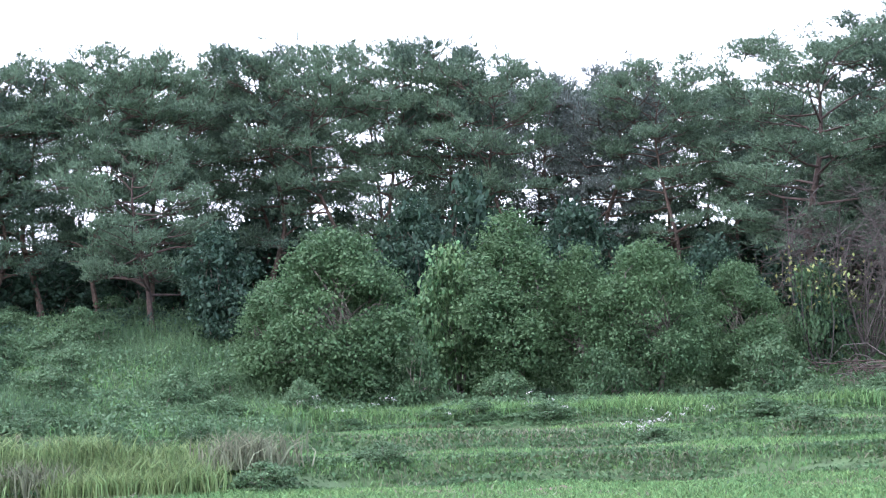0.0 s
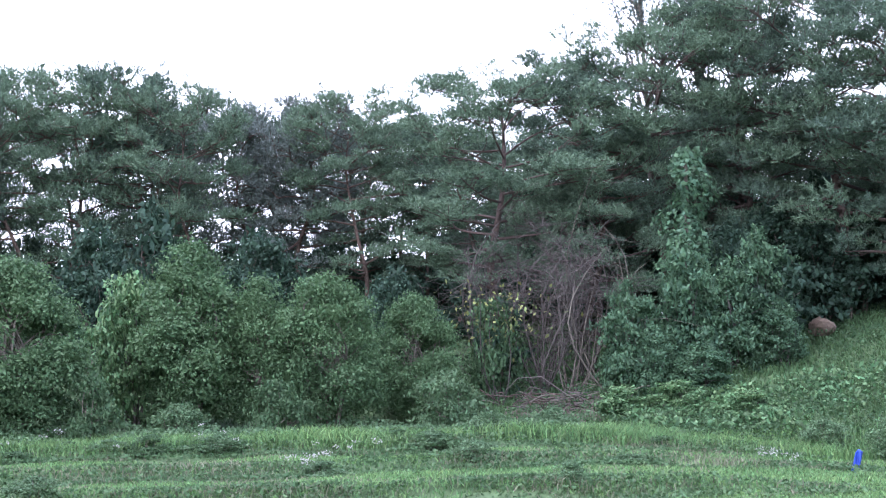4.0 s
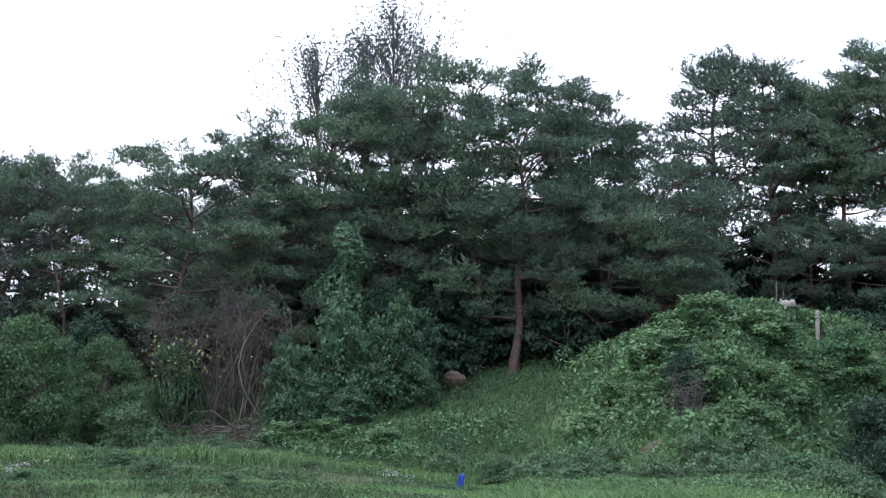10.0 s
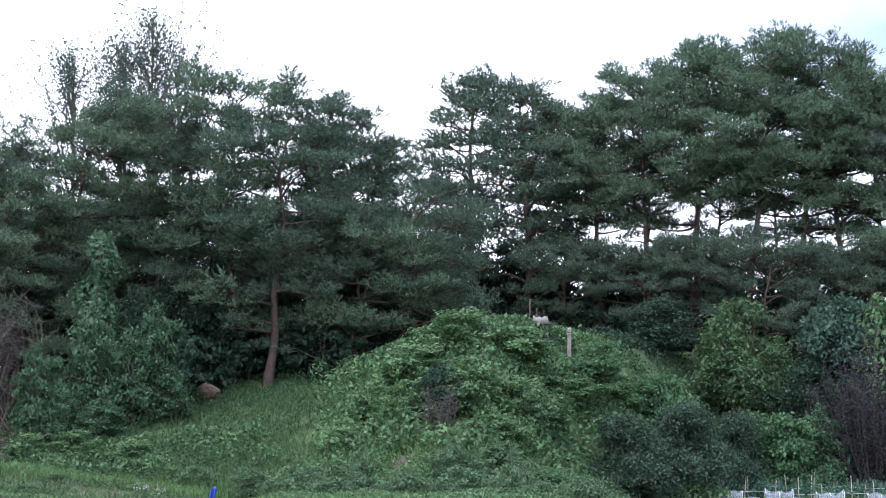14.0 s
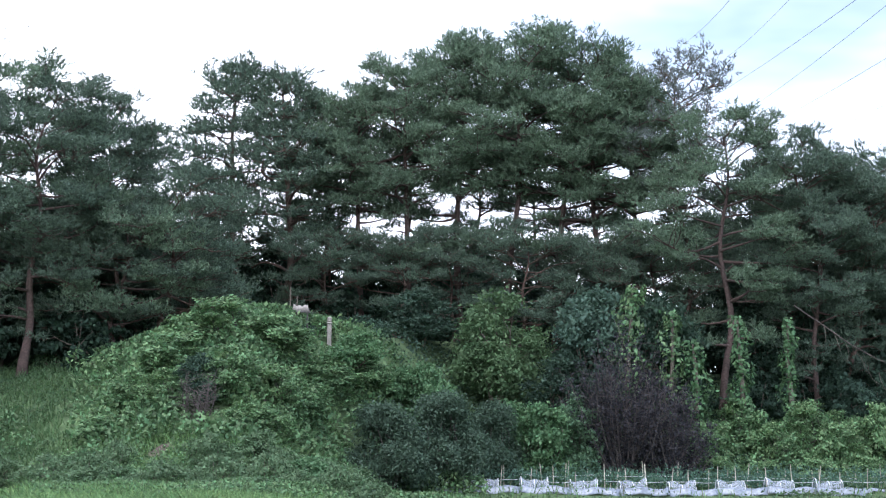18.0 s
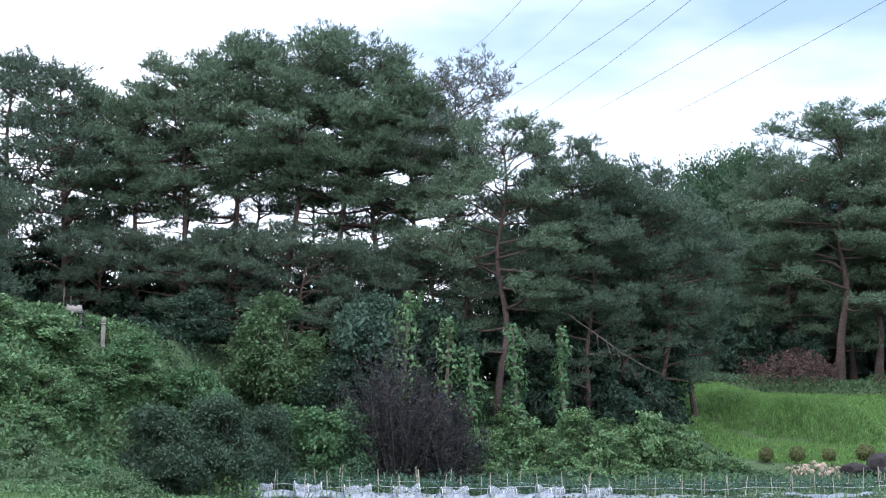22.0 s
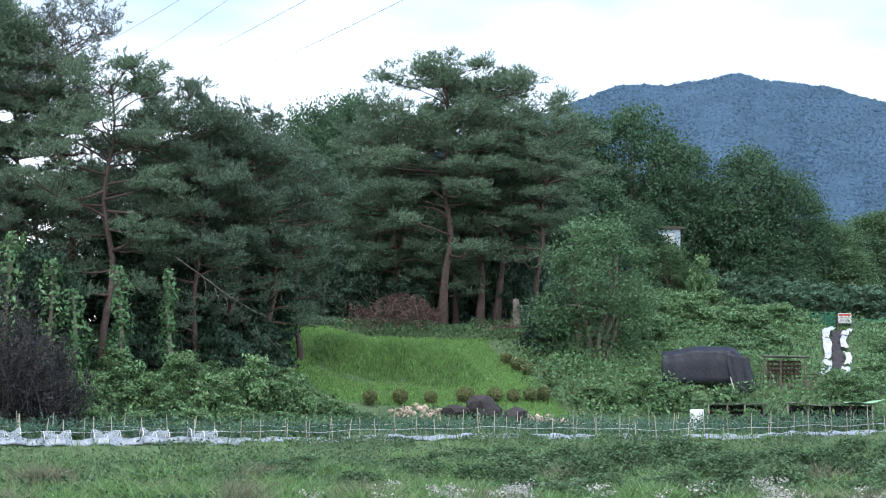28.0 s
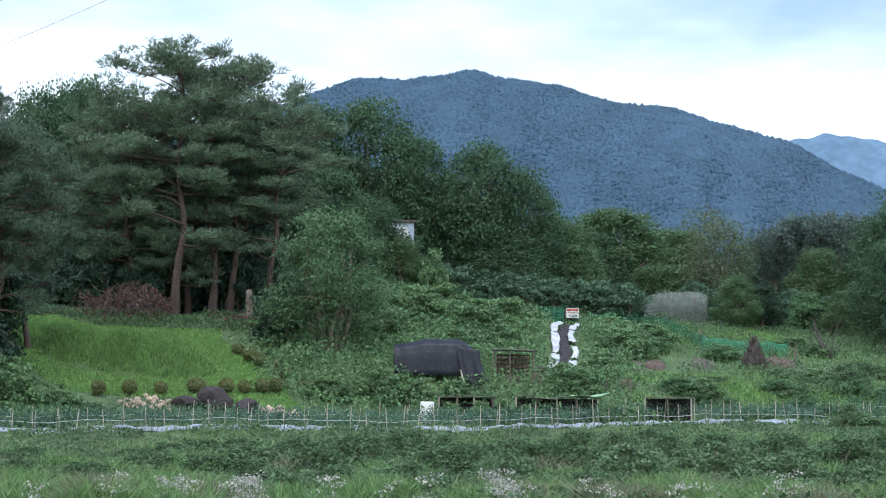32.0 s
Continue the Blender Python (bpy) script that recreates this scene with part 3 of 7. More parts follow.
# ---- far mountain ----
def mountain(name, dist, az0, az1, heights, mat, label, step=7.0, crown=4.0, bump=4.0, seed=0, wooded=True):
    """A wooded ridge with spurs and single tree crowns: heights gives the skyline as (bearing, height) pairs."""
    na_, nh = int((radians(az1 - az0) * dist) / step), 90
    az = np.linspace(az0, az1, na_)
    sky_h = np.interp(az, [a for a, _ in heights], [h for _, h in heights])
    kern = np.hanning(int(na_ * 0.03) | 1); kern /= kern.sum()
    pad = len(kern) // 2
    sky_h = np.convolve(np.pad(sky_h, pad, mode="edge"), kern, mode="valid")
    V = []
    for j in range(nh):
        t = j / (nh - 1)
        for i in range(na_):
            d = dist - 750 * (1 - t) + 60 * math.sin(az[i] * 0.9 + t * 3) * (1 - t)
            spur = 15 * noise.noise(Vector((az[i] * 0.33 + t, t * 1.6, seed))) + 9 * noise.noise(Vector((az[i] * 0.8 - t, t * 3, seed + 5)))
            x, y = polar(az[i], d)
            z = sky_h[i] * t ** 1.1 + spur * math.sin(math.pi * t) * 1.6
            u = radians(az[i]) * dist
            V.append((x, y, z + bump * noise.noise(Vector((u / 40, j / 9, seed)))))
    i = (np.arange(nh - 1)[:, None] * na_ + np.arange(na_ - 1)[None]).ravel()
    ob = new(name, mesh(name, V, np.stack([i, i + 1, i + 1 + na_, i + na_], 1), mat))
    ob.data.shade_smooth()
    tagged(ob, label, "mountain", kind="structure")
    if not wooded:
        return ob
    # single tree crowns on the slope
    rng = np.random.default_rng(seed)
    n = int(radians(22) * dist * 620 / crown ** 2 * 1.9)
    col = rng.uniform((50 - az0) / (az1 - az0), (72 - az0) / (az1 - az0), n) * (na_ - 1)
    row = np.sqrt(rng.uniform(0.1, 1, n)) * (nh - 1)
    G = np.array(V).reshape(nh, na_, 3)
    ci, ri = np.clip(col.astype(int), 0, na_ - 2), np.clip(row.astype(int), 0, nh - 2)
    fu, fv = (col - ci)[:, None], np.clip(row - ri, 0, 1)[:, None]
    C = (G[ri, ci] * (1 - fu) + G[ri, ci + 1] * fu) * (1 - fv) + (G[ri + 1, ci] * (1 - fu) + G[ri + 1, ci + 1] * fu) * fv
    B = np.array([(1, 0, 0), (0, 1, 0), (-1, 0, 0), (0, -1, 0), (0, 0, 1), (0, 0, -1)], float)
    T = np.array([(0, 1, 4), (1, 2, 4), (2, 3, 4), (3, 0, 4), (1, 0, 5), (2, 1, 5), (3, 2, 5), (0, 3, 5)])
    size = crown * rng.uniform(0.7, 1.2, (n, 1, 1)) * np.array([1, 1, 0.85])
    C[:, 2] -= 0.4 * crown
    W = (C[:, None] + (B[None] + rng.normal(size=(n, len(B), 3)) * 0.16) * size).reshape(-1, 3)
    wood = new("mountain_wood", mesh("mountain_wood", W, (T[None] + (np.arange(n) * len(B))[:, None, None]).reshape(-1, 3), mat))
    wood.data.shade_smooth()
    tagged(wood, "tree crowns covering the mountain, coloured blue-green with painted haze", "forest", kind="stuff")
    return ob


mountain("mountain_near", 2000, 38, 80, [(38, 40), (46, 215), (50, 277), (53.1, 315), (54.3, 333), (55.3, 345), (56.1, 349), (57, 346), (58, 352), (58.9, 357), (59.6, 351), (60.6, 346), (61.6, 342), (63.1, 326), (64.1, 321), (65.6, 313), (66.8, 297), (68.4, 282), (70, 250), (74, 190), (80, 120)], FOREST_HAZED, "wooded mountain behind the valley, blue haze painted into its colour", seed=3)
mountain("mountain_far", 3600, 62, 86, [(62, 300), (66, 420), (68, 500), (69.3, 523), (71, 506), (73, 470), (80, 330), (86, 200)], FOREST_FAR_HAZED, "far ridge behind the mountain, pale blue with painted haze", step=11, bump=9, seed=9, wooded=False)

# ---- pine kinds ----
pine_kind("row_a", NEEDLE, BARK, seed=1, height=12, radius=2.9, base=0.44, limbs=29, top=0.82, girth=0.17, low=8)
pine_kind("row_b", NEEDLE, BARK, seed=2, height=12, radius=3.2, base=0.48, limbs=28, top=0.85, girth=0.16, low=8, lean=(0.05, 0.02))
pine_kind("row_c", NEEDLE_DARK, BARK, seed=3, height=12, radius=2.7, base=0.4, limbs=31, top=0.8, girth=0.18, low=8, lean=(-0.04, 0.0))
pine_kind("row_grey", NEEDLE_GREY, BARK, seed=4, height=11, radius=2.5, base=0.28, limbs=38, top=0.6, girth=0.16, sweep=-0.22, pad=0.42)
pine_kind("big_a", NEEDLE, BARK_RED, seed=11, height=14, radius=4.3, base=0.36, limbs=31, top=0.7, girth=0.26, forks=7, pad=0.58, low=6)
pine_kind("big_b", NEEDLE_DARK, BARK_RED, seed=12, height=14, radius=4.0, base=0.4, limbs=30, top=0.72, girth=0.24, forks=7, pad=0.58, low=6, lean=(0.07, 0))
pine_kind("big_c", NEEDLE_DARK, BARK, seed=13, height=14, radius=3.7, base=0.36, limbs=32, top=0.65, girth=0.24, forks=7, pad=0.55, low=6, lean=(-0.06, 0))
pine_kind("low", NEEDLE, BARK_RED, seed=14, height=8, radius=4.0, base=0.3, limbs=24, top=0.8, girth=0.2, forks=7, pad=0.52, sweep=-0.1, low=3, lean=(0.1, 0))
pine_kind("low_dark", NEEDLE_DARK, BARK, seed=55, height=8, radius=4.0, base=0.3, limbs=24, top=0.8, girth=0.2, forks=7, pad=0.52, sweep=-0.12, low=3, lean=(0.06, 0))
pine_kind("spire", NEEDLE_DARK, BARK, seed=15, height=13, radius=2.5, base=0.36, limbs=38, top=0.1, girth=0.2, pad=0.44, per=54, bare=0.35, low=5)
pine_kind("umbrella", NEEDLE, BARK_RED, seed=16, height=17, radius=4.4, base=0.46, limbs=30, top=0.55, girth=0.26, forks=7, pad=0.6, low=5)
pine_kind("umbrella_b", NEEDLE, BARK_RED, seed=17, height=17, radius=4.2, base=0.44, limbs=30, top=0.55, girth=0.26, forks=7, pad=0.6, low=5, lean=(0.04, 0.02))
pine_kind("tall_a", NEEDLE, BARK_RED, seed=51, height=15, radius=4.0, base=0.56, limbs=32, top=0.74, girth=0.24, forks=7, pad=0.56, low=6)
pine_kind("tall_b", NEEDLE, BARK_RED, seed=52, height=15, radius=3.8, base=0.54, limbs=32, top=0.78, girth=0.24, forks=7, pad=0.56, low=6, lean=(0.06, 0.02))
pine_kind("tall_c", NEEDLE_GREY, BARK, seed=53, height=15, radius=2.9, base=0.5, limbs=30, top=0.6, girth=0.2, pad=0.4, per=45)
pine_kind("back", NEEDLE_DARK, BARK, seed=18, height=12, radius=3.0, base=0.3, limbs=30, top=0.8, girth=0.17, forks=5, per=30, tuft=0.4, pad=0.65, low=8)
pine_kind("back_b", NEEDLE, BARK, seed=19, height=12, radius=3.2, base=0.36, limbs=29, top=0.7, girth=0.17, forks=5, per=30, tuft=0.4, pad=0.65, low=8, lean=(0.04, 0))

R = random.Random(5)
kinds = ["row_a", "row_b", "row_c"]
# the row on the crest behind the meadow
a = -15.0
while a < 8.5:
    top = float(np.interp(a, [-15, -10.5, -5.4, -1.7, 1.3, 3.5, 5.4, 7.1, 9], [16.6, 16.6, 17.4, 17.7, 16.8, 16.0, 16.6, 15.2, 14.6])) + R.uniform(-0.3, 0.2)
    pine("row_grey" if 2.2 < a < 4.6 else R.choice(kinds), a, 96 + R.uniform(-2.0, 3), top, R.uniform(0, 360), "pine with dark trunk and spreading needle pads in a row" if not 2.2 < a < 4.6 else "dull grey-green pine with drooping limbs", "pine row on the crest")
    a += R.uniform(1.25, 1.75)
a = -14.2
while a < 11:
    pine(R.choice(["back", "back_b"]), a, 104 + R.uniform(-2, 4), (17.6 if a < 0 else 16.9) + R.uniform(-0.6, 0.3) - 0.25 * max(0, a - 6), R.uniform(0, 360), "", "pine row on the crest")
    a += R.uniform(1.6, 2.3)
pine("low", -7.4, 92, 13.4, 200, "pine with a bent reddish trunk and drooping pads", "pine row on the crest", 0.9)
for az_, top_ in ((-13.0, 16.6), (-4.4, 16.8), (0.7, 16.4), (3.7, 15.6), (6.4, 15.4), (8.4, 14.2)):
    pine("row_b" if az_ < 3 else "row_c", az_, 101, top_, az_ * 40, "pine closing the row on the crest", "pine row on the crest", 1.1)
pine("row_c", -11.5, 95, 15.0, 60, "pine with low spreading pads before the row", "pine row on the crest", 1.1)
# the group on the bank
for key, az, r, top, turn, wide in (
    ("big_a", 9.7, 88, 15.7, 150, 1.05), ("big_c", 11.8, 90, 16.4, 40, 0.95), ("big_a", 14.0, 91, 18.2, 80, 0.9), ("big_b", 16.2, 92, 19.3, 200, 0.85), ("big_a", 18.3, 90, 20.0, 10, 0.95),
    ("big_b", 19.45, 87.5, 18.8, 0, 0.95), ("big_c", 21.3, 91, 18.4, 120, 0.9), ("big_c", 22.3, 90, 17.0, 300, 0.8), ("low_dark", 23.3, 90, 14.8, 20, 0.9), ("low", 22.2, 89, 14.4, 250, 0.8), ("row_c", 8.6, 94, 14.4, 30, 1.0)):
    pine(key, az, r, top, turn, "broad old pine with reddish limbs on the bank", "pines on the bank", wide * 1.2)
for key, az, r, top, turn, wide in (("low_dark", 21.2, 89, 13.2, 170, 0.9), ("low_dark", 24.0, 91, 12.4, 40, 0.9), ("low", 12.0, 88.5, 12.6, 90, 0.8), ("low", 16.4, 92, 13.6, 90, 0.8), ("back", 12.0, 101, 15.5, 0, 1.1), ("back_b", 14.0, 103, 16.0, 50, 1.1), ("back", 16.2, 102, 16.0, 90, 1.1), ("back_b", 18.4, 101, 16.0, 130, 1.1), ("back", 20.4, 102, 15.5, 170, 1.1), ("back_b", 22.2, 103, 14.5, 210, 1.1)):
    pine(key, az, r, top, turn, "broad low pine with drooping limbs on the bank", "pines on the bank", wide * 1.15)
# the group behind the overgrown mound
for key, az, r, top, turn, wide in (
    ("spire", 25.7, 101, 22.6, 0, 0.95), ("spire", 27.0, 100, 21.9, 70, 0.95), ("spire", 24.5, 103, 17.4, 190, 0.85), ("tall_a", 28.2, 102, 20.6, 130, 0.85), ("tall_b", 29.4, 99, 21.0, 60, 0.85), ("tall_a", 30.7, 98, 22.2, 170, 0.85),
    ("tall_b", 32.3, 99, 23.4, 20, 0.85), ("tall_a", 33.8, 98, 23.9, 100, 0.85), ("tall_b", 35.2, 99, 23.2, 280, 0.85), ("tall_a", 36.6, 98, 21.8, 220, 0.85), ("tall_c", 38.9, 98, 22.9, 10, 0.8), ("tall_b", 37.8, 99, 20.6, 140, 0.85),
    ("umbrella_b", 40.1, 93, 18.8, 0, 0.85), ("big_c", 41.9, 96, 17.8, 90, 0.85), ("big_b", 42.9, 95, 15.4, 30, 0.8), ("big_c", 43.6, 98, 17.2, 45, 0.85), ("big_c", 44.7, 99, 17.0, 10, 0.8), ("big_b", 46.0, 105, 16.2, 80, 0.75),
    ("low_dark", 28.6, 98, 13.6, 200, 0.85), ("low_dark", 30.4, 97, 13.4, 60, 0.85), ("low_dark", 32.2, 97, 13.6, 140, 0.85), ("low_dark", 34.2, 96, 13.4, 300, 0.85), ("low_dark", 36.2, 97, 13.4, 20, 0.85), ("low_dark", 38.2, 96, 13.0, 100, 0.85)):
    pine(key, az, r, top, turn, "tall red pine with a dense layered crown", "pines above the field", wide * 1.25)
pine_kind("open", NEEDLE_DARK, BARK, seed=54, height=15, radius=2.8, base=0.58, limbs=24, top=0.7, girth=0.2, per=45, low=8)
for i in range(5):
    pine("open", 28.4 + 2.1 * i, 104 + 1.5 * (i % 2), 19.5 + 0.5 * (i % 3), 70 * i, "slender pine with sparse pads between denser pines", "pines above the field", 1.1)
# the group above the lawn
for key, az, r, top, turn, wide in (
    ("umbrella", 50.2, 125, 25.0, 180, 1.05), ("umbrella_b", 51.3, 127, 24.3, 40, 1.0), ("umbrella", 53.1, 126, 21.8, 120, 0.95), ("big_a", 49.0, 128, 21.5, 60, 1.0), ("big_b", 52.2, 130, 21.5, 10, 1.0), ("umbrella_b", 48.2, 130, 22.0, 200, 0.8), ("umbrella", 51.8, 128, 24.6, 210, 0.95), ("big_a", 50.6, 130, 20.5, 160, 1.0), ("low", 50.0, 128, 17.6, 60, 0.8)):
    pine(key, az, r, top, turn, "tall red pine with a clear trunk above the lawn", "pines above the lawn", wide * 1.2)

# ---- broadleaf kinds ----
bush_kind("round", LEAF_MID, seed=21, width=6.5, height=6, n=40000, size=0.13, lobes=58, skirt=0.0, lobe=0.5, gap=0.25)
bush_kind("round_b", LEAF_MID, seed=22, width=5, height=6.5, n=36000, size=0.125, lobes=54, skirt=0.0, lobe=0.5, gap=0.25)
bush_kind("bright", LEAF_BRIGHT, seed=23, width=4, height=3.4, n=11000, size=0.165, lobes=26, skirt=0.0, lobe=0.8)
# two undergrowth kinds whose dark leaf colour stands in for wood shade
bush_kind("dark", LEAF_SHADED, seed=24, width=5, height=4, n=2600, size=0.3, lobes=14, skirt=0.0)
bush_kind("shade", LEAF_SHADED, seed=36, width=5, height=5, n=7500, size=0.2, lobes=20, skirt=0.0, lobe=0.85)
bush_kind("fern", WEED, seed=37, width=4, height=2.6, n=5000, size=0.16, lobes=14, skirt=0.0, up=0.8)
bush_kind("maple", LEAF_MID, seed=25, width=5.5, height=6, n=12000, size=0.19, lobes=30, skirt=0.15, up=0.8, lobe=0.75)
bush_kind("blue", LEAF_BLUE, seed=26, width=5, height=5, n=12000, size=0.19, lobes=22, skirt=0.0, lobe=0.85)
bush_kind("oak", LEAF_OAK, seed=29, width=9, height=12, n=46000, size=0.19, lobes=80, skirt=0.06, stems=3, lobe=0.72, gap=0.35)
bush_kind("oak_b", LEAF_MID, seed=30, width=9, height=12, n=40000, size=0.2, lobes=80, skirt=0.06, stems=3, lobe=0.72, gap=0.35)
bush_kind("airy", LEAF_AIRY, BARK_GREY, seed=31, width=9, height=8.5, n=21000, size=0.165, lobes=40, skirt=0.03, gap=0.6, stems=14, lobe=0.8, clump=18)
bush_kind("orchard", LEAF_ORCHARD, BARK_GREY, seed=32, width=4.5, height=3.6, n=5000, size=0.21, lobes=16, skirt=0.08, lobe=0.9)
bush_kind("weed", WEED, seed=33, width=2.4, height=1.5, n=4200, size=0.1, lobes=16, skirt=0.0, up=0.7, lobe=0.85)
bush_kind("weed_dark", LEAF_FIELD, seed=38, width=2.4, height=1.5, n=4200, size=0.1, lobes=16, skirt=0.0, up=0.6, lobe=0.85)
bush_kind("kudzu_heap", LEAF_KUDZU, TWIG, seed=34, width=6, height=4.5, n=9000, size=0.25, lobes=30, skirt=0.0, gap=0.3, up=0.8, lobe=0.7, spread=0.55)
bush_kind("grey_shrub", LEAF_GREYGREEN, TWIG, seed=41, width=5, height=4.2, n=22000, size=0.13, lobes=34, skirt=0.0, gap=0.4, lobe=0.75)
bush_kind("vine_mass", LEAF_VINE, TWIG, seed=42, width=5, height=5, n=9500, size=0.21, lobes=32, skirt=0.0, gap=0.35, lobe=0.72, up=0.7)
bush_kind("grey_tree", leaf("sparse_olive_leaves", (0.135, 0.19, 0.085), (0.1, 0.145, 0.075)), BARK_GREY, seed=35, width=8, height=9, n=14000, size=0.16, lobes=34, skirt=0.12, gap=0.9, stems=9, clump=8)

bush("round", -2.6, 78, 6.9, 6.2, "large rounded green bush at the wood's edge", turn=20)
bush("round_b", 1.8, 80, 5.6, 6.9, "tall leafy tree-like bush with dense green leaves", turn=70)
bush("round", 5.2, 79, 5.6, 5.7, "rounded green bush with dark gaps between its leaves", turn=200)
bush("round_b", 3.6, 79.6, 4.0, 5.6, "leafy green bush between taller bushes", turn=150)
bush("round_b", -4.3, 79, 3.4, 4.4, "rounded green bush at the meadow's edge", turn=250)
bush("weed_dark", 4.0, 76.6, 2.6, 2.2, "low leafy shrub at the foot of the bushes", turn=20)
bush("weed_dark", -0.6, 76.4, 2.4, 2.6, "low shrub draped with creeper", turn=120)
bush("shade", 7.0, 83, 4.0, 5.2, "leafy bush with the pines' shade in its leaf colour", turn=20)
bush("shade", -5.6, 88, 4.6, 5.2, "leafy bush with the pines' shade in its leaf colour", turn=70)
bush("shade", -0.6, 86, 5.0, 6.6, "leafy bush with the pines' shade in its leaf colour", turn=130)
bush("shade", 3.4, 87, 5.0, 6.2, "leafy bush with the pines' shade in its leaf colour", turn=200)
bush("kudzu_heap", 0.3, 81, 3.6, 5.6, "bush overgrown with pale green creeper", turn=40)
bush("round", 7.4, 81, 4.2, 4.6, "dark green bush in the shade", turn=0)
bush("weed", 8.2, 78.5, 3.0, 2.3, "low bright green shrub beside the brush heap", turn=0)
bush("weed", 1.6, 77, 2.6, 1.6, "low weed clump at the foot of the bushes", turn=40)
bush("dark", 0.5, 90, 5, 7, "undergrowth below the pines in shade-darkened leaf colour", group="undergrowth")
for az_, r_, top_ in ((23.6, 108, 13.0), (25.2, 110, 13.6), (27.6, 109, 15.5), (29.0, 108, 14.6), (30.3, 110, 14.2), (31.4, 108, 14.4), (32.5, 111, 14.0), (33.6, 109, 14.4), (34.8, 110, 14.2), (35.8, 108, 14.4), (37.0, 110, 14.2), (38.0, 107, 14.6), (39.4, 109, 15.6), (40.5, 106, 15.5), (41.6, 110, 15.5), (42.5, 107, 15.5), (44.0, 108, 15.0), (41.2, 101, 16.6), (42.7, 102, 16.4), (44.2, 103, 16.2), (45.4, 107, 15.2)):
    pine(R.choice(["back", "back_b"]), az_, r_, top_, R.uniform(0, 360), "", "pines above the field", 1.15)
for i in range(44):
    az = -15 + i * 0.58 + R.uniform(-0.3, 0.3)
    bush("dark", az, 108 + R.uniform(-4, 8), 5.5, R.uniform(3.6, 5.4), "tall undergrowth deep in the wood, shade put into its colour", group="undergrowth", turn=R.uniform(0, 360))
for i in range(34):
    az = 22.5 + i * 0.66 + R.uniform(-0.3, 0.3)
    bush("dark", az, 108 + R.uniform(-4, 8), 5.5, R.uniform(4.4, 5.8), "tall undergrowth deep in the wood, shade put into its colour", group="undergrowth", turn=R.uniform(0, 360))
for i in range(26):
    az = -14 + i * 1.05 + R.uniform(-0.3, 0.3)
    bush("dark", az, 99 + R.uniform(-3, 6), 4.5, R.uniform(2.6, 4.6), "undergrowth with the pine wood's shade in its leaf colour", group="undergrowth", turn=R.uniform(0, 360))
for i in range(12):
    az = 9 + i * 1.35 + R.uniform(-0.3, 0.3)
    bush("dark", az, 93 + R.uniform(-2, 4), 4.4, R.uniform(3.0, 4.4), "undergrowth with the pine wood's shade in its leaf colour", group="undergrowth", turn=R.uniform(0, 360))
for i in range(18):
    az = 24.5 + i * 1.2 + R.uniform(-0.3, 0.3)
    bush("dark", az, 101 + R.uniform(-3, 5), 4.6, R.uniform(2.2, 4.4), "undergrowth with the pine wood's shade in its leaf colour", group="undergrowth", turn=R.uniform(0, 360))
for i in range(12):
    az = 43.5 + i * 1.05 + R.uniform(-0.3, 0.3)
    bush("dark" if i % 3 else "blue", az, 133 + R.uniform(-3, 6), 5.5, R.uniform(4.5, 8.5), "dark bush behind the pine trunks", group="undergrowth", turn=R.uniform(0, 360))

# the poplars behind the bank's pines
def poplar(az, r, top, spread, seed, leafy_=13, size=0.135):
    rng = np.random.default_rng(seed)
    x, y = polar(az, r)
    g = ground_z(x, y)
    h = top - g
    ob = thing("poplar_tree", x, y, g - 0.2, "slender poplar with upright airy branches", "tree", "poplars", -az)
    part("trunk", mesh("trunk", *tubes([[(np.array([0.1 * math.sin(t * 5), 0, t * h]), 0.17 * (1.1 - t)) for t in np.linspace(0, 0.98, 10)]], 8), BARK_GREY), ob)
    paths, pts = [], []
    for i in range(60):
        t = rng.uniform(0.42, 0.95)
        a_ = rng.uniform(0, 2 * np.pi)
        ln = (1.01 - t) * h * rng.uniform(0.5, 1.0)
        base_ = np.array([0.1 * math.sin(t * 5), 0, t * h])
        w_ = spread * rng.uniform(0.25, 1.0) * (1.15 - t)
        tip_ = base_ + np.array([math.cos(a_) * w_, math.sin(a_) * w_, ln])
        path = bow(rng, base_, tip_, 0.035, 0.008, 0.05, 8)
        paths.append(path)
        for p_, _ in path[2:]:
            pts.append(p_ + rng.normal(size=(leafy_, 3)) * np.array([0.15, 0.15, 0.26]))
    part("branchwork", mesh("branchwork", *tubes(paths, 4), BARK_GREY), ob)
    part("crown", mesh("crown", *leaves(rng, np.concatenate(pts), size, None, 0.3), LEAF_POPLAR), ob)


poplar(15.9, 95, 24.4, 7.6, 41)
poplar(15.1, 96, 23.0, 7.0, 42)
poplar(13.6, 95, 22.2, 7.0, 43)
poplar(16.7, 97, 23.0, 6.6, 44)
for i, (az, r, top) in enumerate(((68.0, 172, 17.6), (68.6, 170, 18.6), (69.2, 171, 19.0), (69.9, 169, 18.4), (70.5, 171, 18.8), (71.2, 170, 18.2))):
    poplar(az, r, top, 6.0, 420 + i, 26, 0.24)

for i, (az, r, h) in enumerate(((22.8, 101, 6.6), (23.7, 100, 7.2), (24.6, 101, 7.4), (25.6, 103, 6.4), (26.6, 102, 6.0), (27.6, 103, 5.6))):
    bush("shade", az, r, 5.0, h, "tall undergrowth behind the overgrown bank, coloured as shaded", group="undergrowth", turn=71 * i)
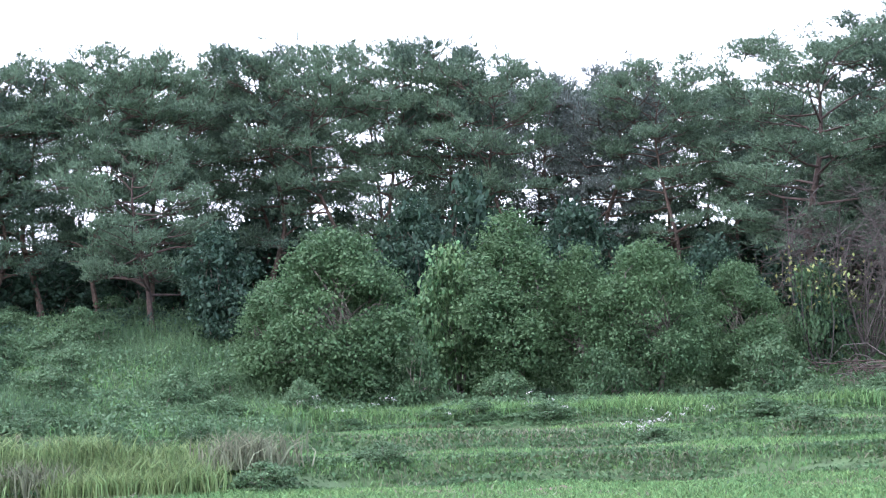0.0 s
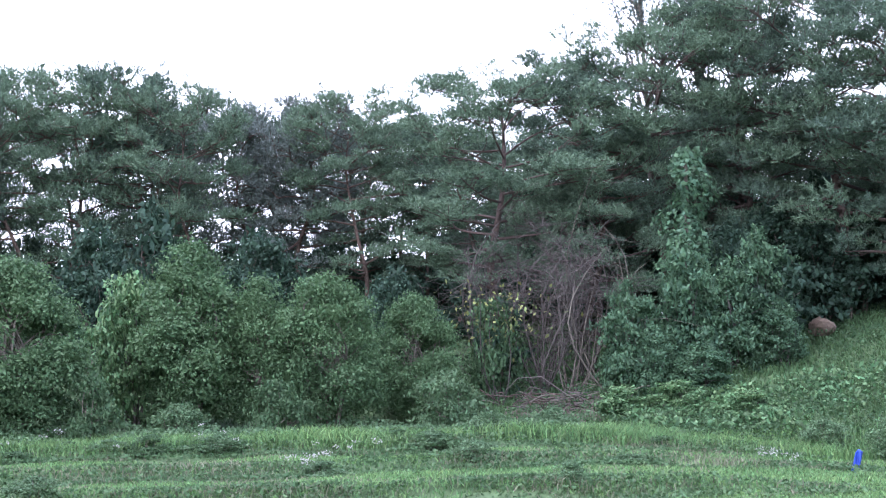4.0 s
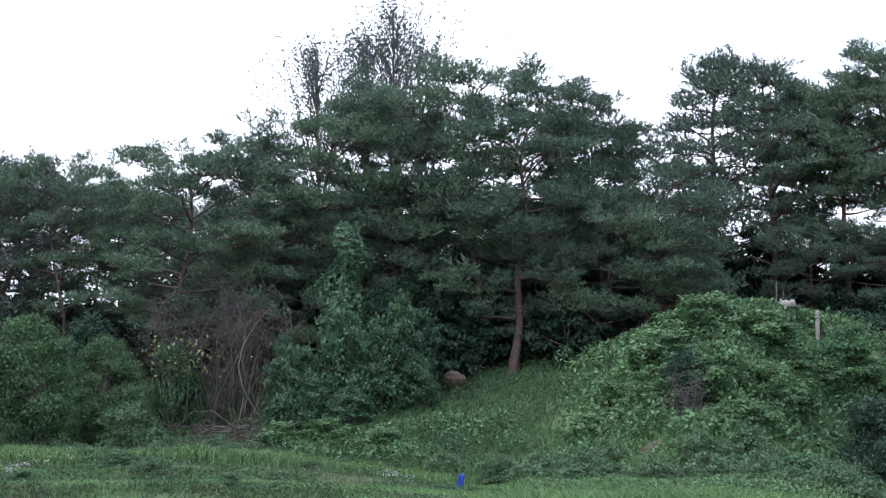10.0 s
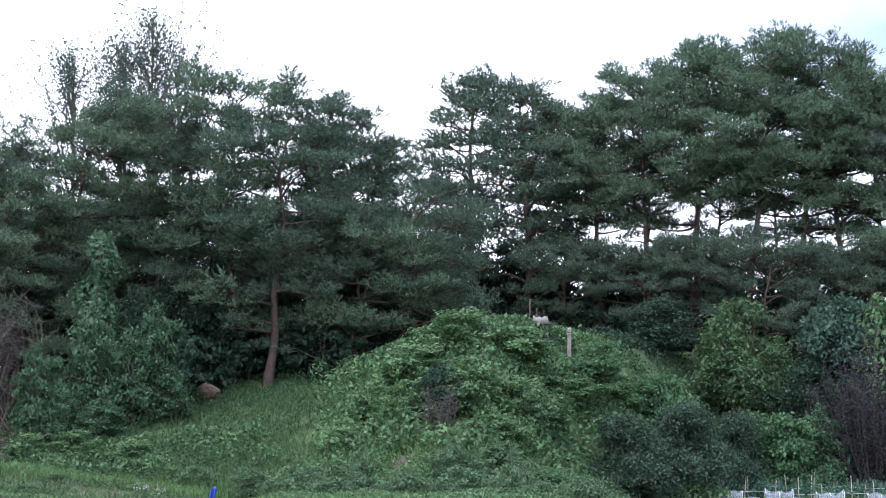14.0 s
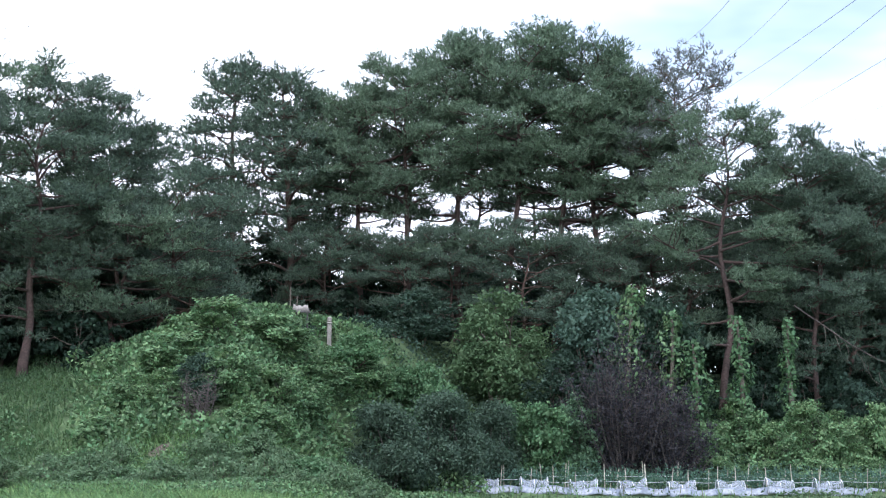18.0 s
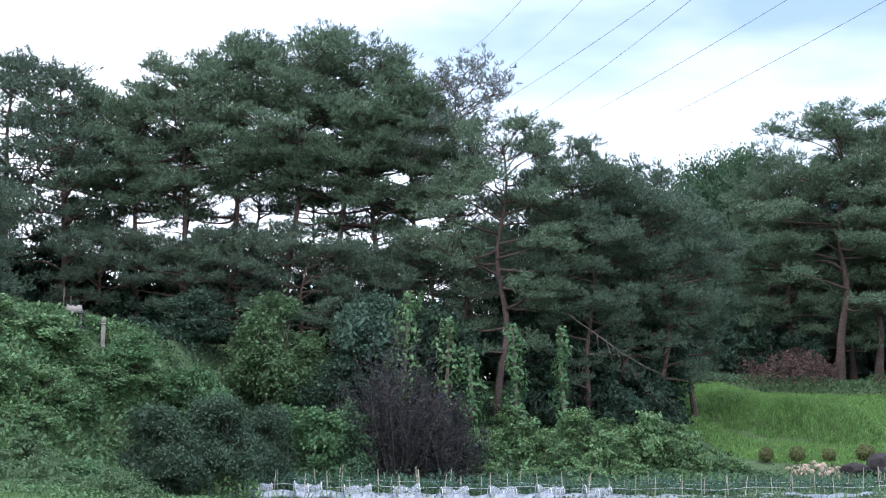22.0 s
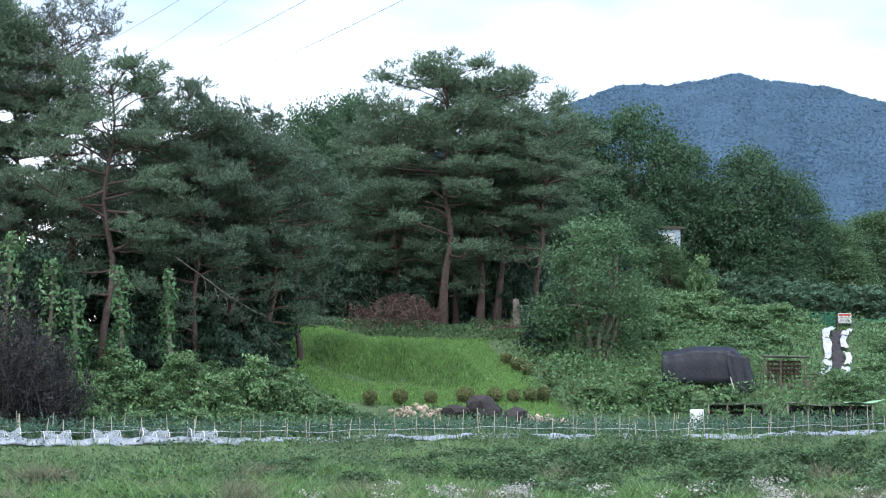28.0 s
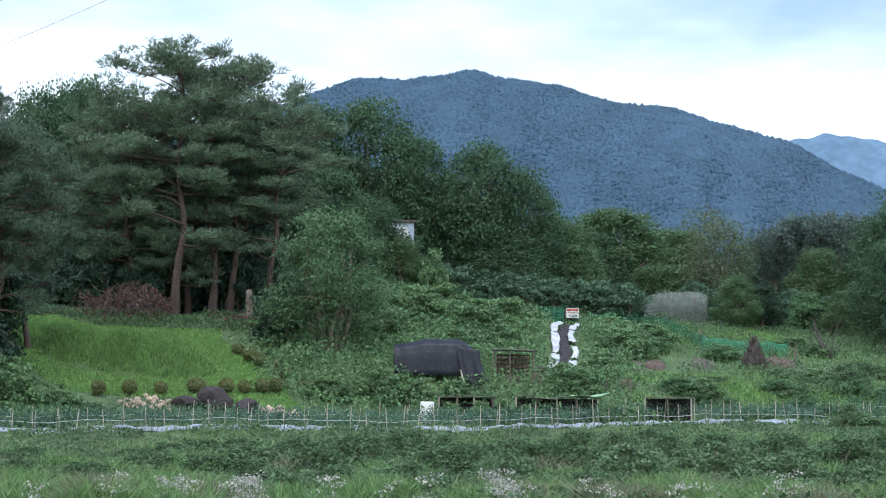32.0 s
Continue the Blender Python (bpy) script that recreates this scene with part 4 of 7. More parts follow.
# creeper and bushes on the bank
for az, r, w, h, t in ((12.8, 82.5, 2.8, 4.4, 0), (13.4, 82.0, 2.4, 2.8, 90), (14.3, 83.8, 3.8, 5.6, 60), (15.4, 84.5, 3.6, 4.4, 150), (16.2, 86, 3.4, 5.0, 30), (14.6, 81.6, 3.0, 2.2, 300), (16.7, 84.5, 2.4, 2.6, 220)):
    bush("vine_mass", az, r, w, h, "bush on the bank wholly draped in broad-leaved creeper", "creeper", "creeper on the bank", t)
# dark leaf colour supplies the dim interior below the old pines
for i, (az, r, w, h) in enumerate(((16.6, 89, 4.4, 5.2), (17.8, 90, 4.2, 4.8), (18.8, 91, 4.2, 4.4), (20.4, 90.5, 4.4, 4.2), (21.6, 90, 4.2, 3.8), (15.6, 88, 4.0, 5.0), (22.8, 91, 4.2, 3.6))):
    bush("shade", az, r, w, h, "leafy understorey below the old pines, shade put into its colour", group="bushes below the old pines", turn=83 * i)
bush("dark", 16.4, 86, 4.4, 4.0, "bush below the old pines in shade-darkened leaf colour")
bush("dark", 18.2, 89, 4.4, 3.6, "bush below the old pines in shade-darkened leaf colour", turn=60)
bush("dark", 21.2, 88, 4.4, 3.4, "bush below the old pines in shade-darkened leaf colour", turn=120)

# front bushes by the field
for key, az, r, w, h, t in (("grey_shrub", 30.2, 78, 4.8, 4.3, 0), ("grey_shrub", 31.9, 80.5, 5.0, 4.3, 60), ("grey_shrub", 33.3, 83.5, 4.0, 4.0, 200), ("bright", 29.2, 82.5, 3.6, 2.6, 20), ("bright", 30.9, 84.5, 3.8, 2.8, 170), ("bright", 34.9, 85, 4.2, 4.0, 220), ("bright", 33.9, 85.4, 4.0, 3.9, 140), ("bright", 31.3, 84.2, 3.6, 3.9, 100), ("vine_mass", 35.8, 86, 3.4, 4.2, 10)):
    bush(key, az, r, w, h, "dense dull grey-green shrub behind the vegetable bed" if key == "grey_shrub" else "leafy green bush behind the vegetable bed", group="bushes behind the bed", turn=t)


def shoot_shrub(az, r, width, height, stems, seed, label, mat, bark):
    """A shrub of many upright leafy shoots with a ragged, see-through outline."""
    rng = np.random.default_rng(seed)
    x, y = polar(az, r)
    ob = thing("shrub", x, y, ground_z(x, y) - 0.1, label, "shrub", turn=-az)
    paths, pts = [], []
    for i in range(stems):
        a_ = i * 2.4 + rng.uniform(-0.3, 0.3)
        d = math.sqrt((i + 0.5) / stems)
        tall = height * (1.05 - 0.5 * d ** 2) * rng.uniform(0.72, 1.1)
        tip = np.array([math.cos(a_) * d * width * 0.5, math.sin(a_) * d * width * 0.4, tall])
        path = bow(rng, (math.cos(a_) * 0.25 * d, math.sin(a_) * 0.25 * d, 0), tip, 0.03, 0.007, 0.07, 9)
        paths.append(path)
        for j, (p_, _) in enumerate(path[1:]):
            k = 16 if j < 6 else 9
            pts.append(p_ + rng.normal(size=(k, 3)) * np.array([0.2, 0.2, 0.22]) * (1.2 - 0.09 * j))
            if j > 2:
                q = p_ + rng.normal(size=3) * np.array([0.3, 0.3, 0.2]) + np.array([0, 0, 0.25])
                paths.append(bow(rng, p_, q, 0.01, 0.005, 0.05, 3))
                pts.append(q + rng.normal(size=(6, 3)) * 0.09)
    tagged(part("stem", mesh("stem", *tubes(paths, 4), bark), ob), kind="stuff")
    part("crown", mesh("crown", *leaves(rng, np.concatenate(pts), 0.12, None, 0.4), mat), ob)


shoot_shrub(37.2, 86.5, 5.8, 6.5, 110, 801, "dark purple-leaved shrub of upright shoots behind the bed", LEAF_PURPLE, TWIG)
shoot_shrub(38.7, 86.3, 3.8, 4.2, 56, 802, "lower dark purple-leaved shrub behind the vegetable bed", LEAF_PURPLE, TWIG)
bush("maple", 33.4, 91, 5.6, 6.3, "small green maple-like tree at the wood's edge", "tree", name="small_tree", turn=0)
bush("blue", 36.4, 91.5, 6.0, 6.8, "blue-green broadleaf tree at the wood's edge", "tree", name="small_tree", turn=50)
# these bushes take the darkened leaf colour in place of the wood's shade
bush("shade", 31.2, 92, 4.6, 2.8, "leafy bush at the wood's edge in shade-darkened colour", turn=10)
bush("shade", 35.4, 90, 4.4, 4.2, "leafy bush at the wood's edge in shade-darkened colour", turn=150)
bush("shade", 41.0, 96.5, 5.0, 5.0, "leafy bush below the pines, shade put into its colour", turn=40)
bush("shade", 42.6, 97, 5.0, 5.4, "leafy bush below the pines, shade put into its colour", turn=140)
bush("shade", 43.2, 98.5, 4.6, 5.0, "leafy bush below the pines, shade put into its colour", turn=240)
for i in range(5):
    bush("shade", 40.6 + 1.1 * i, 99 + 0.8 * i, 4.6, 6.4 - 0.4 * (i % 3), "tall bush closing the wood below the pines, coloured as shaded", group="undergrowth", turn=67 * i)
bush("blue", 43.6, 100, 4.2, 4.6, "green leafy bush beside the lawn", turn=30)
bush("blue", 43.9, 96, 3.2, 2.8, "green leafy bush beside the lawn", turn=130)
# crown in the shade-darkened leaf colour
bush("shade", 38.3, 91, 5.6, 7.0, "broadleaf tree hung with creeper", "tree", name="small_tree", turn=150)
bush("airy", 54.8, 111, 10.2, 8.7, "airy young broadleaf tree with many thin stems", "tree", name="young_tree", turn=30)
bush("dark", 53.4, 114, 4.6, 4.4, "dark bush beside the airy tree")
bush("oak", 47.0, 148, 10, 19.0, "tall broadleaf tree behind the pines", "tree", name="broadleaf_tree")
bush("oak", 45.3, 140, 9, 14, "tall broadleaf tree behind the pines", "tree", name="broadleaf_tree", turn=60)
for az, r, w, top, t in ((44.6, 138, 10, 16, 0), (46.0, 142, 9, 25.0, 30), (47.5, 141, 9, 25.6, 60), (48.4, 142, 8, 23.5, 110), (49.6, 142, 10, 18.5, 90), (51.3, 141, 10, 19, 120), (53.0, 143, 10, 19.5, 150), (54.8, 145, 10, 20, 180), (43.2, 132, 9, 13.5, 210), (56.0, 142, 9, 17.5, 40)):
    x, y = polar(az, r)
    bush("oak", az, r, w, top - ground_z(x, y), "dark broadleaf tree filling the wood behind the pines", "tree", "trees behind the pines", t, "broadleaf_tree")
for key, az, r, w, top, t in (("oak", 54.2, 149, 11, 25.6, 0), ("oak", 56.0, 150, 11, 26.4, 120), ("oak", 57.4, 151, 9, 23.5, 210), ("oak", 59.3, 150, 11, 23.0, 40), ("oak", 60.6, 150, 8, 21.0, 140), ("oak_b", 61.6, 156, 9, 17.5, 80), ("oak_b", 63.2, 168, 14, 19.6, 120), ("oak_b", 65.0, 176, 13, 18.6, 160), ("oak", 58.0, 153, 11, 20, 10), ("oak", 55.4, 152, 10, 21, 70), ("oak", 60.2, 148, 9, 15.5, 200), ("oak_b", 61.9, 152, 9, 15.0, 250), ("oak_b", 64.6, 160, 9, 14.0, 20),
    ("oak", 62.4, 165, 12, 17.4, 200), ("oak", 68.4, 180, 13, 16.0, 240), ("oak", 70.2, 180, 13, 16.4, 280), ("oak", 72.0, 160, 13, 20.5, 320), ("oak_b", 69.3, 160, 7, 15.5, 30), ("oak", 71.4, 140, 7, 14.5, 100), ("oak", 73.5, 150, 9, 20, 0), ("oak", 67.4, 185, 8, 18.0, 10)):
    x, y = polar(az, r)
    bush(key, az, r, w, top - ground_z(x, y), "broadleaf tree with a dense rounded crown", "tree", "trees above the slope", t, "broadleaf_tree")
bush("grey_tree", 66.2, 160, 9.5, 10.5, "nearly leafless grey-brown tree", "tree", name="bare_tree")
for i in range(13):
    az = 55.4 + i * 0.68
    bush("orchard", az, 145 - 0.2 * i + R.uniform(-1, 1), 4.6, 4.0 - 0.06 * i, "low spreading fruit tree in a row", "tree", "fruit trees", R.uniform(0, 360), "fruit_tree")
bush("round", 66.9, 146, 5.2, 4.2, "dense dark green bush beside the net house", turn=30)
bush("shade", 67.6, 147, 4.6, 3.8, "dark green bush beside the net house", turn=110)
bush("bright", 68.9, 152, 4.6, 3.4, "light green bush on the upper slope", turn=10)
bush("round", 70.0, 150, 5.0, 3.8, "leafy green bush on the upper slope", turn=200)
for i in range(8):
    bush("orchard", 63.8 + i * 0.95, 156 + R.uniform(-2, 2), 4.6, R.uniform(2.6, 3.8), "leafy bush on the far slope", group="slope bushes", turn=R.uniform(0, 360))

for i, (az, r, w, h) in enumerate(((45.5, 125, 4.5, 4.0), (46.8, 126.5, 4.5, 4.2), (48.2, 127, 4.5, 4.4), (49.4, 128.5, 4.0, 4.6), (51.9, 129, 4.0, 4.6), (53.6, 121, 4.0, 3.6), (54.6, 124, 4.5, 4.4), (44.2, 118, 4.5, 4.4), (43.2, 112, 4.4, 4.2), (44.9, 112, 3.6, 3.0))):
    bush("dark" if i % 3 else "blue", az, r, w, h, "dark leafy bush at the upper edge of the lawn", group="bushes above the lawn", turn=61 * i)
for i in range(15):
    bush("shade", 10.4 + 0.95 * i, 95 + R.uniform(-1.5, 2), 5.4, R.uniform(5.6, 7.6), "tall undergrowth behind the old pines, coloured as shaded", group="undergrowth", turn=R.uniform(0, 360))
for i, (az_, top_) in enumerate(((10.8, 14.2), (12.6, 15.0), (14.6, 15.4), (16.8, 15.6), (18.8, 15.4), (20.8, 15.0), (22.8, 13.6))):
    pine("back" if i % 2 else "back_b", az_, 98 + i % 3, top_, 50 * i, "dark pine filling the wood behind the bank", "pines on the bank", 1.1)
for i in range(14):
    bush("dark", 10.5 + i, 99 + R.uniform(-2, 3), 5.0, R.uniform(3.5, 5.0), "tall undergrowth deep in the wood, shade put into its colour", group="undergrowth", turn=R.uniform(0, 360))

# leaf colour holds the shade around the trunks' feet
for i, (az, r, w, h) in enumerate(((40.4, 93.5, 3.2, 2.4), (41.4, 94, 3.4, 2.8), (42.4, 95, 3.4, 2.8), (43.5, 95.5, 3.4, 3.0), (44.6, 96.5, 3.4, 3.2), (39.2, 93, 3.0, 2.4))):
    bush("dark", az, r, w, h, "bush at the foot of the pines in shade-darkened leaf colour", group="bushes at the pines' feet", turn=77 * i)

# ---- ground cover ----
def part_stuff(name, data, parent):
    """A part made of pieces too many to count."""
    return tagged(part(name, data, parent), kind="stuff")


def lumps(P, scale, seed):
    """Smooth noise in 0..1 over the ground."""
    x, y = P[:, 0], P[:, 1]
    f = np.sin(x * scale + seed) * np.sin(y * scale * 1.13 + seed * 2.1) + 0.6 * np.sin(x * scale * 2.3 + y * scale * 0.7 + seed * 3.7) + 0.5 * np.sin(y * scale * 2.9 - x * scale * 1.1 + seed)
    return np.clip(0.5 + 0.27 * f, 0, 1)


def ragged(rng, P, area, seed):
    """Keeps places by a ragged, not a straight, border."""
    az, r = np.degrees(np.arctan2(P[:, 0], P[:, 1])), np.hypot(P[:, 0], P[:, 1])
    u, v = (az - area[0]) / (area[1] - area[0]), (r - area[2]) / (area[3] - area[2])
    edge = np.minimum(np.minimum(u, 1 - u) * min(1.0, (area[1] - area[0]) / 9), np.minimum(v, 1 - v))
    return edge > 0.2 * lumps(P, 0.7, seed + 3) * rng.uniform(0.3, 1.3, len(P))


def outside(P, holes):
    keep = np.ones(len(P), bool)
    for az, r, w in holes:
        cx, cy = polar(az, r)
        keep &= np.hypot(P[:, 0] - cx, P[:, 1] - cy) > w
    return keep


def in_lawn(P):
    az = np.degrees(np.arctan2(P[:, 0], P[:, 1])); r = np.hypot(P[:, 0], P[:, 1])
    left_edge = 43.4 + 3.6 * np.clip((108 - r) / 10, 0, 1)
    right_edge = 54.2 - 2.6 * np.clip((r - 98) / 18, 0, 1)
    return (az > left_edge) & (az < right_edge) & (r > 97.5) & (r < 119)


def grass(name, seed, area, n, length, width, mat, label, patch=0.0, scale=0.5, lean=0.3, holes=()):
    rng = np.random.default_rng(seed)
    P = on_ground(rng, n, *area)
    lm = lumps(P, scale, seed)
    keep = (lm >= patch * rng.uniform(0.7, 1.3, n)) & outside(P, holes) & ragged(rng, P, area, seed)
    P, lm = P[keep], lm[keep]
    V, F = blades(rng, P, length * (0.55 + 0.75 * lm), width, lean)
    return stuff(name, mesh(name, V, F, mat), label, "grass")


def leafy(name, seed, area, n, size, height, mat, label, patch=0.0, scale=0.6, category="weeds", holes=(), up=0.9):
    """A lumpy carpet of leaves; height is the lumps' greatest height."""
    rng = np.random.default_rng(seed)
    P = on_ground(rng, n, *area)
    lm = lumps(P, scale, seed)
    lm = np.clip((lm - patch) / (1 - patch), 0, 1)
    keep = (lm > 0.02) & outside(P, holes) & ~((name == "lawn_side_weeds") & in_lawn(P)) & ragged(rng, P, area, seed)
    P, lm = P[keep], lm[keep]
    top = height * (0.25 + 0.75 * np.sqrt(lm))
    P[:, 2] += top * (1 - rng.uniform(0, 1, len(P)) ** 2 * 0.75)
    V, F = leaves(rng, P, size, None, up, 0.75)
    return stuff(name, mesh(name, V, F, mat), label, category)


# meadow and terraces below the crest row
grass("terrace_grass", 101, (-15, 22, 48, 73), 110000, 0.17, 0.02, GRASS, "fresh green grass on the low terraces")
grass("near_terrace_grass", 181, (-15, 24, 47, 62), 60000, 0.16, 0.02, GRASS, "short fresh grass on the lowest terraces")
grass("terrace_dry_grass", 102, (-15, 18, 50, 72), 11000, 0.2, 0.02, GRASS_DRY, "straw-coloured dry grass on the terrace banks", 0.55, 0.35)
leafy("terrace_weeds", 103, (-15, 18, 50, 74), 2500, 0.1, 0.2, WEED, "low broad-leaved weeds on the terrace banks", 0.55, 0.45)
grass("reed_tussocks", 104, (-14, -4.5, 57, 60.5), 13000, 0.75, 0.02, REED, "tall reed-like tussocks of yellow-green grass", 0.3, 0.9, 0.18)
grass("meadow_grass", 105, (-16, -2, 69, 97), 15000, 0.6, 0.022, GRASS, "tall meadow grass on the slope below the pines", 0.1, 0.4, 0.2)
grass("meadow_herbs", 106, (-16, -3, 69, 95), 24000, 0.8, 0.02, WEED, "grey-green stalky herbs standing in the meadow", 0.32, 0.3, 0.12)
leafy("meadow_weeds", 107, (-16, -3, 66, 97), 30000, 0.13, 0.9, WEED, "leafy weeds in the meadow", 0.2, 0.5)
# shade under the crest pines is in this strip's leaf colour
leafy("crest_weeds", 108, (-16, 10, 88, 100), 15000, 0.14, 1.1, LEAF_SHADED, "weeds at the foot of the pines in shade-darkened colour", 0.2, 0.5)
leafy("edge_weeds", 109, (-5, 13, 73, 79), 12000, 0.12, 0.7, WEED, "weeds along the foot of the bushes", 0.15, 0.7)
for k, (r_in, r_out, hgt) in enumerate(((58.0, 59.8, 0.18), (65.5, 67.2, 0.16), (71.5, 73.2, 0.24))):
    leafy("bank_herbs", 160 + k, (-15, 19, r_in - 0.3, r_out + 0.2), 15000, 0.12, hgt + 0.1, LEAF_MID, "dark leafy weeds along a terrace bank", 0.12, 0.6)
    grass("bank_straw", 170 + k, (-15, 19, r_in, r_out), 5000, 0.28, 0.02, GRASS_DRY, "dry stalks along a terrace bank", 0.45, 0.5)
grass("bank_top_grass", 176, (-15, 19, 73, 77.5), 24000, 0.5, 0.022, GRASS, "bright grass along the uppermost terrace", 0.0, 0.5, 0.2)
grass("tall_edge_grass", 175, (-15, 20, 72.2, 76), 24000, 0.6, 0.02, GRASS, "tall bright grass along the upper terrace", 0.1, 0.5, 0.16)
# bank with the old pines
grass("bank_grass", 111, (9, 22, 72, 91), 26000, 0.4, 0.022, GRASS_BANK_SHADED, "green grass on the bank, darkened with the pines' shade")
# darker leaf colour chosen here for the pines' shade on the bank
leafy("bank_weeds", 112, (8, 23, 73, 92), 30000, 0.12, 0.8, LEAF_FIELD, "weeds and ferns on the bank", 0.28, 0.55)
leafy("bank_creeper", 113, (12.3, 20, 76, 82), 7000, 0.19, 0.9, LEAF_KUDZU, "creeper leaves over the foot of the bank", 0.25, 0.6, "creeper")
# the overgrown mound
bare = [(23.5, 71.5, 0.55), (24.65, 73.8, 1.2), (28.35, 83.4, 1.1)]
leafy("kudzu_carpet", 121, (20.5, 30.5, 70, 87), 26000, 0.23, 1.3, LEAF_KUDZU, "kudzu leaves blanketing the steep bank", 0.0, 0.5, "creeper", bare)
leafy("mound_weeds", 122, (19.5, 31, 56, 74), 30000, 0.12, 0.9, LEAF_KUDZU, "bright weeds before the overgrown bank", 0.1, 0.5, "weeds", bare)
grass("mound_grass", 123, (19, 31.5, 52, 75), 48000, 0.7, 0.022, GRASS, "grass before the overgrown bank", 0.1, 0.4, 0.3, bare)
# darkened leaf colour gives the wood floor its shade
leafy("crest_ferns", 124, (26, 46, 86, 100), 22000, 0.16, 1.1, LEAF_SHADED, "ferns and weeds with the wood's shade in their colour", 0.1, 0.5)
leafy("field_edge_creeper", 125, (38.4, 47.5, 86.5, 96), 14000, 0.22, 1.2, LEAF_KUDZU, "kudzu leaves over the low bank beside the field", 0.05, 0.55, "creeper")
leafy("field_edge_weeds", 126, (29, 46, 83, 92), 14000, 0.14, 0.9, WEED, "weeds behind the vegetable bed", 0.2, 0.5)
leafy("corner_creeper", 127, (27.6, 33.5, 70, 89), 24000, 0.2, 1.0, LEAF_KUDZU, "creeper and weeds on the bank above the bed", 0.1, 0.5, "creeper", bare)
# burial lawn
rng = np.random.default_rng(131)
P = on_ground(rng, 84000, 43, 54.5, 97, 119)
P = P[in_lawn(P)]
bulge = sum(np.exp(-(((P[:, 0] - polar(a_, r_)[0]) ** 2 + (P[:, 1] - polar(a_, r_)[1]) ** 2) / w_ ** 2)) for a_, r_, w_, h_ in MOUNDS)
V, F = blades(rng, P, 0.2 + 0.3 * np.clip(bulge, 0, 1), 0.022, 0.3)
stuff("lawn_grass", mesh("lawn_grass", V, F, GRASS_LAWN), "bright green grass of the mown burial lawn", "grass")
for k, (a_, r_, w_, h_) in enumerate(MOUNDS):
    rng = np.random.default_rng(700 + k)
    cx, cy = polar(a_, r_)
    rad, th = w_ * 1.25 * np.sqrt(rng.uniform(0, 1, 5000)), rng.uniform(0, 2 * np.pi, 5000)
    Q = np.stack([cx + rad * np.cos(th), cy + rad * np.sin(th)], 1)
    base_z = ground_z(cx, cy) - h_
    Q = np.column_stack([Q - np.array([cx, cy]), ground_xy(Q[:, 0], Q[:, 1]) - base_z])
    gm = thing("burial_mound", cx, cy, base_z, "grass-grown round burial mound on the lawn", "mound", "burial mounds")
    part_stuff("blade_tuft", mesh("blade_tuft", *blades(rng, Q, 0.45, 0.022, 0.35), GRASS_MOUND_SHADED), gm)
leafy("lawn_edge_creeper", 132, (43.5, 55, 118, 124), 9000, 0.2, 0.8, LEAF_MID, "creeper leaves along the upper edge of the lawn", 0.1, 0.6, "creeper")
leafy("withered_brush", 133, (47.0, 50.4, 118.5, 125), 7500, 0.15, 2.6, LEAF_BROWN, "withered red-brown brush below the trunks", 0.25, 0.9, "brush")
leafy("withered_brush_low", 134, (50.8, 53.4, 119.5, 123), 2200, 0.17, 0.9, LEAF_BROWN, "withered brown leaves at the trunks' feet", 0.2, 0.8, "brush")
PATH_CLEAR = [(60.3, 107, 1.7), (64.42, 131.7, 1.6), (64.53, 119.4, 1.6), (65.91, 122.4, 2.0), (63.69, 108.8, 1.0), (63.98, 117.6, 1.3), (66.1, 110.4, 1.3), (68.15, 126.4, 2.0)] + [(61.66 + 0.0115 * (r_ - 111) + 0.11 * math.sin((r_ - 111) * 0.25), r_, 1.25) for r_ in range(112, 138, 2)]
# slope on the valley side
leafy("slope_creeper", 141, (52, 65, 97, 140), 60000, 0.2, 1.5, LEAF_KUDZU, "kudzu and weeds on the slope above the sheds", 0.1, 0.35, "creeper", PATH_CLEAR + [(58.1, 106, 2.2)])
grass("slope_grass", 142, (53, 76, 99, 160), 34000, 0.5, 0.028, GRASS, "rough grass on the slope", 0.25, 0.3, 0.3, PATH_CLEAR)
leafy("slope_weeds", 143, (63, 76, 97, 158), 36000, 0.17, 0.9, WEED, "patchy weeds on the slope", 0.45, 0.42, "weeds", PATH_CLEAR)
leafy("slope_dark_weeds", 146, (62.5, 76, 100, 150), 30000, 0.17, 1.2, LEAF_MID, "dark leafy weeds on the slope", 0.55, 0.36, "weeds", PATH_CLEAR)
grass("upper_terrace_grass", 147, (64.6, 69, 131, 147), 16000, 0.3, 0.03, GRASS_LAWN, "bright green grass on the upper terrace", 0.0, 0.4)
grass("lower_terrace_grass", 148, (63.4, 76, 104, 119), 30000, 0.3, 0.028, GRASS_LAWN, "bright green grass strips on the lower slope", 0.42, 0.33, 0.3, PATH_CLEAR)
leafy("lawn_side_weeds", 144, (51, 57, 98, 122), 9000, 0.18, 0.5, LEAF_KUDZU, "low creeper beside the lawn", 0.1, 0.5, "creeper")
leafy("heap_side_weeds", 145, (43, 62, 91, 96.5), 9000, 0.16, 0.4, WEED, "weeds behind the vegetable bed", 0.25, 0.5)
# foreground beside the field
def before_field(P, gap=0.5):
    d = (P[:, 0] - 41.4) * 0.492 + (P[:, 1] - 68.5) * 0.870
    return d < -gap


PAD_CLEAR = [(34.0, r_, 0.035 * r_ + 0.4) for r_ in range(36, 72, 2)]


def front(name, seed, n, mat, label, category, make, area=(30, 76, 26, 100)):
    rng = np.random.default_rng(seed)
    P = on_ground(rng, n, *area)
    P = P[before_field(P) & outside(P, PAD_CLEAR)]
    V, F = make(rng, P)
    return stuff(name, mesh(name, V, F, mat), label, category)


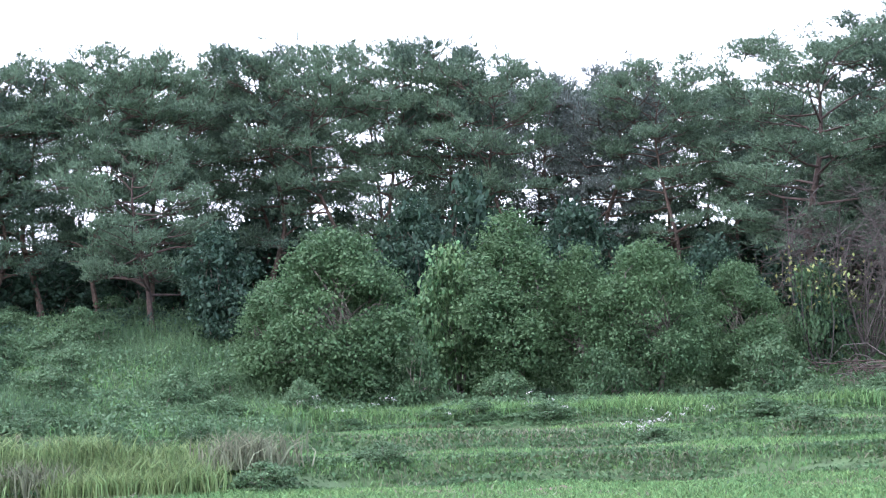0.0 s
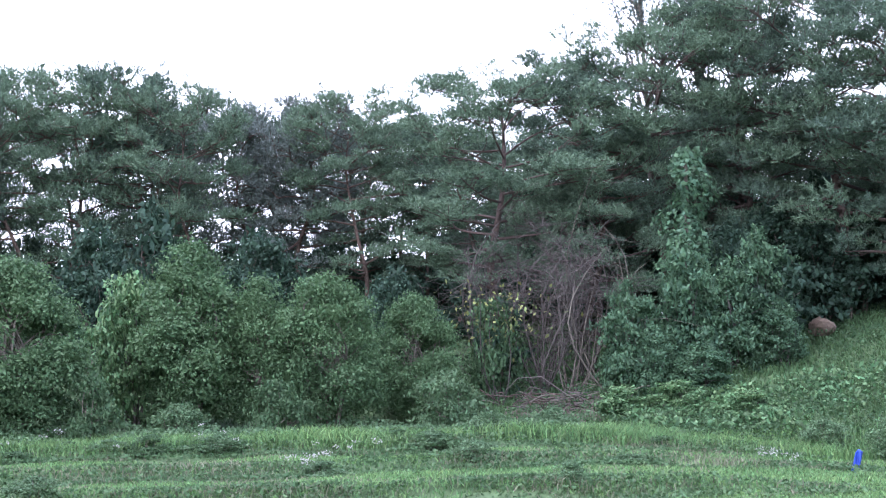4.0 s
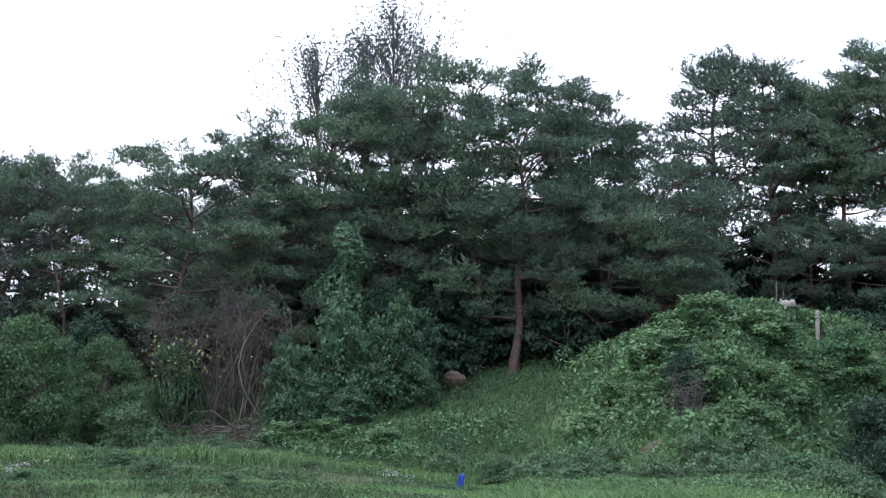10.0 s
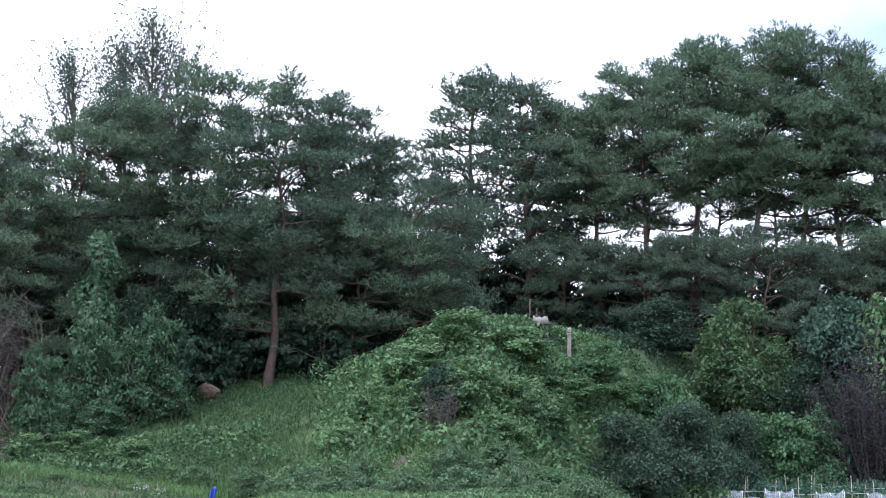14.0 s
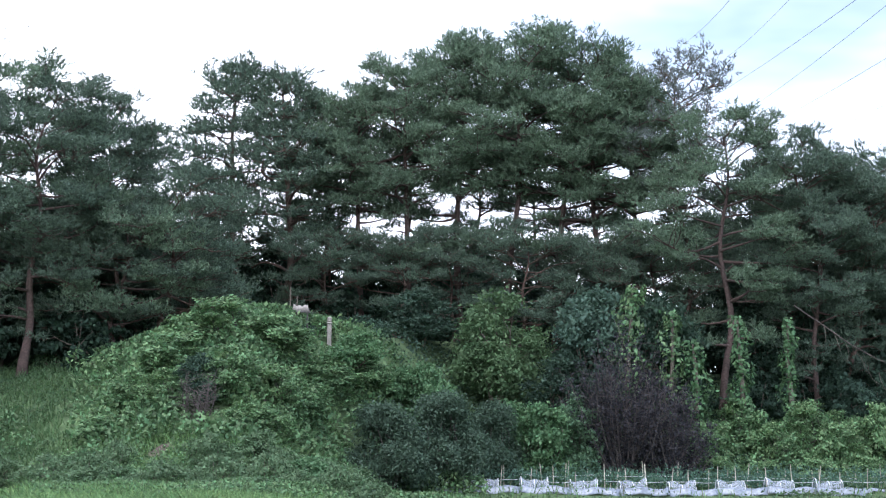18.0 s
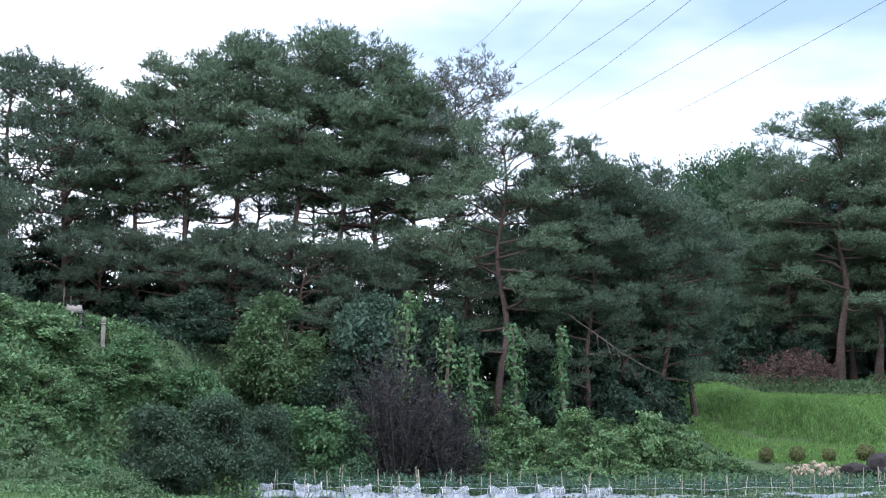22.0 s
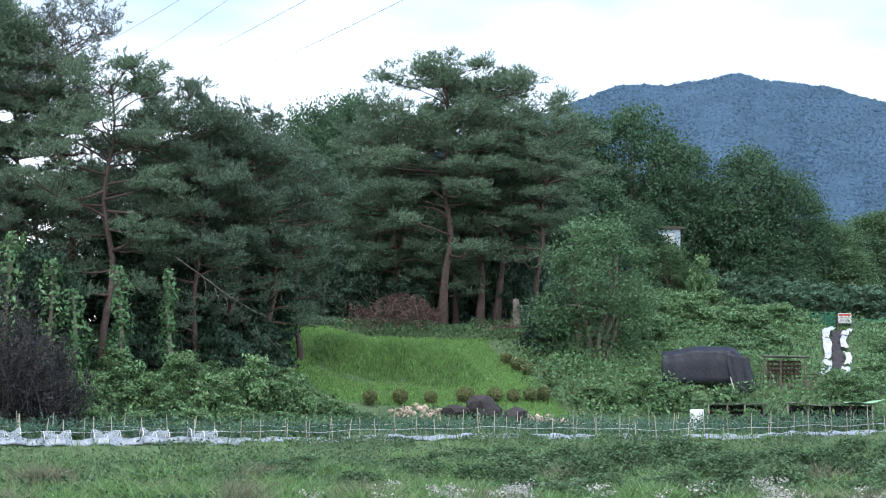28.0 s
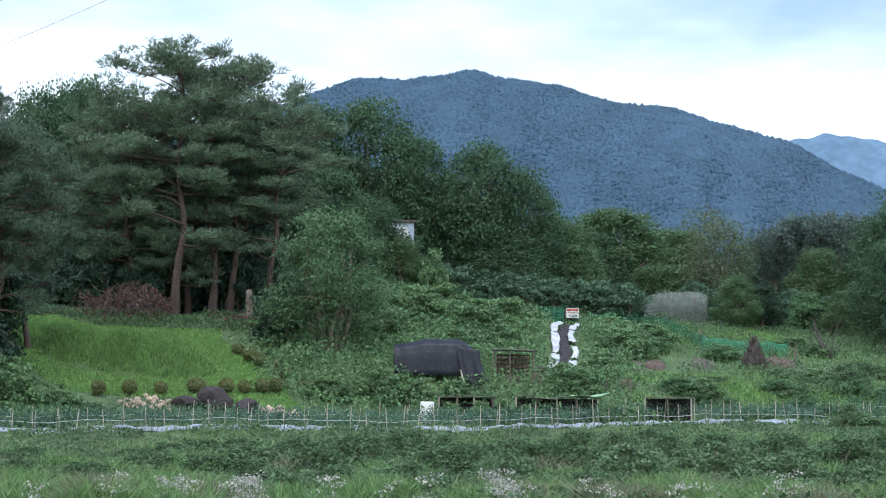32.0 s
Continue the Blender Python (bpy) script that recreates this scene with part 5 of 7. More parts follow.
def weed_tops(scale, seed, size, height, patch):
    def make(rng, P):
        lm = np.clip((lumps(P, scale, seed) - patch) / (1 - patch), 0, 1)
        Q = P[lm > 0.02].copy()
        Q[:, 2] += height * (0.25 + 0.75 * np.sqrt(lm[lm > 0.02])) * (1 - 0.75 * rng.uniform(0, 1, len(Q)) ** 2)
        return leaves(rng, Q, size, None, 0.8, 0.8)
    return make


def grass_tops(scale, seed, length, patch, width=0.018):
    def make(rng, P):
        lm = lumps(P, scale, seed)
        Q, l2 = P[lm > patch], lm[lm > patch]
        return blades(rng, Q, length * (0.5 + 0.7 * l2), width, 0.25)
    return make


front("front_weeds", 151, 46000, WEED, "leafy weeds on the fallow strip before the field", "weeds", weed_tops(0.33, 4, 0.12, 0.85, 0.35))
front("front_dark_weeds", 152, 50000, LEAF_FIELD, "dark leafy weeds on the fallow strip", "weeds", weed_tops(0.28, 9, 0.13, 1.0, 0.45))
front("front_grass", 153, 64000, GRASS, "tall grass on the fallow strip before the field", "grass", grass_tops(0.36, 2, 0.6, 0.42))
front("front_dry_grass", 154, 9000, GRASS_DRY, "dry seed-headed grass on the fallow strip", "grass", grass_tops(0.5, 6, 0.75, 0.5))

# white flowering weeds
def flower_patch(seed, az, r, w, n, h):
    rng = np.random.default_rng(seed)
    cx, cy = polar(az, r)
    k = max(4, n // 14)
    C = np.stack([cx + rng.normal(size=k) * w, cy + rng.normal(size=k) * w, np.zeros(k)], 1)
    C[:, 2] = ground_xy(C[:, 0], C[:, 1]) + h * rng.uniform(0.7, 1.15, k)
    Q = (C[:, None] + rng.normal(size=(k, 14, 3)) * np.array([0.07, 0.07, 0.035])).reshape(-1, 3)
    ob = tagged(new("flowering_weed"), "tall weed with heads of small white blossom", "flower", "white flowering weeds")
    ob.matrix_basis = pose(cx, cy, ground_z(cx, cy))
    off = np.array([cx, cy, ground_z(cx, cy)])
    part_stuff("blossom", mesh("blossom", *leaves(rng, Q - off, 0.055, None, 1.0), PETAL), ob)
    base = C - off
    foot = base.copy(); foot[:, 2] = 0; foot[:, :2] *= 0.8
    part_stuff("stalk", mesh("stalk", *tubes([bow(rng, f, b, 0.008, 0.005, 0.03, 3) for f, b in zip(foot, base)], 3), WEED), ob)


spots = [(4.9, 66, 0.35, 200, 0.7), (6.0, 69, 0.3, 80, 0.6), (-1.0, 72.5, 0.8, 60, 0.7), (2.3, 72.5, 0.5, 60, 0.7), (-3.6, 73, 0.6, 60, 0.7), (15.8, 66.5, 0.35, 140, 0.45), (30.6, 75, 0.3, 60, 0.7)]
rf = random.Random(19)
for az, k, n in ((50.8, 3, 200), (52.2, 4, 260), (54.6, 1, 120), (57.6, 2, 120), (60.1, 5, 300), (62.8, 2, 100), (65.8, 2, 130), (48.6, 2, 110), (46.2, 1, 80), (68.2, 2, 120)):
    for m in range(k):
        spots.append((az + rf.gauss(0, 0.35), rf.uniform(36.5, 39), 0.14, int(n * rf.uniform(0.6, 1.1)), rf.uniform(0.75, 1.05)))
for i, (az, r, w, n, h) in enumerate(spots):
    flower_patch(200 + i, az, r, w, n, h)


def ground_patch(name, az, r, w, d, mat, label, category, seed=0, lift=0.05, rough=0.25):
    """An uneven sheet that lies on the ground."""
    rng = np.random.default_rng(seed + 400)
    cx, cy = polar(az, r)
    rings, seg = 7, 26
    wob = 1 + rough * np.array([noise.noise(Vector((math.cos(2 * math.pi * i / seg) * 1.7, math.sin(2 * math.pi * i / seg) * 1.7, seed))) for i in range(seg)])
    tx, ty = math.cos(radians(az)), -math.sin(radians(az))
    P = [(cx, cy)]
    for k in range(1, rings + 1):
        for i in range(seg):
            a_ = 2 * math.pi * i / seg
            u, v = 0.5 * w * k / rings * math.cos(a_) * wob[i], 0.5 * d * k / rings * math.sin(a_) * wob[i]
            P.append((cx + u * tx - v * ty, cy + u * ty + v * tx))
    P = np.array(P)
    Z = ground_xy(P[:, 0], P[:, 1]) + lift + rng.normal(size=len(P)) * lift * 0.25
    Z[-seg:] -= lift * 1.4
    tri = [(0, 1 + i, 1 + (i + 1) % seg) for i in range(seg)]
    quad = [(1 + k * seg + i, 1 + (k + 1) * seg + i, 1 + (k + 1) * seg + (i + 1) % seg, 1 + k * seg + (i + 1) % seg) for k in range(rings - 1) for i in range(seg)]
    return tagged(new(name, mesh(name, np.column_stack([P, Z]), [np.array(tri), np.array(quad)], mat)), label, category)


tagged(ground_patch("soil_patch", 23.5, 71.3, 1.1, 1.8, SOIL_DARK, "bare earth slip on the overgrown bank", "soil", 1, 0.1), kind="structure")
tagged(ground_patch("soil_patch", 42.9, 95.5, 1.8, 2.0, SOIL, "bare reddish earth heap below the pines", "soil", 2, 0.3), kind="structure")
for k, (az, r, w, d) in enumerate(((64.42, 131.7, 1.6, 4.0), (64.53, 119.4, 1.3, 2.4), (65.91, 122.4, 1.7, 2.0), (63.69, 108.8, 0.9, 2.4), (63.98, 117.6, 0.9, 3.6), (68.15, 126.4, 2.2, 2.0), (70.0, 118, 1.8, 1.8))):
    tagged(ground_patch("soil_patch", az, r, w, d, SOIL_DARK if k % 2 else TWIG, "brown bare earth slip on the slope", "soil", 80 + k, 0.3), kind="structure")
tagged(ground_patch("soil_patch", 11.1, 81.3, 4.4, 3.4, SOIL_DARK, "brown leaf litter below the dead shrub", "soil", 3, 0.1), kind="structure")
for k, (az, r, w, d) in enumerate(((2.6, 55.6, 1.6, 0.8), (5.2, 55.8, 1.4, 0.9), (8.6, 55.4, 2.2, 1.0), (9.9, 56.0, 1.4, 0.8), (-0.4, 55.6, 1.2, 0.6))):
    tagged(ground_patch("soil_patch", az, r, w, d, SOIL, "dry bare earth showing on a terrace bank", "soil", 40 + k, 0.06, 0.6), kind="structure")
tagged(ground_patch("concrete_pad", 34.4, 70.5, 4.4, 7.0, CONCRETE, "pale concrete slab beside the bed", "slab", 6, 0.12, 0.1), kind="structure")

# ---- creeper columns, dead shrub, brush ----
def creeper_column(az, r, z0, z1, rad, n, mat, label, seed, lean=0.0, bark=BARK_GREY):
    """A trunk clad in creeper."""
    rng = np.random.default_rng(seed)
    x, y = polar(az, r)
    g = ground_z(x, y)
    ob = thing("creeper_clad_trunk", x, y, g - 0.1, label, "tree", "creeper columns", -az)
    h = z1 - g
    trunk = [(np.array([lean * t * h + 0.12 * math.sin(t * 5 + seed), 0.1 * math.sin(t * 4), t * h]), 0.16 * (1.15 - 0.8 * t)) for t in np.linspace(0, 0.97, 9)]
    part("trunk", mesh("trunk", *tubes([trunk], 8), bark), ob)
    t = rng.uniform((z0 - g) / h, 1, n)
    a_ = rng.uniform(0, 2 * np.pi, n)
    rr = rad * 1.35 * (0.65 + 0.5 * np.sin(t * 9 + seed) * np.sin(t * 17 + a_)) * np.sqrt(rng.uniform(0.3, 1, n)) * (1.05 - 0.45 * t ** 3)
    P = np.stack([lean * t * h + 0.12 * np.sin(t * 5 + seed) + rr * np.cos(a_), 0.1 * np.sin(t * 4) + rr * np.sin(a_), t * h], 1)
    o = np.stack([np.cos(a_), np.sin(a_), 0.3 + 0 * a_], 1)
    part("creeper", mesh("creeper", *leaves(rng, P, 0.22, o * 1.2, 0.4, 0.5), mat), ob)


creeper_column(14.5, 85.0, 4.0, 11.9, 1.15, 3000, LEAF_VINE, "tree trunk wholly wrapped in green creeper", 1, 0.0)
creeper_column(37.4, 89.5, 4.5, 9.8, 0.9, 900, LEAF_KUDZU, "trunk hung with pale green creeper", 3)
creeper_column(38.6, 89.5, 2.5, 8.6, 0.8, 800, LEAF_KUDZU, "trunk hung with pale green creeper", 4)
creeper_column(39.3, 89.3, 2.0, 7.2, 0.75, 800, LEAF_BRIGHT, "trunk hung with pale green creeper", 5)
creeper_column(40.65, 90, 2.4, 8.4, 0.62, 900, LEAF_BRIGHT, "grey trunk half clad in pale green creeper", 6)
creeper_column(42.1, 91.5, 3.2, 8.4, 0.5, 700, LEAF_BRIGHT, "grey trunk half clad in pale green creeper", 7)


def dead_shrub(az, r, height, spread, stems, twigs, label, seed, mat=TWIG, name="dead_shrub", thick=0.035):
    rng = np.random.default_rng(seed)
    x, y = polar(az, r)
    ob = thing(name, x, y, ground_z(x, y) - 0.1, label, "shrub", turn=-az)
    fine = []
    for i in range(stems):
        a_ = rng.uniform(0, 2 * np.pi)
        d = spread * rng.uniform(0.15, 1)
        tip = np.array([math.cos(a_) * d, math.sin(a_) * d * 0.6, height * rng.uniform(0.55, 1)])
        path = bow(rng, np.array([math.cos(a_), math.sin(a_), 0]) * 0.15, tip, thick * rng.uniform(0.7, 1.3), 0.01, 0.1, 7)
        part("stem", mesh("stem", *tubes([path], 5), mat), ob)
        for k in range(twigs):
            q = path[rng.integers(2, 7)][0]
            e = q + rng.normal(size=3) * np.array([0.5, 0.5, 0.35]) * height * 0.2 + np.array([0, 0, 0.05 * height])
            fine.append(bow(rng, q, e, 0.012, 0.006, 0.15, 4))
    if fine:
        part_stuff("twig_mass", mesh("twig_mass", *tubes(fine, 3), mat), ob)
    return ob


dead_shrub(10.6, 83.5, 6.0, 3.2, 20, 32, "bare brown shrub with a tangle of dry twigs", 31)
dead_shrub(9.3, 85, 6.8, 2.8, 16, 32, "bare brown shrub with a tangle of dry twigs", 32)
dead_shrub(11.7, 84.5, 5.8, 2.8, 14, 28, "bare brown shrub with a tangle of dry twigs", 36)
dead_shrub(12.4, 82.5, 8.8, 0.8, 4, 7, "slender pale leafless saplings", 33, BARK_GREY, "sapling", 0.04)
dead_shrub(11.3, 83.0, 4.5, 1.6, 8, 8, "pale leaning bare stems", 34, BARK_GREY, "sapling", 0.035)
bush("dark", 9.6, 83.4, 2.4, 4.0, "shrub with yellowing leaves among dry twigs", turn=10)
rng = np.random.default_rng(35)
x, y = polar(9.4, 82.4)
P = np.stack([x + rng.normal(size=240) * 1.0, y + rng.normal(size=240) * 0.6, ground_z(x, y) + rng.normal(size=240) * 0.65 + 3.3], 1)
bush("weed_dark", 9.4, 82.9, 2.8, 3.9, "leafy green shrub among the dry twigs", turn=40)
yb = tagged(new("yellowing_shrub"), "shrub with bright yellow autumn leaves", "shrub")
yb.matrix_basis = pose(x, y, ground_z(x, y))
part("crown", mesh("crown", *leaves(rng, P - np.array([x, y, ground_z(x, y)]), 0.17, None, 0.5), LEAF_YELLOW), yb)
part("stem", mesh("stem", *tubes([bow(rng, (0.1 * i, 0, 0), (0.4 * i - 0.8, 0.1 * i, 3.8), 0.03, 0.01, 0.05) for i in range(4)], 4), TWIG), yb)
# cut brush lying at the bank's foot
x, y = polar(11.2, 81.3)
bp_ = thing("brush_heap", x, y, ground_z(x, y), "heap of cut brown branches at the foot of the bank", "brush", turn=-11)
for i in range(120):
    c = np.array([rng.normal() * 1.3, rng.normal() * 0.6, rng.uniform(0.0, 0.7)])
    d = np.array([rng.normal(), rng.normal() * 0.5, rng.normal() * 0.25]) * 0.6
    part("branch", mesh("branch", *tubes([bow(rng, c - d, c + d, 0.026, 0.01, 0.12, 4)], 4), (TWIG, BARK_RED, BARK_GREY)[i % 3]), bp_)
# fallen limb beside the lawn and the stump
x, y = polar(44.2, 92)
fl = thing("dead_limb", x, y, 0, "long bare dead limb hanging from a pine", "branch", turn=-44)
part("limb", mesh("limb", *tubes([[(np.array(p_), r_) for p_, r_ in (((-3.2, 1.0, 9.0), 0.035), ((-1.8, 0.6, 8.0), 0.03), ((-0.6, 0.3, 7.1), 0.028), ((0.6, 0.1, 6.4), 0.022), ((1.6, 0, 6.0), 0.012))]], 6), TWIG), fl)
part_stuff("twig_mass", mesh("twig_mass", *tubes([bow(rng, (-1.8 + 0.5 * i, 0.5 - 0.1 * i, 8 - 0.45 * i), (-1.6 + 0.6 * i + rng.normal() * 0.3, 0.2, 7.2 - 0.5 * i), 0.016, 0.006, 0.1, 4) for i in range(7)], 4), BARK_GREY), fl)
x, y = polar(52.4, 122)
sn = thing("dead_stump", x, y, ground_z(x, y) - 0.1, "tall grey-brown broken trunk stump", "stump")
part("trunk", mesh("trunk", *tubes([[(np.array([0.05 * math.sin(t * 4), 0, 2.3 * t]), 0.23 * (1.2 - 0.35 * t)) for t in np.linspace(0, 1, 8)] + [(np.array([0, 0, 2.35]), 0.02)]], 10), BARK_GREY), sn)

# withered vines in the mound's hollow
dead_shrub(24.65, 73.0, 2.2, 0.9, 12, 26, "tangle of withered brown vines in a dark hollow", 37, TWIG, "dead_vines", 0.03)
# the hollow's shade is made by dark-coloured leaves behind the vines
bush("shade", 24.65, 74.8, 2.6, 2.2, "leaves coloured dark for the shade inside the mound's hollow", turn=30)
# leafy weeds before the overgrown mound
rf = random.Random(52)
for i in range(34):
    az, r = rf.uniform(19.8, 29.6), rf.uniform(61, 72)
    if abs(az - 23.5) < 0.7 and r > 64:
        continue
    bush(("weed", "bright", "fern", "weed")[i % 4], az, r, rf.uniform(1.8, 3.4), rf.uniform(0.9, 1.9), "leafy green weeds before the overgrown bank", "weeds", "weeds before the bank", rf.uniform(0, 360), "weed_clump", sink=0.2)
# heaps of kudzu on the bank
for i, (az, r, w, h) in enumerate(((25.4, 80, 5.0, 2.6), (24.0, 78, 4.5, 2.2), (26.8, 80.5, 4.5, 2.0), (23.0, 76.5, 3.6, 1.9), (28.2, 80.5, 4.2, 1.5), (25.6, 75.3, 3.4, 2.4), (23.7, 75.0, 3.2, 2.2), (26.8, 75.6, 3.4, 2.3), (27.2, 77, 4.0, 1.9), (21.8, 75, 3.0, 1.5), (29.4, 83, 3.4, 1.6), (26.2, 73, 3.2, 1.4),
    (39.6, 88.5, 3.2, 2.8), (40.6, 90, 3.6, 3.4), (41.6, 89, 3.4, 2.8), (42.6, 91, 3.6, 3.3), (43.6, 90, 3.6, 2.9), (44.6, 91.5, 3.8, 3.7), (45.6, 91.5, 3.2, 3.0), (46.4, 92.5, 2.8, 2.2), (47.2, 93.5, 2.6, 1.5), (48.0, 94, 2.2, 0.9), (40.0, 86.8, 3.0, 1.8), (41.4, 87, 3.0, 1.6), (42.8, 87.5, 3.0, 1.7), (44.2, 88.5, 3.0, 1.8), (45.4, 89.5, 3.0, 1.6), (46.5, 90.5, 3.0, 1.3), (45.6, 96, 3.0, 2.0), (43.4, 93.5, 3.0, 2.2), (14.0, 80, 3.0, 1.6), (15.8, 79, 3.0, 1.5), (12.6, 80.5, 2.6, 1.4), (57.3, 122, 5.0, 2.8), (59.2, 121, 5.0, 2.8), (60.0, 117, 4.0, 2.2), (58.6, 114, 4.0, 2.0), (58.3, 128, 5.0, 2.6), (60.2, 128, 5.0, 2.4), (56.6, 116, 4.0, 2.2), (63.5, 122, 4.4, 2.2), (64.3, 128, 4.4, 2.0), (63.0, 113, 3.6, 1.8), (63.2, 132, 4.0, 1.8), (56.4, 103, 3.2, 2.0), (54.9, 102.5, 3.0, 1.6), (57.4, 103.2, 2.4, 1.5), (58.6, 103.6, 2.4, 1.3), (59.4, 103.0, 2.2, 1.0), (60.9, 102.6, 2.2, 0.9), (61.8, 105, 2.2, 1.9), (62.4, 104.5, 3.0, 2.0), (59.6, 100.5, 2.4, 1.2), (61.0, 101, 2.6, 1.2), (62.6, 101.5, 2.8, 1.3), (64.0, 102.5, 2.4, 1.0), (58.4, 97.9, 2.0, 1.6), (59.3, 97.8, 2.0, 1.7), (60.1, 98.0, 2.0, 1.8), (60.7, 98.2, 1.8, 1.5), (61.7, 98.0, 1.3, 1.1), (63.2, 98.3, 1.8, 1.6), (63.8, 98.4, 1.6, 1.4))):
    bush("kudzu_heap", az, r, w, h, "heap of kudzu leaves on the bank", "creeper", "kudzu heaps", 47 * i, "kudzu_heap", sink=0.4)
for i, (az, r, w, h) in enumerate(((22.0, 66, 2.6, 1.4), (23.6, 65, 2.8, 1.5), (25.2, 66, 3.0, 1.7), (26.8, 66, 3.0, 1.6), (28.2, 68, 3.0, 1.8), (29.4, 70, 3.0, 1.8), (27.6, 63, 2.4, 1.3), (20.6, 68, 2.4, 1.2), (19.0, 73, 2.2, 1.3), (17.4, 75, 2.2, 1.2), (-8, 66, 2.0, 1.1), (-10.5, 70, 2.2, 1.2), (-6.5, 76, 2.6, 1.7), (-5.4, 73, 2.2, 1.1), (-9.5, 82, 2.6, 1.4), (-12.5, 80, 2.6, 1.4), (-4.2, 58, 2.0, 0.9), (-1.5, 60, 1.8, 0.7), (9.2, 74, 2.2, 1.1), (10.8, 76, 2.2, 1.2),
    (37.6, 62, 2.0, 0.8), (40.5, 64, 2.2, 0.8), (43.6, 60, 2.2, 0.8))):
    bush("weed", az, r, w, h, "leafy green weed clump on the fallow ground", "weeds", "weed clumps", 53 * i, "weed_clump")

rw = random.Random(77)
for r_mid, az_from, az_to, gap, tall in ((66, 40, 75, 1.3, 1.25), (60, 43, 75, 1.6, 1.4), (51, 46, 75, 1.8, 1.35), (45, 47, 75, 2.0, 1.15)):
    az = az_from
    while az < az_to:
        grow = float(np.interp(az, [40, 48, 56, 75], [0.5, 0.7, 1.0, 1.05]))
        if r_mid > 55 or rw.random() < 0.85:
            bush("weed" if rw.random() < 0.5 else "weed_dark", az + rw.uniform(-0.4, 0.4), r_mid + rw.uniform(-2, 2), rw.uniform(2.2, 3.4), tall * grow * rw.uniform(0.8, 1.15), "leafy green weed clump on the fallow ground", "weeds", "weed clumps", rw.uniform(0, 360), "weed_clump")
        az += gap * rw.uniform(0.7, 1.2)

for i in range(64):
    az, r = rw.uniform(62.4, 72.5), rw.uniform(104, 137)
    if min(math.hypot((az - a_) * r * 0.0175, r - r_) - w_ for a_, r_, w_ in PATH_CLEAR) < 1.2 or (64.5 < az < 68.5 and r > 128):
        continue
    bush(("kudzu_heap", "weed_dark", "fern", "kudzu_heap", "bright")[i % 5], az, r, rw.uniform(2.0, 4.2), rw.uniform(0.7, 1.7), "leafy weed clump on the terraced slope", "weeds", "slope clumps", rw.uniform(0, 360), "weed_clump", sink=0.3)

rm = random.Random(31)
for i in range(34):
    az, r = (rm.uniform(-13, -3.5), rm.uniform(72, 92)) if i < 22 else (rm.uniform(-13, -3), rm.uniform(92, 95))
    bush(("weed", "fern", "weed_dark")[i % 3], az, r, rm.uniform(1.6, 3.0), rm.uniform(0.8, 1.6), "leafy weed clump in the tall meadow", "weeds", "meadow clumps", rm.uniform(0, 360), "weed_clump")
for i in range(26):
    az = -13 + i * 1.05 + rm.uniform(-0.3, 0.3)
    bush(("weed", "weed_dark", "fern")[i % 3], az, rm.choice((59.3, 66.6, 72.6, 73.6)) + rm.uniform(-0.5, 0.5), rm.uniform(1.2, 2.2), rm.uniform(0.4, 0.8), "low leafy weed clump on a terrace bank", "weeds", "terrace clumps", rm.uniform(0, 360), "weed_clump")

# weeds that lap over the front edge of the bed
rng = np.random.default_rng(88)
n_ = 13000
s_, d_ = rng.uniform(14, 76, n_), rng.uniform(-1.5, -0.25, n_)
P = np.stack([41.4 + 0.870 * s_ + 0.492 * d_, 68.5 - 0.492 * s_ + 0.870 * d_, np.zeros(n_)], 1)
P[:, 2] = ground_xy(P[:, 0], P[:, 1])
lm = lumps(P, 0.55, 21)
P, lm = P[lm > 0.45], lm[lm > 0.45]
P[:, 2] += (0.1 + 0.5 * (lm - 0.45)) * rng.uniform(0.3, 1.1, len(P))
stuff("bed_edge_weeds", mesh("bed_edge_weeds", *leaves(rng, P, 0.13, None, 0.8), WEED), "weeds lapping over the front of the vegetable bed", "weeds")


def tussock(az, r, n, length, w, seed, mat=GRASS):
    rng = np.random.default_rng(seed)
    x, y = polar(az, r)
    P = np.stack([rng.normal(size=n) * w, rng.normal(size=n) * w * 0.7, np.zeros(n)], 1)
    ob = thing("grass_tussock", x, y, ground_z(x, y), "tall arching tussock of green grass", "grass", "grass tussocks", -az)
    V, F = blades(rng, P, length, 0.02, 0.26)
    part_stuff("blade_tuft", mesh("blade_tuft", V, F, mat), ob)


rt = random.Random(12)
for i in range(150):
    az = rt.uniform(37, 73)
    tussock(az, rt.uniform(36, 58) if i < 60 else rt.uniform(37, 43), 420, rt.uniform(0.7, 1.1), rt.uniform(0.16, 0.36), 500 + i, GRASS if i % 4 else GRASS_DRY)
for i, (az, r) in enumerate(((-9.5, 52), (-7.6, 52.5), (-6.2, 51.8), (-4.6, 52.4), (-10.6, 53), (-8.4, 53.4))):
    tussock(az, r + 6.5, 420, 1.0, 0.55, 560 + i, REED if i % 3 else GRASS_DRY)

# ---- built things ----
def box(bm, x0, x1, y0, y1, z0, z1, bevel=0.012, slope=0.0):
    """A bevelled block; slope lifts the side at x1."""
    vs = [bm.verts.new((x, y, z + (slope if x == x1 else 0))) for x in (x0, x1) for y in (y0, y1) for z in (z0, z1)]
    fs = [bm.faces.new([vs[i] for i in f]) for f in ((0, 1, 3, 2), (4, 6, 7, 5), (0, 4, 5, 1), (2, 3, 7, 6), (0, 2, 6, 4), (1, 5, 7, 3))]
    if bevel:
        bmesh.ops.bevel(bm, geom=list({e for f in fs for e in f.edges}), offset=bevel, segments=1, affect="EDGES")
    return bm


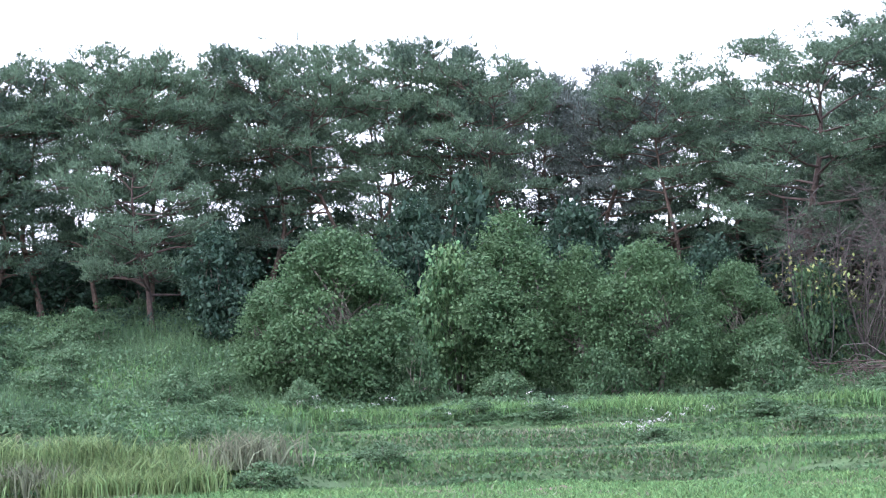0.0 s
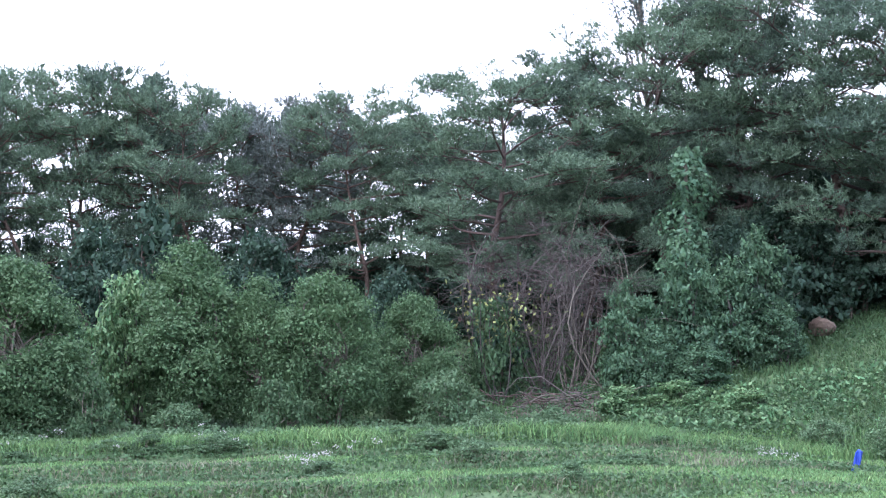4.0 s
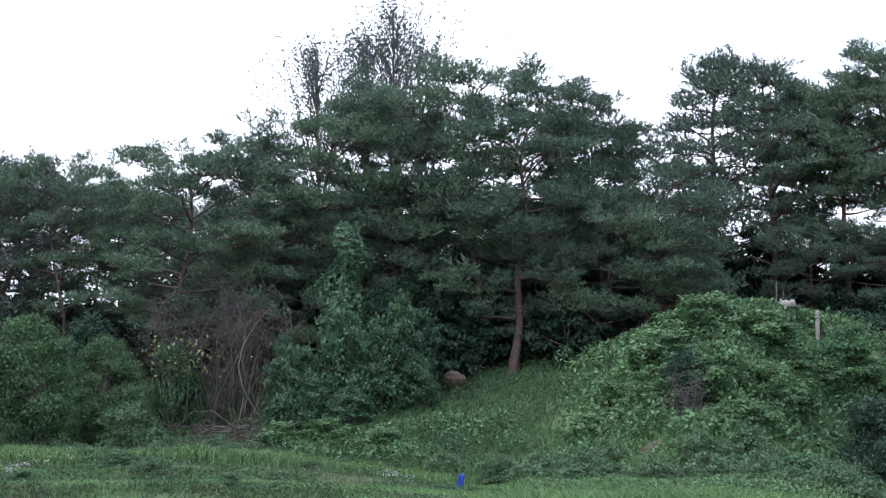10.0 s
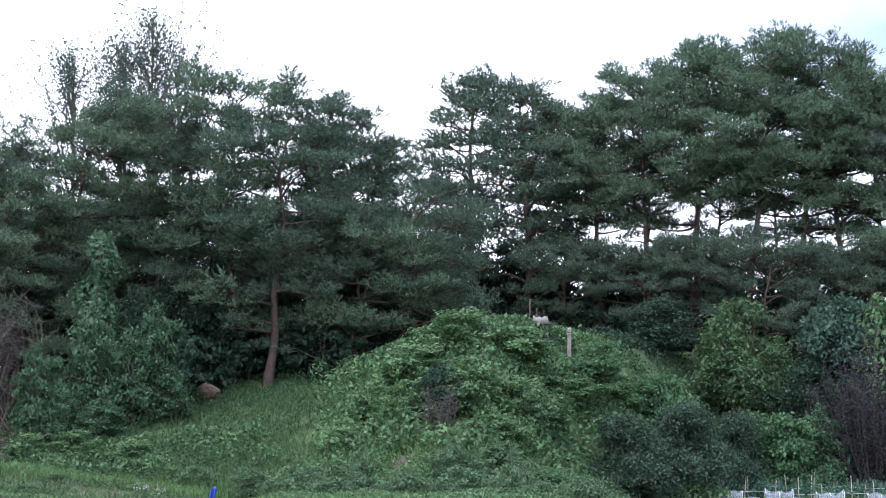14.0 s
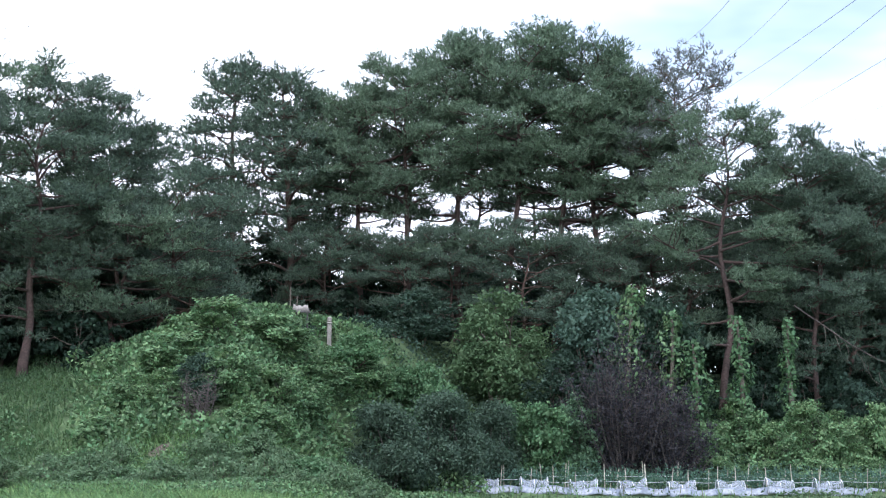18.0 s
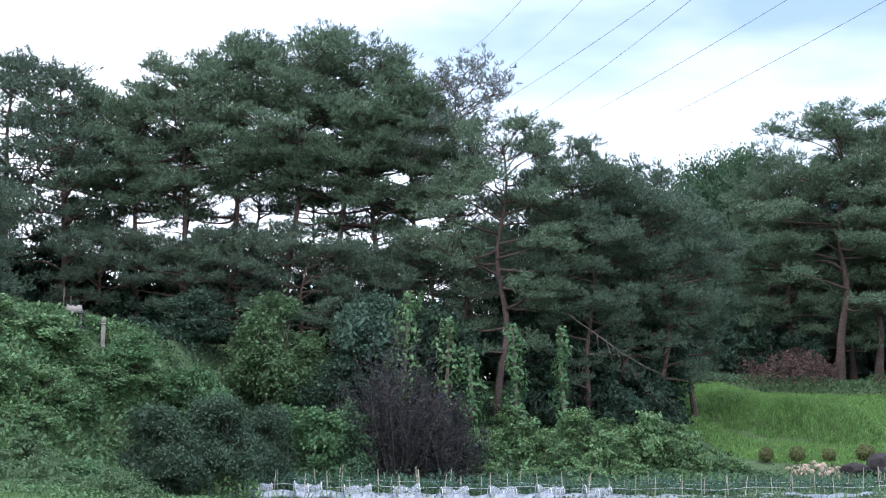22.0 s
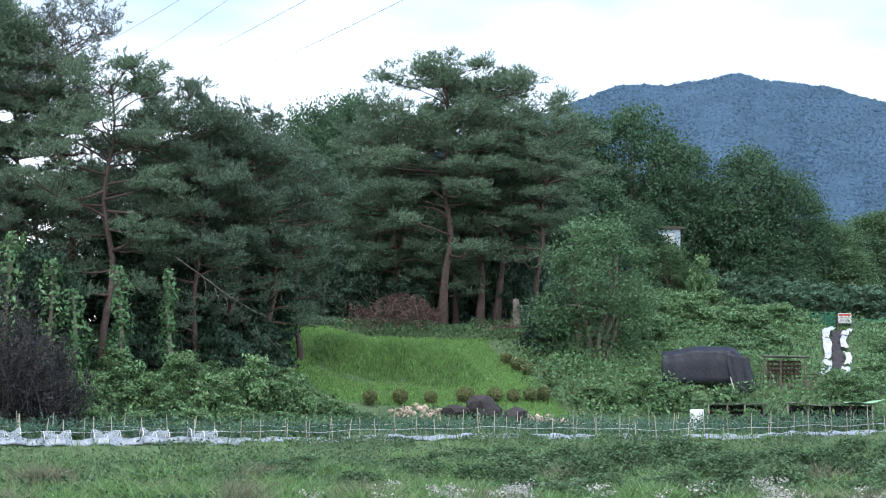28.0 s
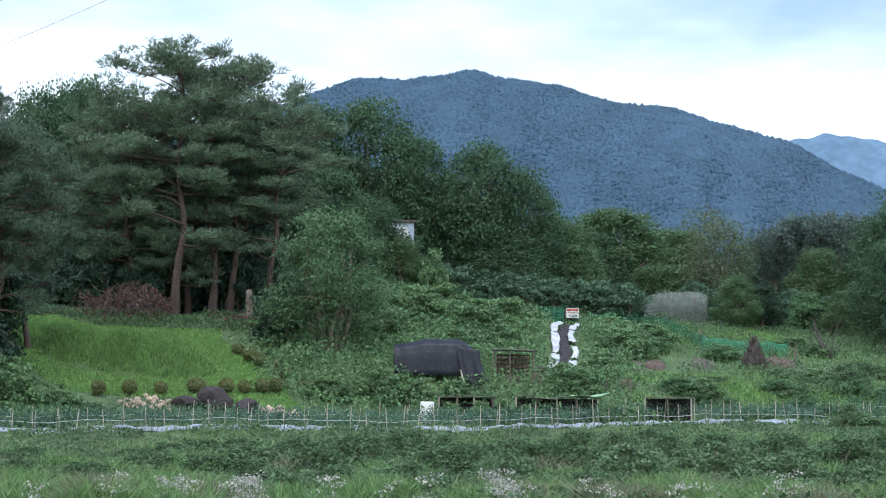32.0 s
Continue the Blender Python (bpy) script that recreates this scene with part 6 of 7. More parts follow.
def block(name, parent, mat, *dims, label="", **kw):
    return part(name, box(bmesh.new(), *dims, **kw), parent, label, mat)


def rod(name, parent, mat, a, b, radius, label="", sides=6):
    return part(name, mesh(name, *tubes([[(np.array(a, float), radius), ((np.array(a, float) + np.array(b, float)) / 2, radius * 0.97), (np.array(b, float), radius * 0.93)]], sides), mat), parent, label)


def placed(name, az, r, label, category, group="", z=None, turn=0.0):
    x, y = polar(az, r)
    return thing(name, x, y, ground_z(x, y) if z is None else z, label, category, group, -az + turn)


def sheet(fx, nu, nv, thick=0.02):
    """A closed thin sheet from a function of u, v in 0..1."""
    top = [fx(i / (nu - 1), j / (nv - 1)) for j in range(nv) for i in range(nu)]
    V = np.array(top + [(x, y + thick, z - thick) for x, y, z in top])
    q, n = [], nu * nv
    for j in range(nv - 1):
        for i in range(nu - 1):
            k = j * nu + i
            q += [(k, k + 1, k + 1 + nu, k + nu), (n + k, n + k + nu, n + k + 1 + nu, n + k + 1)]
    for i in range(nu - 1):
        q += [(i, n + i, n + i + 1, i + 1), ((nv - 1) * nu + i, (nv - 1) * nu + i + 1, n + (nv - 1) * nu + i + 1, n + (nv - 1) * nu + i)]
    for j in range(nv - 1):
        q += [(j * nu, (j + 1) * nu, n + (j + 1) * nu, n + j * nu), (j * nu + nu - 1, n + j * nu + nu - 1, n + (j + 1) * nu + nu - 1, (j + 1) * nu + nu - 1)]
    return V, np.array(q)


def net_material(name, colour, cover):
    """See-through netting: a share of the light passes straight on."""
    m = material(name, colour, 0.8, 0.3, 1.2, 14, [c * 0.7 for c in colour], 0)
    n = m.node_tree.nodes
    clear = n.new("ShaderNodeBsdfTransparent")
    mx = n.new("ShaderNodeMixShader")
    mx.inputs[0].default_value = cover
    m.node_tree.links.new(clear.outputs[0], mx.inputs[1])
    m.node_tree.links.new(n["Principled BSDF"].outputs[0], mx.inputs[2])
    m.node_tree.links.new(mx.outputs[0], n["Material Output"].inputs["Surface"])
    return m


NETTING_PALE = net_material("pale_bird_net", (0.5, 0.55, 0.52), 0.1)
NETTING_GREEN = net_material("green_fence_net", (0.045, 0.26, 0.15), 0.4)
FILM_CLEAR = net_material("clear_tunnel_film", (0.6, 0.66, 0.74), 0.22)

LEAF_OLIVE = leaf("olive_leaves", (0.19, 0.215, 0.065), (0.12, 0.145, 0.05))
# the tarpaulin-covered store
tent = placed("tarpaulin_shelter", 58.1, 106, "low shelter draped in black tarpaulin, with a sagging flap", "shelter")


def cover_shape(u, v):
    x = -2.5 + 4.6 * u
    prof = [(-1.3, 0.15), (-1.2, 1.2), (-0.95, 1.72), (0.0, 1.98), (1.0, 1.8), (1.25, 1.1), (1.3, 0.0)]
    t = v * (len(prof) - 1)
    i = min(int(t), len(prof) - 2)
    y = prof[i][0] + (prof[i + 1][0] - prof[i][0]) * (t - i)
    z = prof[i][1] + (prof[i + 1][1] - prof[i][1]) * (t - i)
    z *= 1.04
    z *= 0.9 + 0.14 * smooth01(u / 0.45) - 0.42 * max(0.0, (u - 0.78) / 0.22) ** 1.6
    fold = 0.05 * math.sin(u * 31) * (1 - abs(v - 0.5) * 1.2) + 0.06 * noise.noise(Vector((x * 1.6, y * 1.6, 4)))
    return x, y + fold, z + 0.05 * noise.noise(Vector((x * 2.3, y * 2, 1)))


part("tarpaulin", mesh("tarpaulin", *sheet(cover_shape, 46, 25), TARP), tent, "creased black tarpaulin")
tent.children[0].data.shade_smooth()


def flap_shape(u, v):
    x = 0.95 + 1.25 * u + 0.5 * v * v
    return x, -1.32 - 0.35 * v + 0.05 * math.sin(u * 14), 1.75 - 2.2 * v * (0.55 + 0.45 * (1 - abs(u - 0.4))) - 0.25 * u


part("flap", mesh("flap", *sheet(flap_shape, 18, 14), TARP), tent, "hanging tarpaulin flap")
rod("pole", tent, WOOD_PALE, (1.35, -1.75, -0.25), (1.15, -1.6, 0.45), 0.035, "white leaning pole")
for xx in (-2.2, 0.0, 2.0):
    rod("hoop_post", tent, WOOD_GREY, (xx, 0.9, -0.3), (xx, 0.9, 1.6), 0.04)

hut = placed("firewood_hut", 60.3, 107, "open wooden hut with a flat sheet roof and stacked boards", "hut", z=ground_z(*polar(60.3, 107)) + 0.45)
block("roof", hut, ROOF, -1.25, 1.35, -0.8, 1.0, 1.28, 1.35, label="rusty flat sheet roof", slope=-0.04)
for xx, yy in ((-1.1, -0.65), (-0.2, -0.65), (1.1, -0.65), (-1.1, 0.85), (1.1, 0.85)):
    rod("post", hut, WOOD_GREY, (xx, yy, -0.9), (xx, yy, 1.28), 0.045)
for i in range(9):
    block("board", hut, WOOD_GREY, -0.95 + i * 0.2, -0.8 + i * 0.2, 0.55, 0.6, -0.6, 1.0 + 0.12 * math.sin(i * 2.3))
for i in range(5):
    block("shelf_board", hut, BARK_RED, -0.9, 0.9, 0.2, 0.45, 0.1 + 0.22 * i, 0.2 + 0.22 * i)
crate = placed("slatted_crate", 61.05, 106.5, "small weathered slatted wooden crate", "crate")
for i in range(4):
    block("slat", crate, WOOD_GREY, -0.35, 0.35, -0.3, -0.26, 0.05 + i * 0.2, 0.18 + i * 0.2)
for xx in (-0.33, 0.33):
    block("side", crate, WOOD_GREY, xx - 0.02, xx + 0.02, -0.26, 0.3, -0.1, 0.85)
block("lid", crate, ROOF, -0.45, 0.45, -0.4, 0.4, 0.86, 0.9)


def low_shed(az, r, half, height, posts, seed, label):
    rng = random.Random(seed)
    x_, y_ = polar(az, r)
    ob = placed("low_shed", az, r, label, "shed", "low sheds beside the bed", z=ground_z(x_, y_) + 0.28)
    n = max(2, int(half * 2 / 0.9))
    for i in range(n):
        x0 = -half + 2 * half * i / n
        dz = rng.uniform(-0.05, 0.05)
        block("roof_sheet", ob, ROOF, x0, x0 + 2 * half / n + 0.06, -0.75, 0.9, height + dz, height + dz + 0.035, slope=rng.uniform(-0.06, 0.06))
    for i in range(posts):
        x = -half + 0.1 + (2 * half - 0.2) * i / max(1, posts - 1)
        rod("post", ob, WOOD_GREY if i % 2 else WOOD_PALE, (x, -0.65, -0.5), (x + rng.uniform(-0.05, 0.05), -0.65, height), 0.045)
        rod("post", ob, WOOD_GREY, (x, 0.75, -0.5), (x, 0.75, height), 0.045)
    # near-black board colour stands in for the shade inside the shed
    block("back_board", ob, TARP_SOIL, -half + 0.1, half - 0.1, 0.78, 0.83, -0.35, height - 0.05)
    return ob


low_shed(58.9, 99.5, 1.5, 1.0, 4, 1, "low open shed with a patched sheet roof, overgrown")
low_shed(61.6, 99.6, 2.2, 1.05, 5, 2, "long low open shed with a sagging sheet roof")
low_shed(64.9, 100, 1.3, 1.1, 3, 3, "low open timber shed with a dark sheet roof")
cab = placed("white_cabinet", 57.75, 98.8, "small white metal cabinet beside the shed", "cabinet", z=ground_z(*polar(57.75, 98.8)) + 0.28)
block("body", cab, WHITE, -0.35, 0.35, -0.3, 0.3, -0.4, 0.78, bevel=0.02)
block("door", cab, WHITE, -0.31, 0.31, -0.325, -0.302, 0.02, 0.72, bevel=0.006)
block("side_panel", cab, BLUE, 0.352, 0.37, -0.25, 0.25, 0.02, 0.72, label="bluish side panel", bevel=0.004)
gs = placed("green_tarpaulin", 62.6, 99.2, "pale green tarpaulin laid over the shed roof", "tarpaulin", z=ground_z(*polar(62.6, 99.2)) + 1.44)
part("sheet", mesh("sheet", *sheet(lambda u, v: (-1.0 + 2 * u, -0.6 + 1.2 * v, 0.06 * math.sin(u * 7 + v * 3) + 0.16 * u * u), 14, 8), material("pale_green_sheet", (0.3, 0.5, 0.3), 0.6, 0.15, 2, 9, (0.24, 0.42, 0.26), 0.2)), gs)

# the matted path with white sheets
def path_az(r):
    return 61.66 + 0.0115 * (r - 111) + 0.11 * math.sin((r - 111) * 0.25)


def white_strip(r0, r1, side, seed):
    """A crumpled white sheet along one edge of the path."""
    def shape(u, v):
        r = r0 + (r1 - r0) * u
        off = side * (0.58 + 0.05 * math.sin(r * 0.35 + seed)) + (v - 0.5) * (0.46 + 0.1 * math.sin(r * 0.5 + seed * 2) + 0.05 * math.sin(r * 1.3 + v * 3))
        az = path_az(r) + math.degrees(off / r)
        x, y = polar(az, r)
        return x, y, ground_z(x, y) + 0.3 + 0.018 * math.sin(r * 1.9 + v * 5 + seed) + 0.03 * math.sin(v * 9 + r)
    tagged(new("white_ground_sheet", mesh("white_ground_sheet", *sheet(shape, 40, 7, 0.015), SHEET_WORN)), "crumpled white plastic sheet laid along the path", "sheet", "sheets along the path")


for side, runs in ((-1, ((112, 117.5), (118.2, 127), (127.5, 136.5))), (1, ((111, 115.5), (116.6, 121.5), (124, 130), (130.6, 137.5)))):
    for k, (r0, r1) in enumerate(runs):
        white_strip(r0, r1, side, k + 3 * side)
for i in range(7):
    az = path_az(113 + i * 3.8)
    tagged(ground_patch("path_mat", az, 113 + i * 3.8, 0.8, 4.8, TARP_SOIL, "dark trodden path up the slope", "path", 60 + i, 0.13, 0.15), kind="structure")

# notice and gate at the top of the path
notice = placed("notice_board", 62.05, 138, "white notice banner with a red heading on posts", "sign", z=ground_z(*polar(62.05, 138)))
block("panel", notice, WHITE, -0.45, 0.45, -0.02, 0.02, 0.62, 1.32, bevel=0.006)
block("heading", notice, RED, -0.41, 0.41, -0.032, -0.024, 1.12, 1.28, label="red heading band", bevel=0.002)
for i, (w_, z_) in enumerate(((0.36, 1.0), (0.31, 0.9), (0.34, 0.8), (0.25, 0.71))):
    block("text_line", notice, RED if i == 0 else STONE_GREY, -w_, w_, -0.03, -0.024, z_ - 0.018, z_ + 0.018, bevel=0.0)
for xx in (-0.5, 0.5):
    rod("post", notice, WOOD_GREY, (xx, 0.06, -0.8), (xx, 0.06, 1.35), 0.03)
gate = placed("net_gate", 61.35, 137.5, "low gate of green poles and netting", "gate")
for xx in (-1.0, -0.35, 0.35, 1.0):
    rod("post", gate, NET_GREEN, (xx, 0, -0.2), (xx, 0, 1.25), 0.035)
for zz in (0.4, 0.8, 1.15):
    rod("rail", gate, NET_GREEN, (-1.0, 0, zz), (1.0, 0, zz), 0.025)
part("net", mesh("net", *sheet(lambda u, v: (-1 + 2 * u, 0.03, 0.1 + v), 10, 6, 0.004), NETTING_GREEN), gate)


def net_fence(points, height, label, seed, mat=NETTING_GREEN):
    """Netting from post to post along bearings and distances."""
    ob = tagged(new("net_fence"), label, "fence")
    spots = []
    for (a0, r0), (a1, r1) in zip(points, points[1:]):
        k = max(2, int(math.dist(polar(a0, r0), polar(a1, r1)) / 1.6))
        spots += [polar(a0 + (a1 - a0) * i / k, r0 + (r1 - r0) * i / k) for i in range(k)]
    spots.append(polar(*points[-1]))
    rng = random.Random(seed)
    for i, (x, y) in enumerate(spots):
        z = ground_z(x, y)
        rod("post", ob, NET_GREEN, (x, y, z - 0.3), (x + rng.uniform(-0.05, 0.05), y, z + height + 0.12), 0.028, sides=5)
        if i:
            px, py = spots[i - 1]
            fx = lambda u, v: (px + (x - px) * u, py + (y - py) * u, ground_z(px + (x - px) * u, py + (y - py) * u) + 0.05 + (height + 0.04 * math.sin(u * 6.28 + i) - 0.1 * math.sin(u * 3.14)) * v)
            part("net_panel", mesh("net_panel", *sheet(fx, 7, 4, 0.004), mat), ob)
    return ob


net_fence([(62.5, 139), (64.0, 142), (64.8, 139.5), (65.4, 134), (65.9, 129.5), (67.2, 129), (68.4, 130.5)], 0.95, "low green netting fence on thin posts along the terrace", 1)
net_fence([(52.9, 121), (54.4, 122), (56.0, 124)], 1.0, "green netting fence behind the airy tree", 2)
net_fence([(68.7, 124), (69.6, 122), (70.8, 120.5)], 0.5, "pale collapsed netting along the field's end", 3, NETTING_PALE)

# the net house
nh_ = placed("net_house", 65.1, 150, "rounded tunnel of pale bird netting over hoops", "net house")


def tunnel(u, v):
    a_ = math.pi * v
    return -2.4 + 4.8 * u, -1.5 * math.cos(a_), (2.75 - 0.35 * (2 * u - 1) ** 4 - 0.25 * (1 - u)) * math.sin(a_) ** 0.7


part("netting", mesh("netting", *sheet(tunnel, 20, 17, 0.004), NETTING_PALE), nh_)
for i in range(6):
    u = i / 5
    part("hoop", mesh("hoop", *tubes([[(np.array(tunnel(u, v)), 0.014) for v in np.linspace(0, 1, 15)]], 5), TWIG), nh_)
for i in (0, 1):
    part("end_net", mesh("end_net", *sheet(lambda u, v: (-2.4 + 4.8 * i, -1.5 * math.cos(math.pi * u), v * tunnel(i, u)[2]), 14, 5, 0.004), NETTING_PALE), nh_)
for i in range(5):
    bush("shade", 64.4 + 0.35 * i, 150, 1.9, 1.8 + 0.2 * math.sin(i * 2), "fruit bush inside the net house", "bush", "netted fruit bushes", 70 * i)

# the house among the trees
house = placed("house", 56.95, 142.5, "pale blue house wall half hidden among trees", "house", z=ground_z(*polar(56.95, 142.5)))
block("wall", house, HOUSE, -1.6, 0.8, 0, 3.5, -0.3, 6.3, bevel=0.02)
block("roof", house, BARK_RED, -1.8, 1.0, -0.2, 3.7, 6.3, 6.5, bevel=0.03)
block("window", house, WHITE, -0.5, 0.4, -0.03, 0.0, 5.2, 6.0, bevel=0.005)
bush("oak_b", 57.0, 139.5, 4.6, 5.2, "leafy tree hiding the lower house wall", "tree", name="broadleaf_tree", turn=70)
bush("oak", 56.2, 140, 4.0, 7.2, "leafy tree beside the house wall", "tree", name="broadleaf_tree", turn=170)
bush("kudzu_heap", 57.9, 138, 3.0, 4.6, "rounded bush of pale green creeper by the house", "creeper", turn=20)

# rough bits on the far slope
def boulder(name, az, r, size, mat, label, category="stone", group="", seed=0, sink=0.2, squash=0.75, z=None):
    bm = bmesh.new()
    bmesh.ops.create_icosphere(bm, subdivisions=2, radius=0.5)
    for v in bm.verts:
        k = 1 + 0.35 * noise.noise(v.co * 2.1 + Vector((seed * 3.1, seed, 0))) + 0.12 * noise.noise(v.co * 6 + Vector((seed, 0, 0)))
        v.co = Vector((v.co.x * size[0] * k, v.co.y * size[1] * k, v.co.z * size[2] * k))
    x, y = polar(az, r)
    me = bpy.data.meshes.new(name)
    bm.to_mesh(me); bm.free()
    me.materials.append(mat)
    ob = new(name, me)
    ob.matrix_basis = pose(x, y, (ground_z(x, y) if z is None else z) + size[2] * (0.5 - sink), 0, 0, seed * 57)
    return tagged(ob, label, category, group)


rng = np.random.default_rng(55)
stack = placed("straw_stack", 67.4, 124, "cone of dry grey-brown straw stalks", "straw")
a_ = rng.uniform(0, 2 * np.pi, 900)
h_ = rng.uniform(0, 1, 900) ** 1.4
P = np.stack([np.cos(a_) * 0.85 * (1 - h_), np.sin(a_) * 0.85 * (1 - h_), h_ * 1.7 - 0.1], 1)
part("stalk_mass", mesh("stalk_mass", *blades(rng, P, 0.65, 0.025, 0.25), TWIG), stack)
part("core", mesh("core", *tubes([[(np.array([0, 0, -0.1]), 0.8), (np.array([0, 0, 0.8]), 0.42), (np.array([0.05, 0, 1.9]), 0.06)]], 12), TWIG), stack)
boulder("field_stone", 66.1, 109, (1.2, 0.9, 0.8), SOIL, "pinkish-brown boulder at the field's edge", seed=6)
boulder("field_stone", 63.0, 107, (0.7, 0.6, 0.7), TWIG, "brown earth clod at the field's edge", seed=7)
boulder("white_sack", 69.0, 108, (0.35, 0.3, 0.25), WHITE, "small white plastic sack on the grass", "sack", seed=8)
boulder("white_sack", 64.8, 98.5, (0.34, 0.3, 0.3), WHITE, "small white plastic sack by the shed", "sack", seed=9)
for i, (az, r, h) in enumerate(((65.7, 133, 1.5), (66.6, 131, 1.1), (67.9, 130, 1.3), (68.6, 129, 1.6), (69.6, 132, 3.4))):
    dead_shrub(az, r, h, 0.5 * h, 5 if h < 2 else 9, 6, "cut-back bare fruit tree stump" if h < 2 else "bare brown withered shrub", 70 + i, BARK_GREY if h < 2 else TWIG, "bare_stump" if h < 2 else "dead_shrub", 0.07)

# ---- the burial lawn's border ----
BALLS = [(48.06, 97.2), (48.96, 97.8), (49.87, 98.2), (50.87, 99.2), (51.0, 100.2), (51.78, 100.2), (52.33, 100.6), (52.84, 101.2), (53.24, 101.8), (54.07, 102.4), (54.56, 102.8), (52.1, 111.6), (52.45, 109.6), (52.75, 108.2), (53.2, 106.4), (53.5, 104.6)]
rng = np.random.default_rng(61)
d_ = unit(rng.normal(size=(1500, 3)))
P = d_ * np.array([0.38, 0.38, 0.36]) * (1 - 0.35 * rng.uniform(0, 1, (1500, 1)) ** 2) + np.array([0, 0, 0.44])
GLOBE = (mesh("crown", *leaves(rng, P, 0.085, d_, 0.3, 0.6), LEAF_OLIVE), mesh("stem", *tubes([bow(rng, (0, 0, -0.1), (0.1 * math.cos(k), 0.1 * math.sin(k), 0.5), 0.02, 0.01) for k in range(5)], 4), TWIG))
for i, (az, r) in enumerate(BALLS):
    x, y = polar(az, r)
    gb = thing("globe_shrub", x, y, ground_z(x, y), "small clipped olive-green globe shrub beside the lawn", "shrub", "clipped globe shrubs", 40 * i, 1.02 + 0.12 * math.sin(i * 2.7))
    part("crown", GLOBE[0], gb), part("stem", GLOBE[1], gb)
rk = random.Random(8)
def rubble(az0, az1, r0, n, seed):
    heap = tagged(new("rubble_heap"), "heap of pale broken stones and brick before the lawn", "rubble", "rubble heaps")
    for i in range(n):
        az, r = rk.uniform(az0, az1), r0 + rk.uniform(-0.7, 0.7)
        s_ = rk.uniform(0.16, 0.36)
        x, y = polar(az, r)
        mid = 1 - abs((az - az0) / (az1 - az0) - 0.5) * 2
        ob = part("stone", RUBBLE[i % 5], heap)
        ob.matrix_basis = pose(x, y, ground_z(x, y) + rk.uniform(0.0, 0.1 + 0.2 * mid), rk.uniform(0, 360), rk.uniform(0, 360), rk.uniform(0, 360)) @ Matrix.Diagonal((s_ * 1.3, s_, s_ * 0.8, 1))


RUBBLE = []
for k in range(5):
    bm = bmesh.new()
    bmesh.ops.create_icosphere(bm, subdivisions=1, radius=0.5)
    for v in bm.verts:
        v.co *= 1 + 0.5 * noise.noise(v.co * 2.3 + Vector((k * 4.1, 0, k)))
    me = bpy.data.meshes.new("stone")
    bm.to_mesh(me); bm.free()
    me.materials.append(STONE)
    RUBBLE.append(me)
rubble(48.7, 50.2, 95.6, 60, 1)
rubble(52.5, 54.3, 95.8, 70, 2)
rubble(50.3, 52.5, 96.2, 25, 3)
boulder("tarp_mound", 50.6, 95.4, (1.7, 1.2, 0.75), TARP_SOIL, "low soil heap under a dark cover", "heap", "covered mounds", 11)
boulder("tarp_mound", 51.4, 95.7, (1.9, 1.5, 1.35), TARP_SOIL, "soil heap under a dark cover", "heap", "covered mounds", 12)
boulder("tarp_mound", 52.4, 95.3, (1.4, 1.1, 0.9), TARP_SOIL, "low soil heap under a dark cover", "heap", "covered mounds", 13)

# ---- markers on the overgrown mound ----
post_ = placed("stone_post", 28.44, 84.6, "slim carved granite post with a stepped cap", "post", z=6.75)
block("shaft", post_, STONE_GREY, -0.1, 0.1, -0.1, 0.1, -0.6, 0.72, bevel=0.03)
block("collar", post_, STONE_GREY, -0.125, 0.125, -0.125, 0.125, 0.722, 0.8, bevel=0.03)
block("cap", post_, STONE_GREY, -0.1, 0.1, -0.1, 0.1, 0.802, 1.04, bevel=0.05)
stand = placed("box_stand", 27.58, 84.2, "pale crumpled box on a dark stand", "stand", z=7.2)
block("top", stand, ROOF, -0.42, 0.42, -0.2, 0.2, 0.72, 0.8)
for xx in (-0.3, 0.3):
    block("leg", stand, ROOF, xx - 0.04, xx + 0.04, -0.1, 0.1, -0.5, 0.72)
part("box", mesh("box", *sheet(lambda u, v: (-0.36 + 0.72 * u, -0.15 + 0.3 * v, 0.82 + (0.2 + 0.09 * abs(2 * u - 1) ** 2 + 0.03 * math.sin(u * 19)) * (1 if 0.1 < v < 0.9 and 0.05 < u < 0.95 else 0)), 14, 9), STONE_GREY), stand, "pale crumpled sheet-covered box")
for k, (az, h) in enumerate(((27.25, 2.1), (27.45, 1.7))):
    pl = placed("thin_pole", az, 84.8, "thin grey wooden pole", "pole", "thin poles", z=7.0)
    rod("shaft", pl, BARK_GREY, (0, 0, -0.6), (0.03, 0, h), 0.03)
boulder("tomb_stone", 17.68, 87, (1.25, 0.7, 0.75), SOIL, "reddish-grey boulder below the old pine", seed=15, z=4.7)
bl = placed("blue_sheet", 17.85, 66, "crumpled blue plastic sheet stuck on the grass bank", "litter")
part("sheet", mesh("sheet", *sheet(lambda u, v: (-0.12 + 0.2 * u + 0.14 * v, 0.05 * math.sin(u * 9 + v * 5), 0.02 + 0.62 * v * (1 - 0.3 * abs(u - 0.5))), 8, 10), BLUE), bl)

# ---- the vegetable bed ----
BED0, ALONG, BACK = Vector((41.4, 68.5, 0)), Vector((0.870, -0.492, 0)), Vector((0.492, 0.870, 0))


def bed(s, d, z=0.0):
    p_ = BED0 + ALONG * s + BACK * d
    return Vector((p_.x, p_.y, ground_z(p_.x, p_.y) + z))


